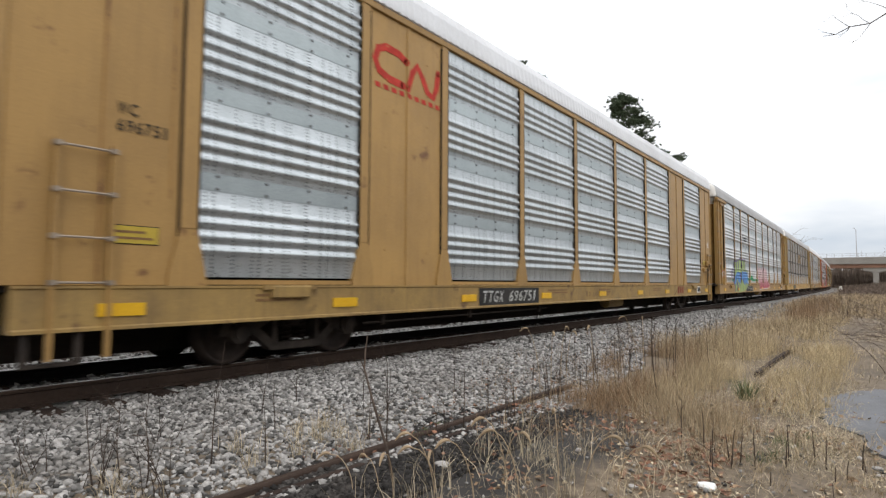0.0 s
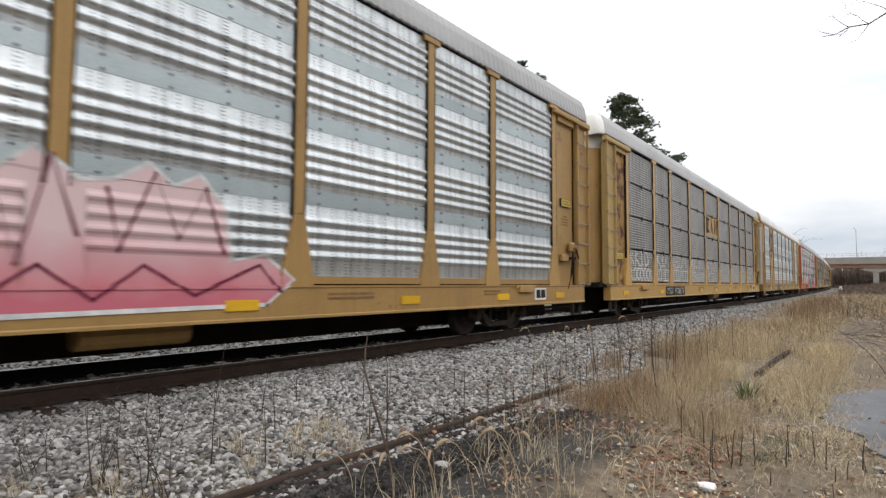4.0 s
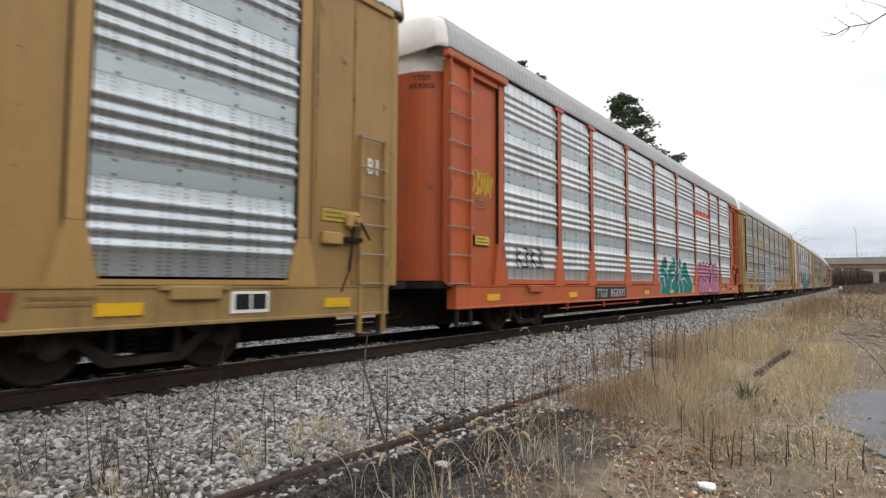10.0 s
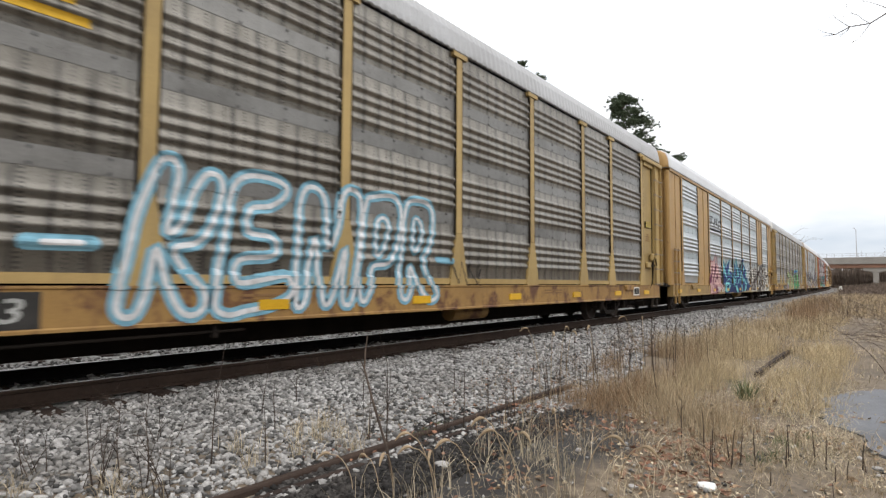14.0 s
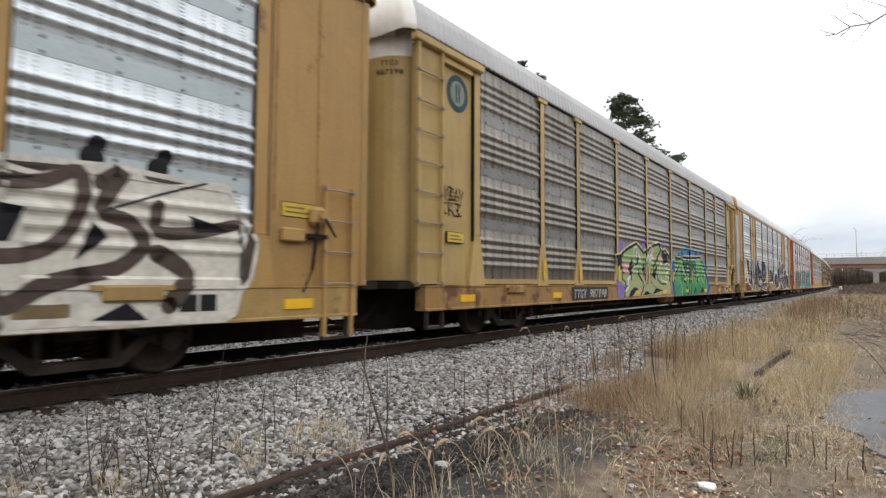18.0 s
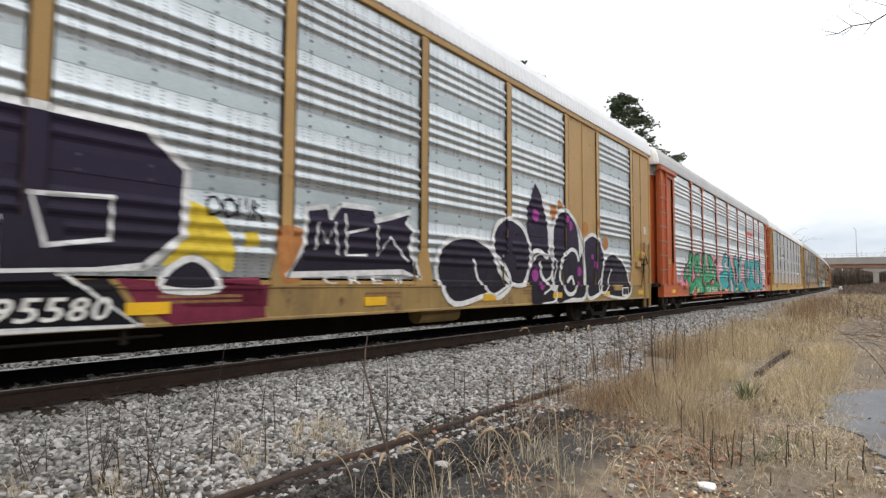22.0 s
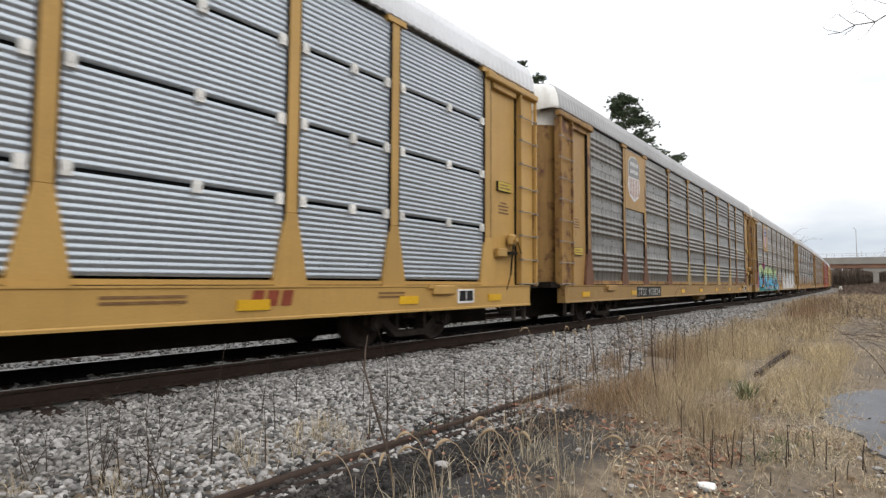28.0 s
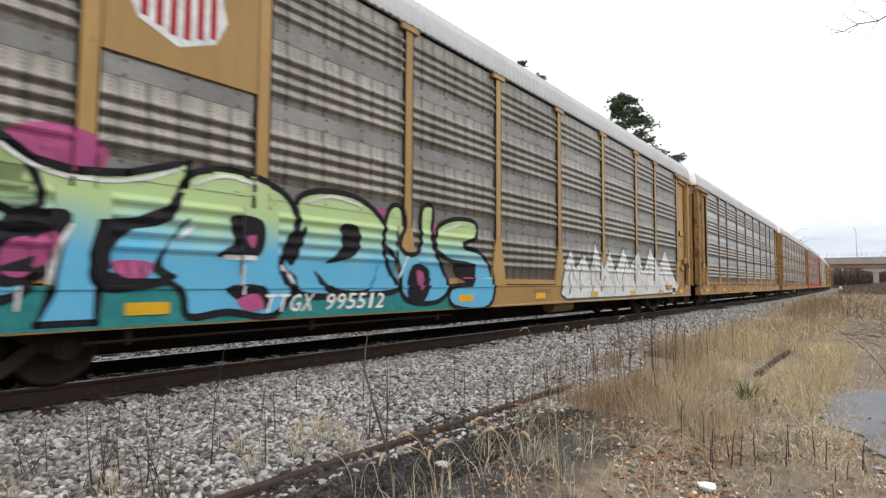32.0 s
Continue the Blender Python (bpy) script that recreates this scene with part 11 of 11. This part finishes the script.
daub(c13, RIB, 'letter', C13_FILL, 2, ((-3.40, 2.08), (-2.86, 2.27), (-2.26, 2.25), (-2.22, 1.97), (-2.67, 1.78), (-2.06, 1.65), (-1.65, 1.21), (-1.86, 0.62), (-3.02, 0.65), (-3.11, 0.99), (-2.35, 1.09), (-2.45, 1.42), (-3.03, 1.48), (-3.48, 1.69)), True, edge=(INK, 0.085), label='lime and sky-blue rounded sprayed letter')
daub(c13, RIB, 'black_shape', INK, 4, ((-8.86, 1.67), (-8.53, 1.73), (-8.80, 1.42), (-8.73, 1.18), (-8.33, 1.12), (-8.38, 1.26), (-8.10, 1.71), (-7.99, 1.79), (-8.22, 1.51), (-8.28, 1.26), (-8.13, 1.13), (-8.50, 1.00), (-8.89, 1.06), (-8.96, 1.30)), True)
daub(c13, RIB, 'black_shape', INK, 4, ((-7.48, 1.87), (-7.07, 1.86), (-7.02, 1.58), (-7.16, 1.38), (-7.63, 1.38), (-7.54, 1.48), (-7.43, 1.56)), True)
daub(c13, RIB, 'black_shape', INK, 4, ((-5.72, 1.92), (-5.35, 1.89), (-5.40, 1.51), (-5.99, 1.35), (-5.71, 1.58)), True)
daub(c13, RIB, 'black_shape', INK, 4, ((-6.19, 1.25), (-5.86, 1.00), (-5.18, 1.00), (-4.92, 1.37), (-5.28, 0.90), (-5.96, 0.91)), True)
daub(c13, RIB, 'black_shape', INK, 4, ((-4.16, 1.37), (-3.65, 1.29), (-3.88, 0.77), (-4.30, 0.84)), True)
daub(c13, RIB, 'black_shape', INK, 4, ((-2.89, 1.41), (-2.26, 1.44), (-2.35, 1.07), (-2.80, 1.18)), True)
daub(c13, RIB, 'black_shape', INK, 4, ((-9.81, 1.59), (-9.39, 1.62), (-9.48, 1.49), (-9.40, 1.18), (-9.50, 1.07), (-9.79, 1.07)), True)
daub(c13, RIB, 'black_shape', INK, 4, ((-7.57, 1.01), (-7.06, 1.04), (-6.93, 0.79), (-7.22, 0.77)), True)
daub(c13, RIB, 'black_shape', INK, 4, ((-6.69, 1.52), (-6.33, 1.85), (-6.55, 1.31)), True)
daub(c13, RIB, 'pink_patch', MAGC, 5, ((-8.78, 1.29), (-8.70, 1.13), (-8.45, 1.14), (-8.40, 1.29)), True)
daub(c13, RIB, 'pink_patch', MAGC, 5, ((-7.29, 1.63), (-7.15, 1.66), (-7.19, 1.50)), True)
daub(c13, RIB, 'pink_patch', MAGC, 5, ((-4.06, 1.28), (-3.81, 1.24), (-3.95, 0.95)), True)
daub(c13, RIB, 'pink_patch', MAGC, 5, ((-9.69, 1.42), (-9.50, 1.49), (-9.47, 1.28), (-9.55, 1.12), (-9.72, 1.17)), True)
daub(c13, RIB, 'pink_patch', MAGC, 5, ((-7.41, 0.87), (-7.14, 0.94), (-7.04, 0.76), (-7.29, 0.74)), True)
stroke(c13, RIB, 'highlight', CHALK, 5, 0.04, ((-9.77, 2.32), (-9.50, 2.16), (-9.13, 2.09), (-8.60, 2.15), (-8.16, 2.33)))
stroke(c13, RIB, 'highlight', CHALK, 5, 0.04, ((-7.95, 2.20), (-7.57, 2.35), (-7.14, 2.30)))
stroke(c13, RIB, 'highlight', CHALK, 5, 0.04, ((-6.34, 2.18), (-5.89, 2.31), (-5.32, 2.24)))
stroke(c13, RIB, 'highlight', CHALK, 5, 0.05, ((-8.10, 1.58), (-7.94, 1.72)))
stroke(c13, RIB, 'highlight', CHALK, 5, 0.06, ((-7.54, 1.38), (-7.16, 1.38)))
stroke(c13, RIB, 'highlight', CHALK, 5, 0.05, ((-6.73, 1.29), (-6.56, 1.08)))
stroke(c13, RIB, 'highlight', CHALK, 5, 0.05, ((-9.35, 1.07), (-9.29, 1.39), (-9.18, 1.62)))
stroke(c13, RIB, 'highlight', CHALK, 5, 0.04, ((-3.29, 2.02), (-2.77, 2.17)))
stroke(c13, RIB, 'highlight', CHALK, 5, 0.04, ((-4.28, 1.51), (-4.48, 1.18)))
stroke(c13, RIB, 'highlight', CHALK, 5, 0.03, ((-7.31, 1.29), (-7.32, 0.94)))
stroke(c13, RIB, 'highlight', CHALK, 5, 0.03, ((-9.59, 1.02), (-9.60, 0.82)))
spray(c13, "tag", stroke_figure(wild_strokes(-12.95, -12.2, 2.1, 2.45, 3, 51) + wild_strokes(-12.9, -12.3, 1.25, 1.6, 2, 52), 0.05), paint("violet_spray", (0.16, 0.10, 0.34)), RIB, 0.007, "violet tag on the end panel")
SLATE = paint("slate_edge", (0.05, 0.10, 0.12))
daub(c13, RIB, 'graffiti', CHALK, 1, ((1.36, 0.83), (1.69, 1.53), (2.09, 2.00), (2.36, 1.47), (2.90, 1.89), (3.26, 1.42), (3.67, 2.24), (4.18, 1.52), (4.72, 2.06), (5.15, 1.46), (5.89, 2.20), (6.37, 1.57), (7.08, 2.17), (7.73, 1.50), (8.48, 2.34), (9.27, 1.63), (10.20, 2.32), (11.02, 1.57), (11.76, 1.07), (11.35, 0.75), (5.59, 0.69), (1.68, 0.69)), edge=(SLATE, 0.045), label='spiky white sprayed letters with slate edges')
stroke(c13, RIB, 'stroke', SLATE, 3, 0.05, ((1.84, 0.83), (2.09, 1.54), (2.52, 0.89), (2.71, 1.56)), False)
stroke(c13, RIB, 'stroke', SLATE, 3, 0.05, ((3.25, 0.81), (3.46, 1.73), (3.92, 0.88), (4.26, 1.28)), False)
stroke(c13, RIB, 'stroke', SLATE, 3, 0.05, ((4.90, 0.79), (5.06, 1.62), (5.59, 0.86), (6.02, 1.73)), False)
stroke(c13, RIB, 'stroke', SLATE, 3, 0.05, ((6.70, 0.80), (7.06, 1.71), (7.81, 0.84), (8.33, 1.71)), False)
stroke(c13, RIB, 'stroke', SLATE, 3, 0.05, ((9.23, 0.83), (9.61, 1.74), (10.39, 0.93)), False)
spray(c13, "lettering", letters("TTGX 995512", -7.05, -4.85, 0.70, 0.93, 0.012, 0.06, gap=0.16), M_WHITE, RIB, 0.018)


def motions():
    # the train rolls towards the eye at an even pace along the bend
    times = [0.5 * i for i in range(65)]
    for car, s16 in CARS:
        rows = []
        for t in times:
            s = s16 - SPEED * (t - 16.0)
            rows.append((t, pose(track_x(s), s, 0.0, 0, 0, math.degrees(math.atan(BEND * s)))))
        walk(car, rows)
    # the hanging branch sways a little
    sway = ((0, 0.0), (3, -0.012), (6, 0.012), (9, 0.0), (13, 0.0), (19, 0.006), (23, 0.015), (28, 0.028), (30.5, 0.05), (32, 0.045))
    walk(BRANCH, [(t, pose(HANG.x + d, HANG.y, HANG.z + d * 0.1, 0, d * 20, 0)) for t, d in sway])
    # every wheelset turns with it
    turn = math.degrees(SPEED / WHEEL_R)
    for w, dy in WHEELSETS:
        walk(w, [(i / 30, pose(0, dy, WHEEL_R, turn * i / 30 % 360.0)) for i in range(961)])


motions()
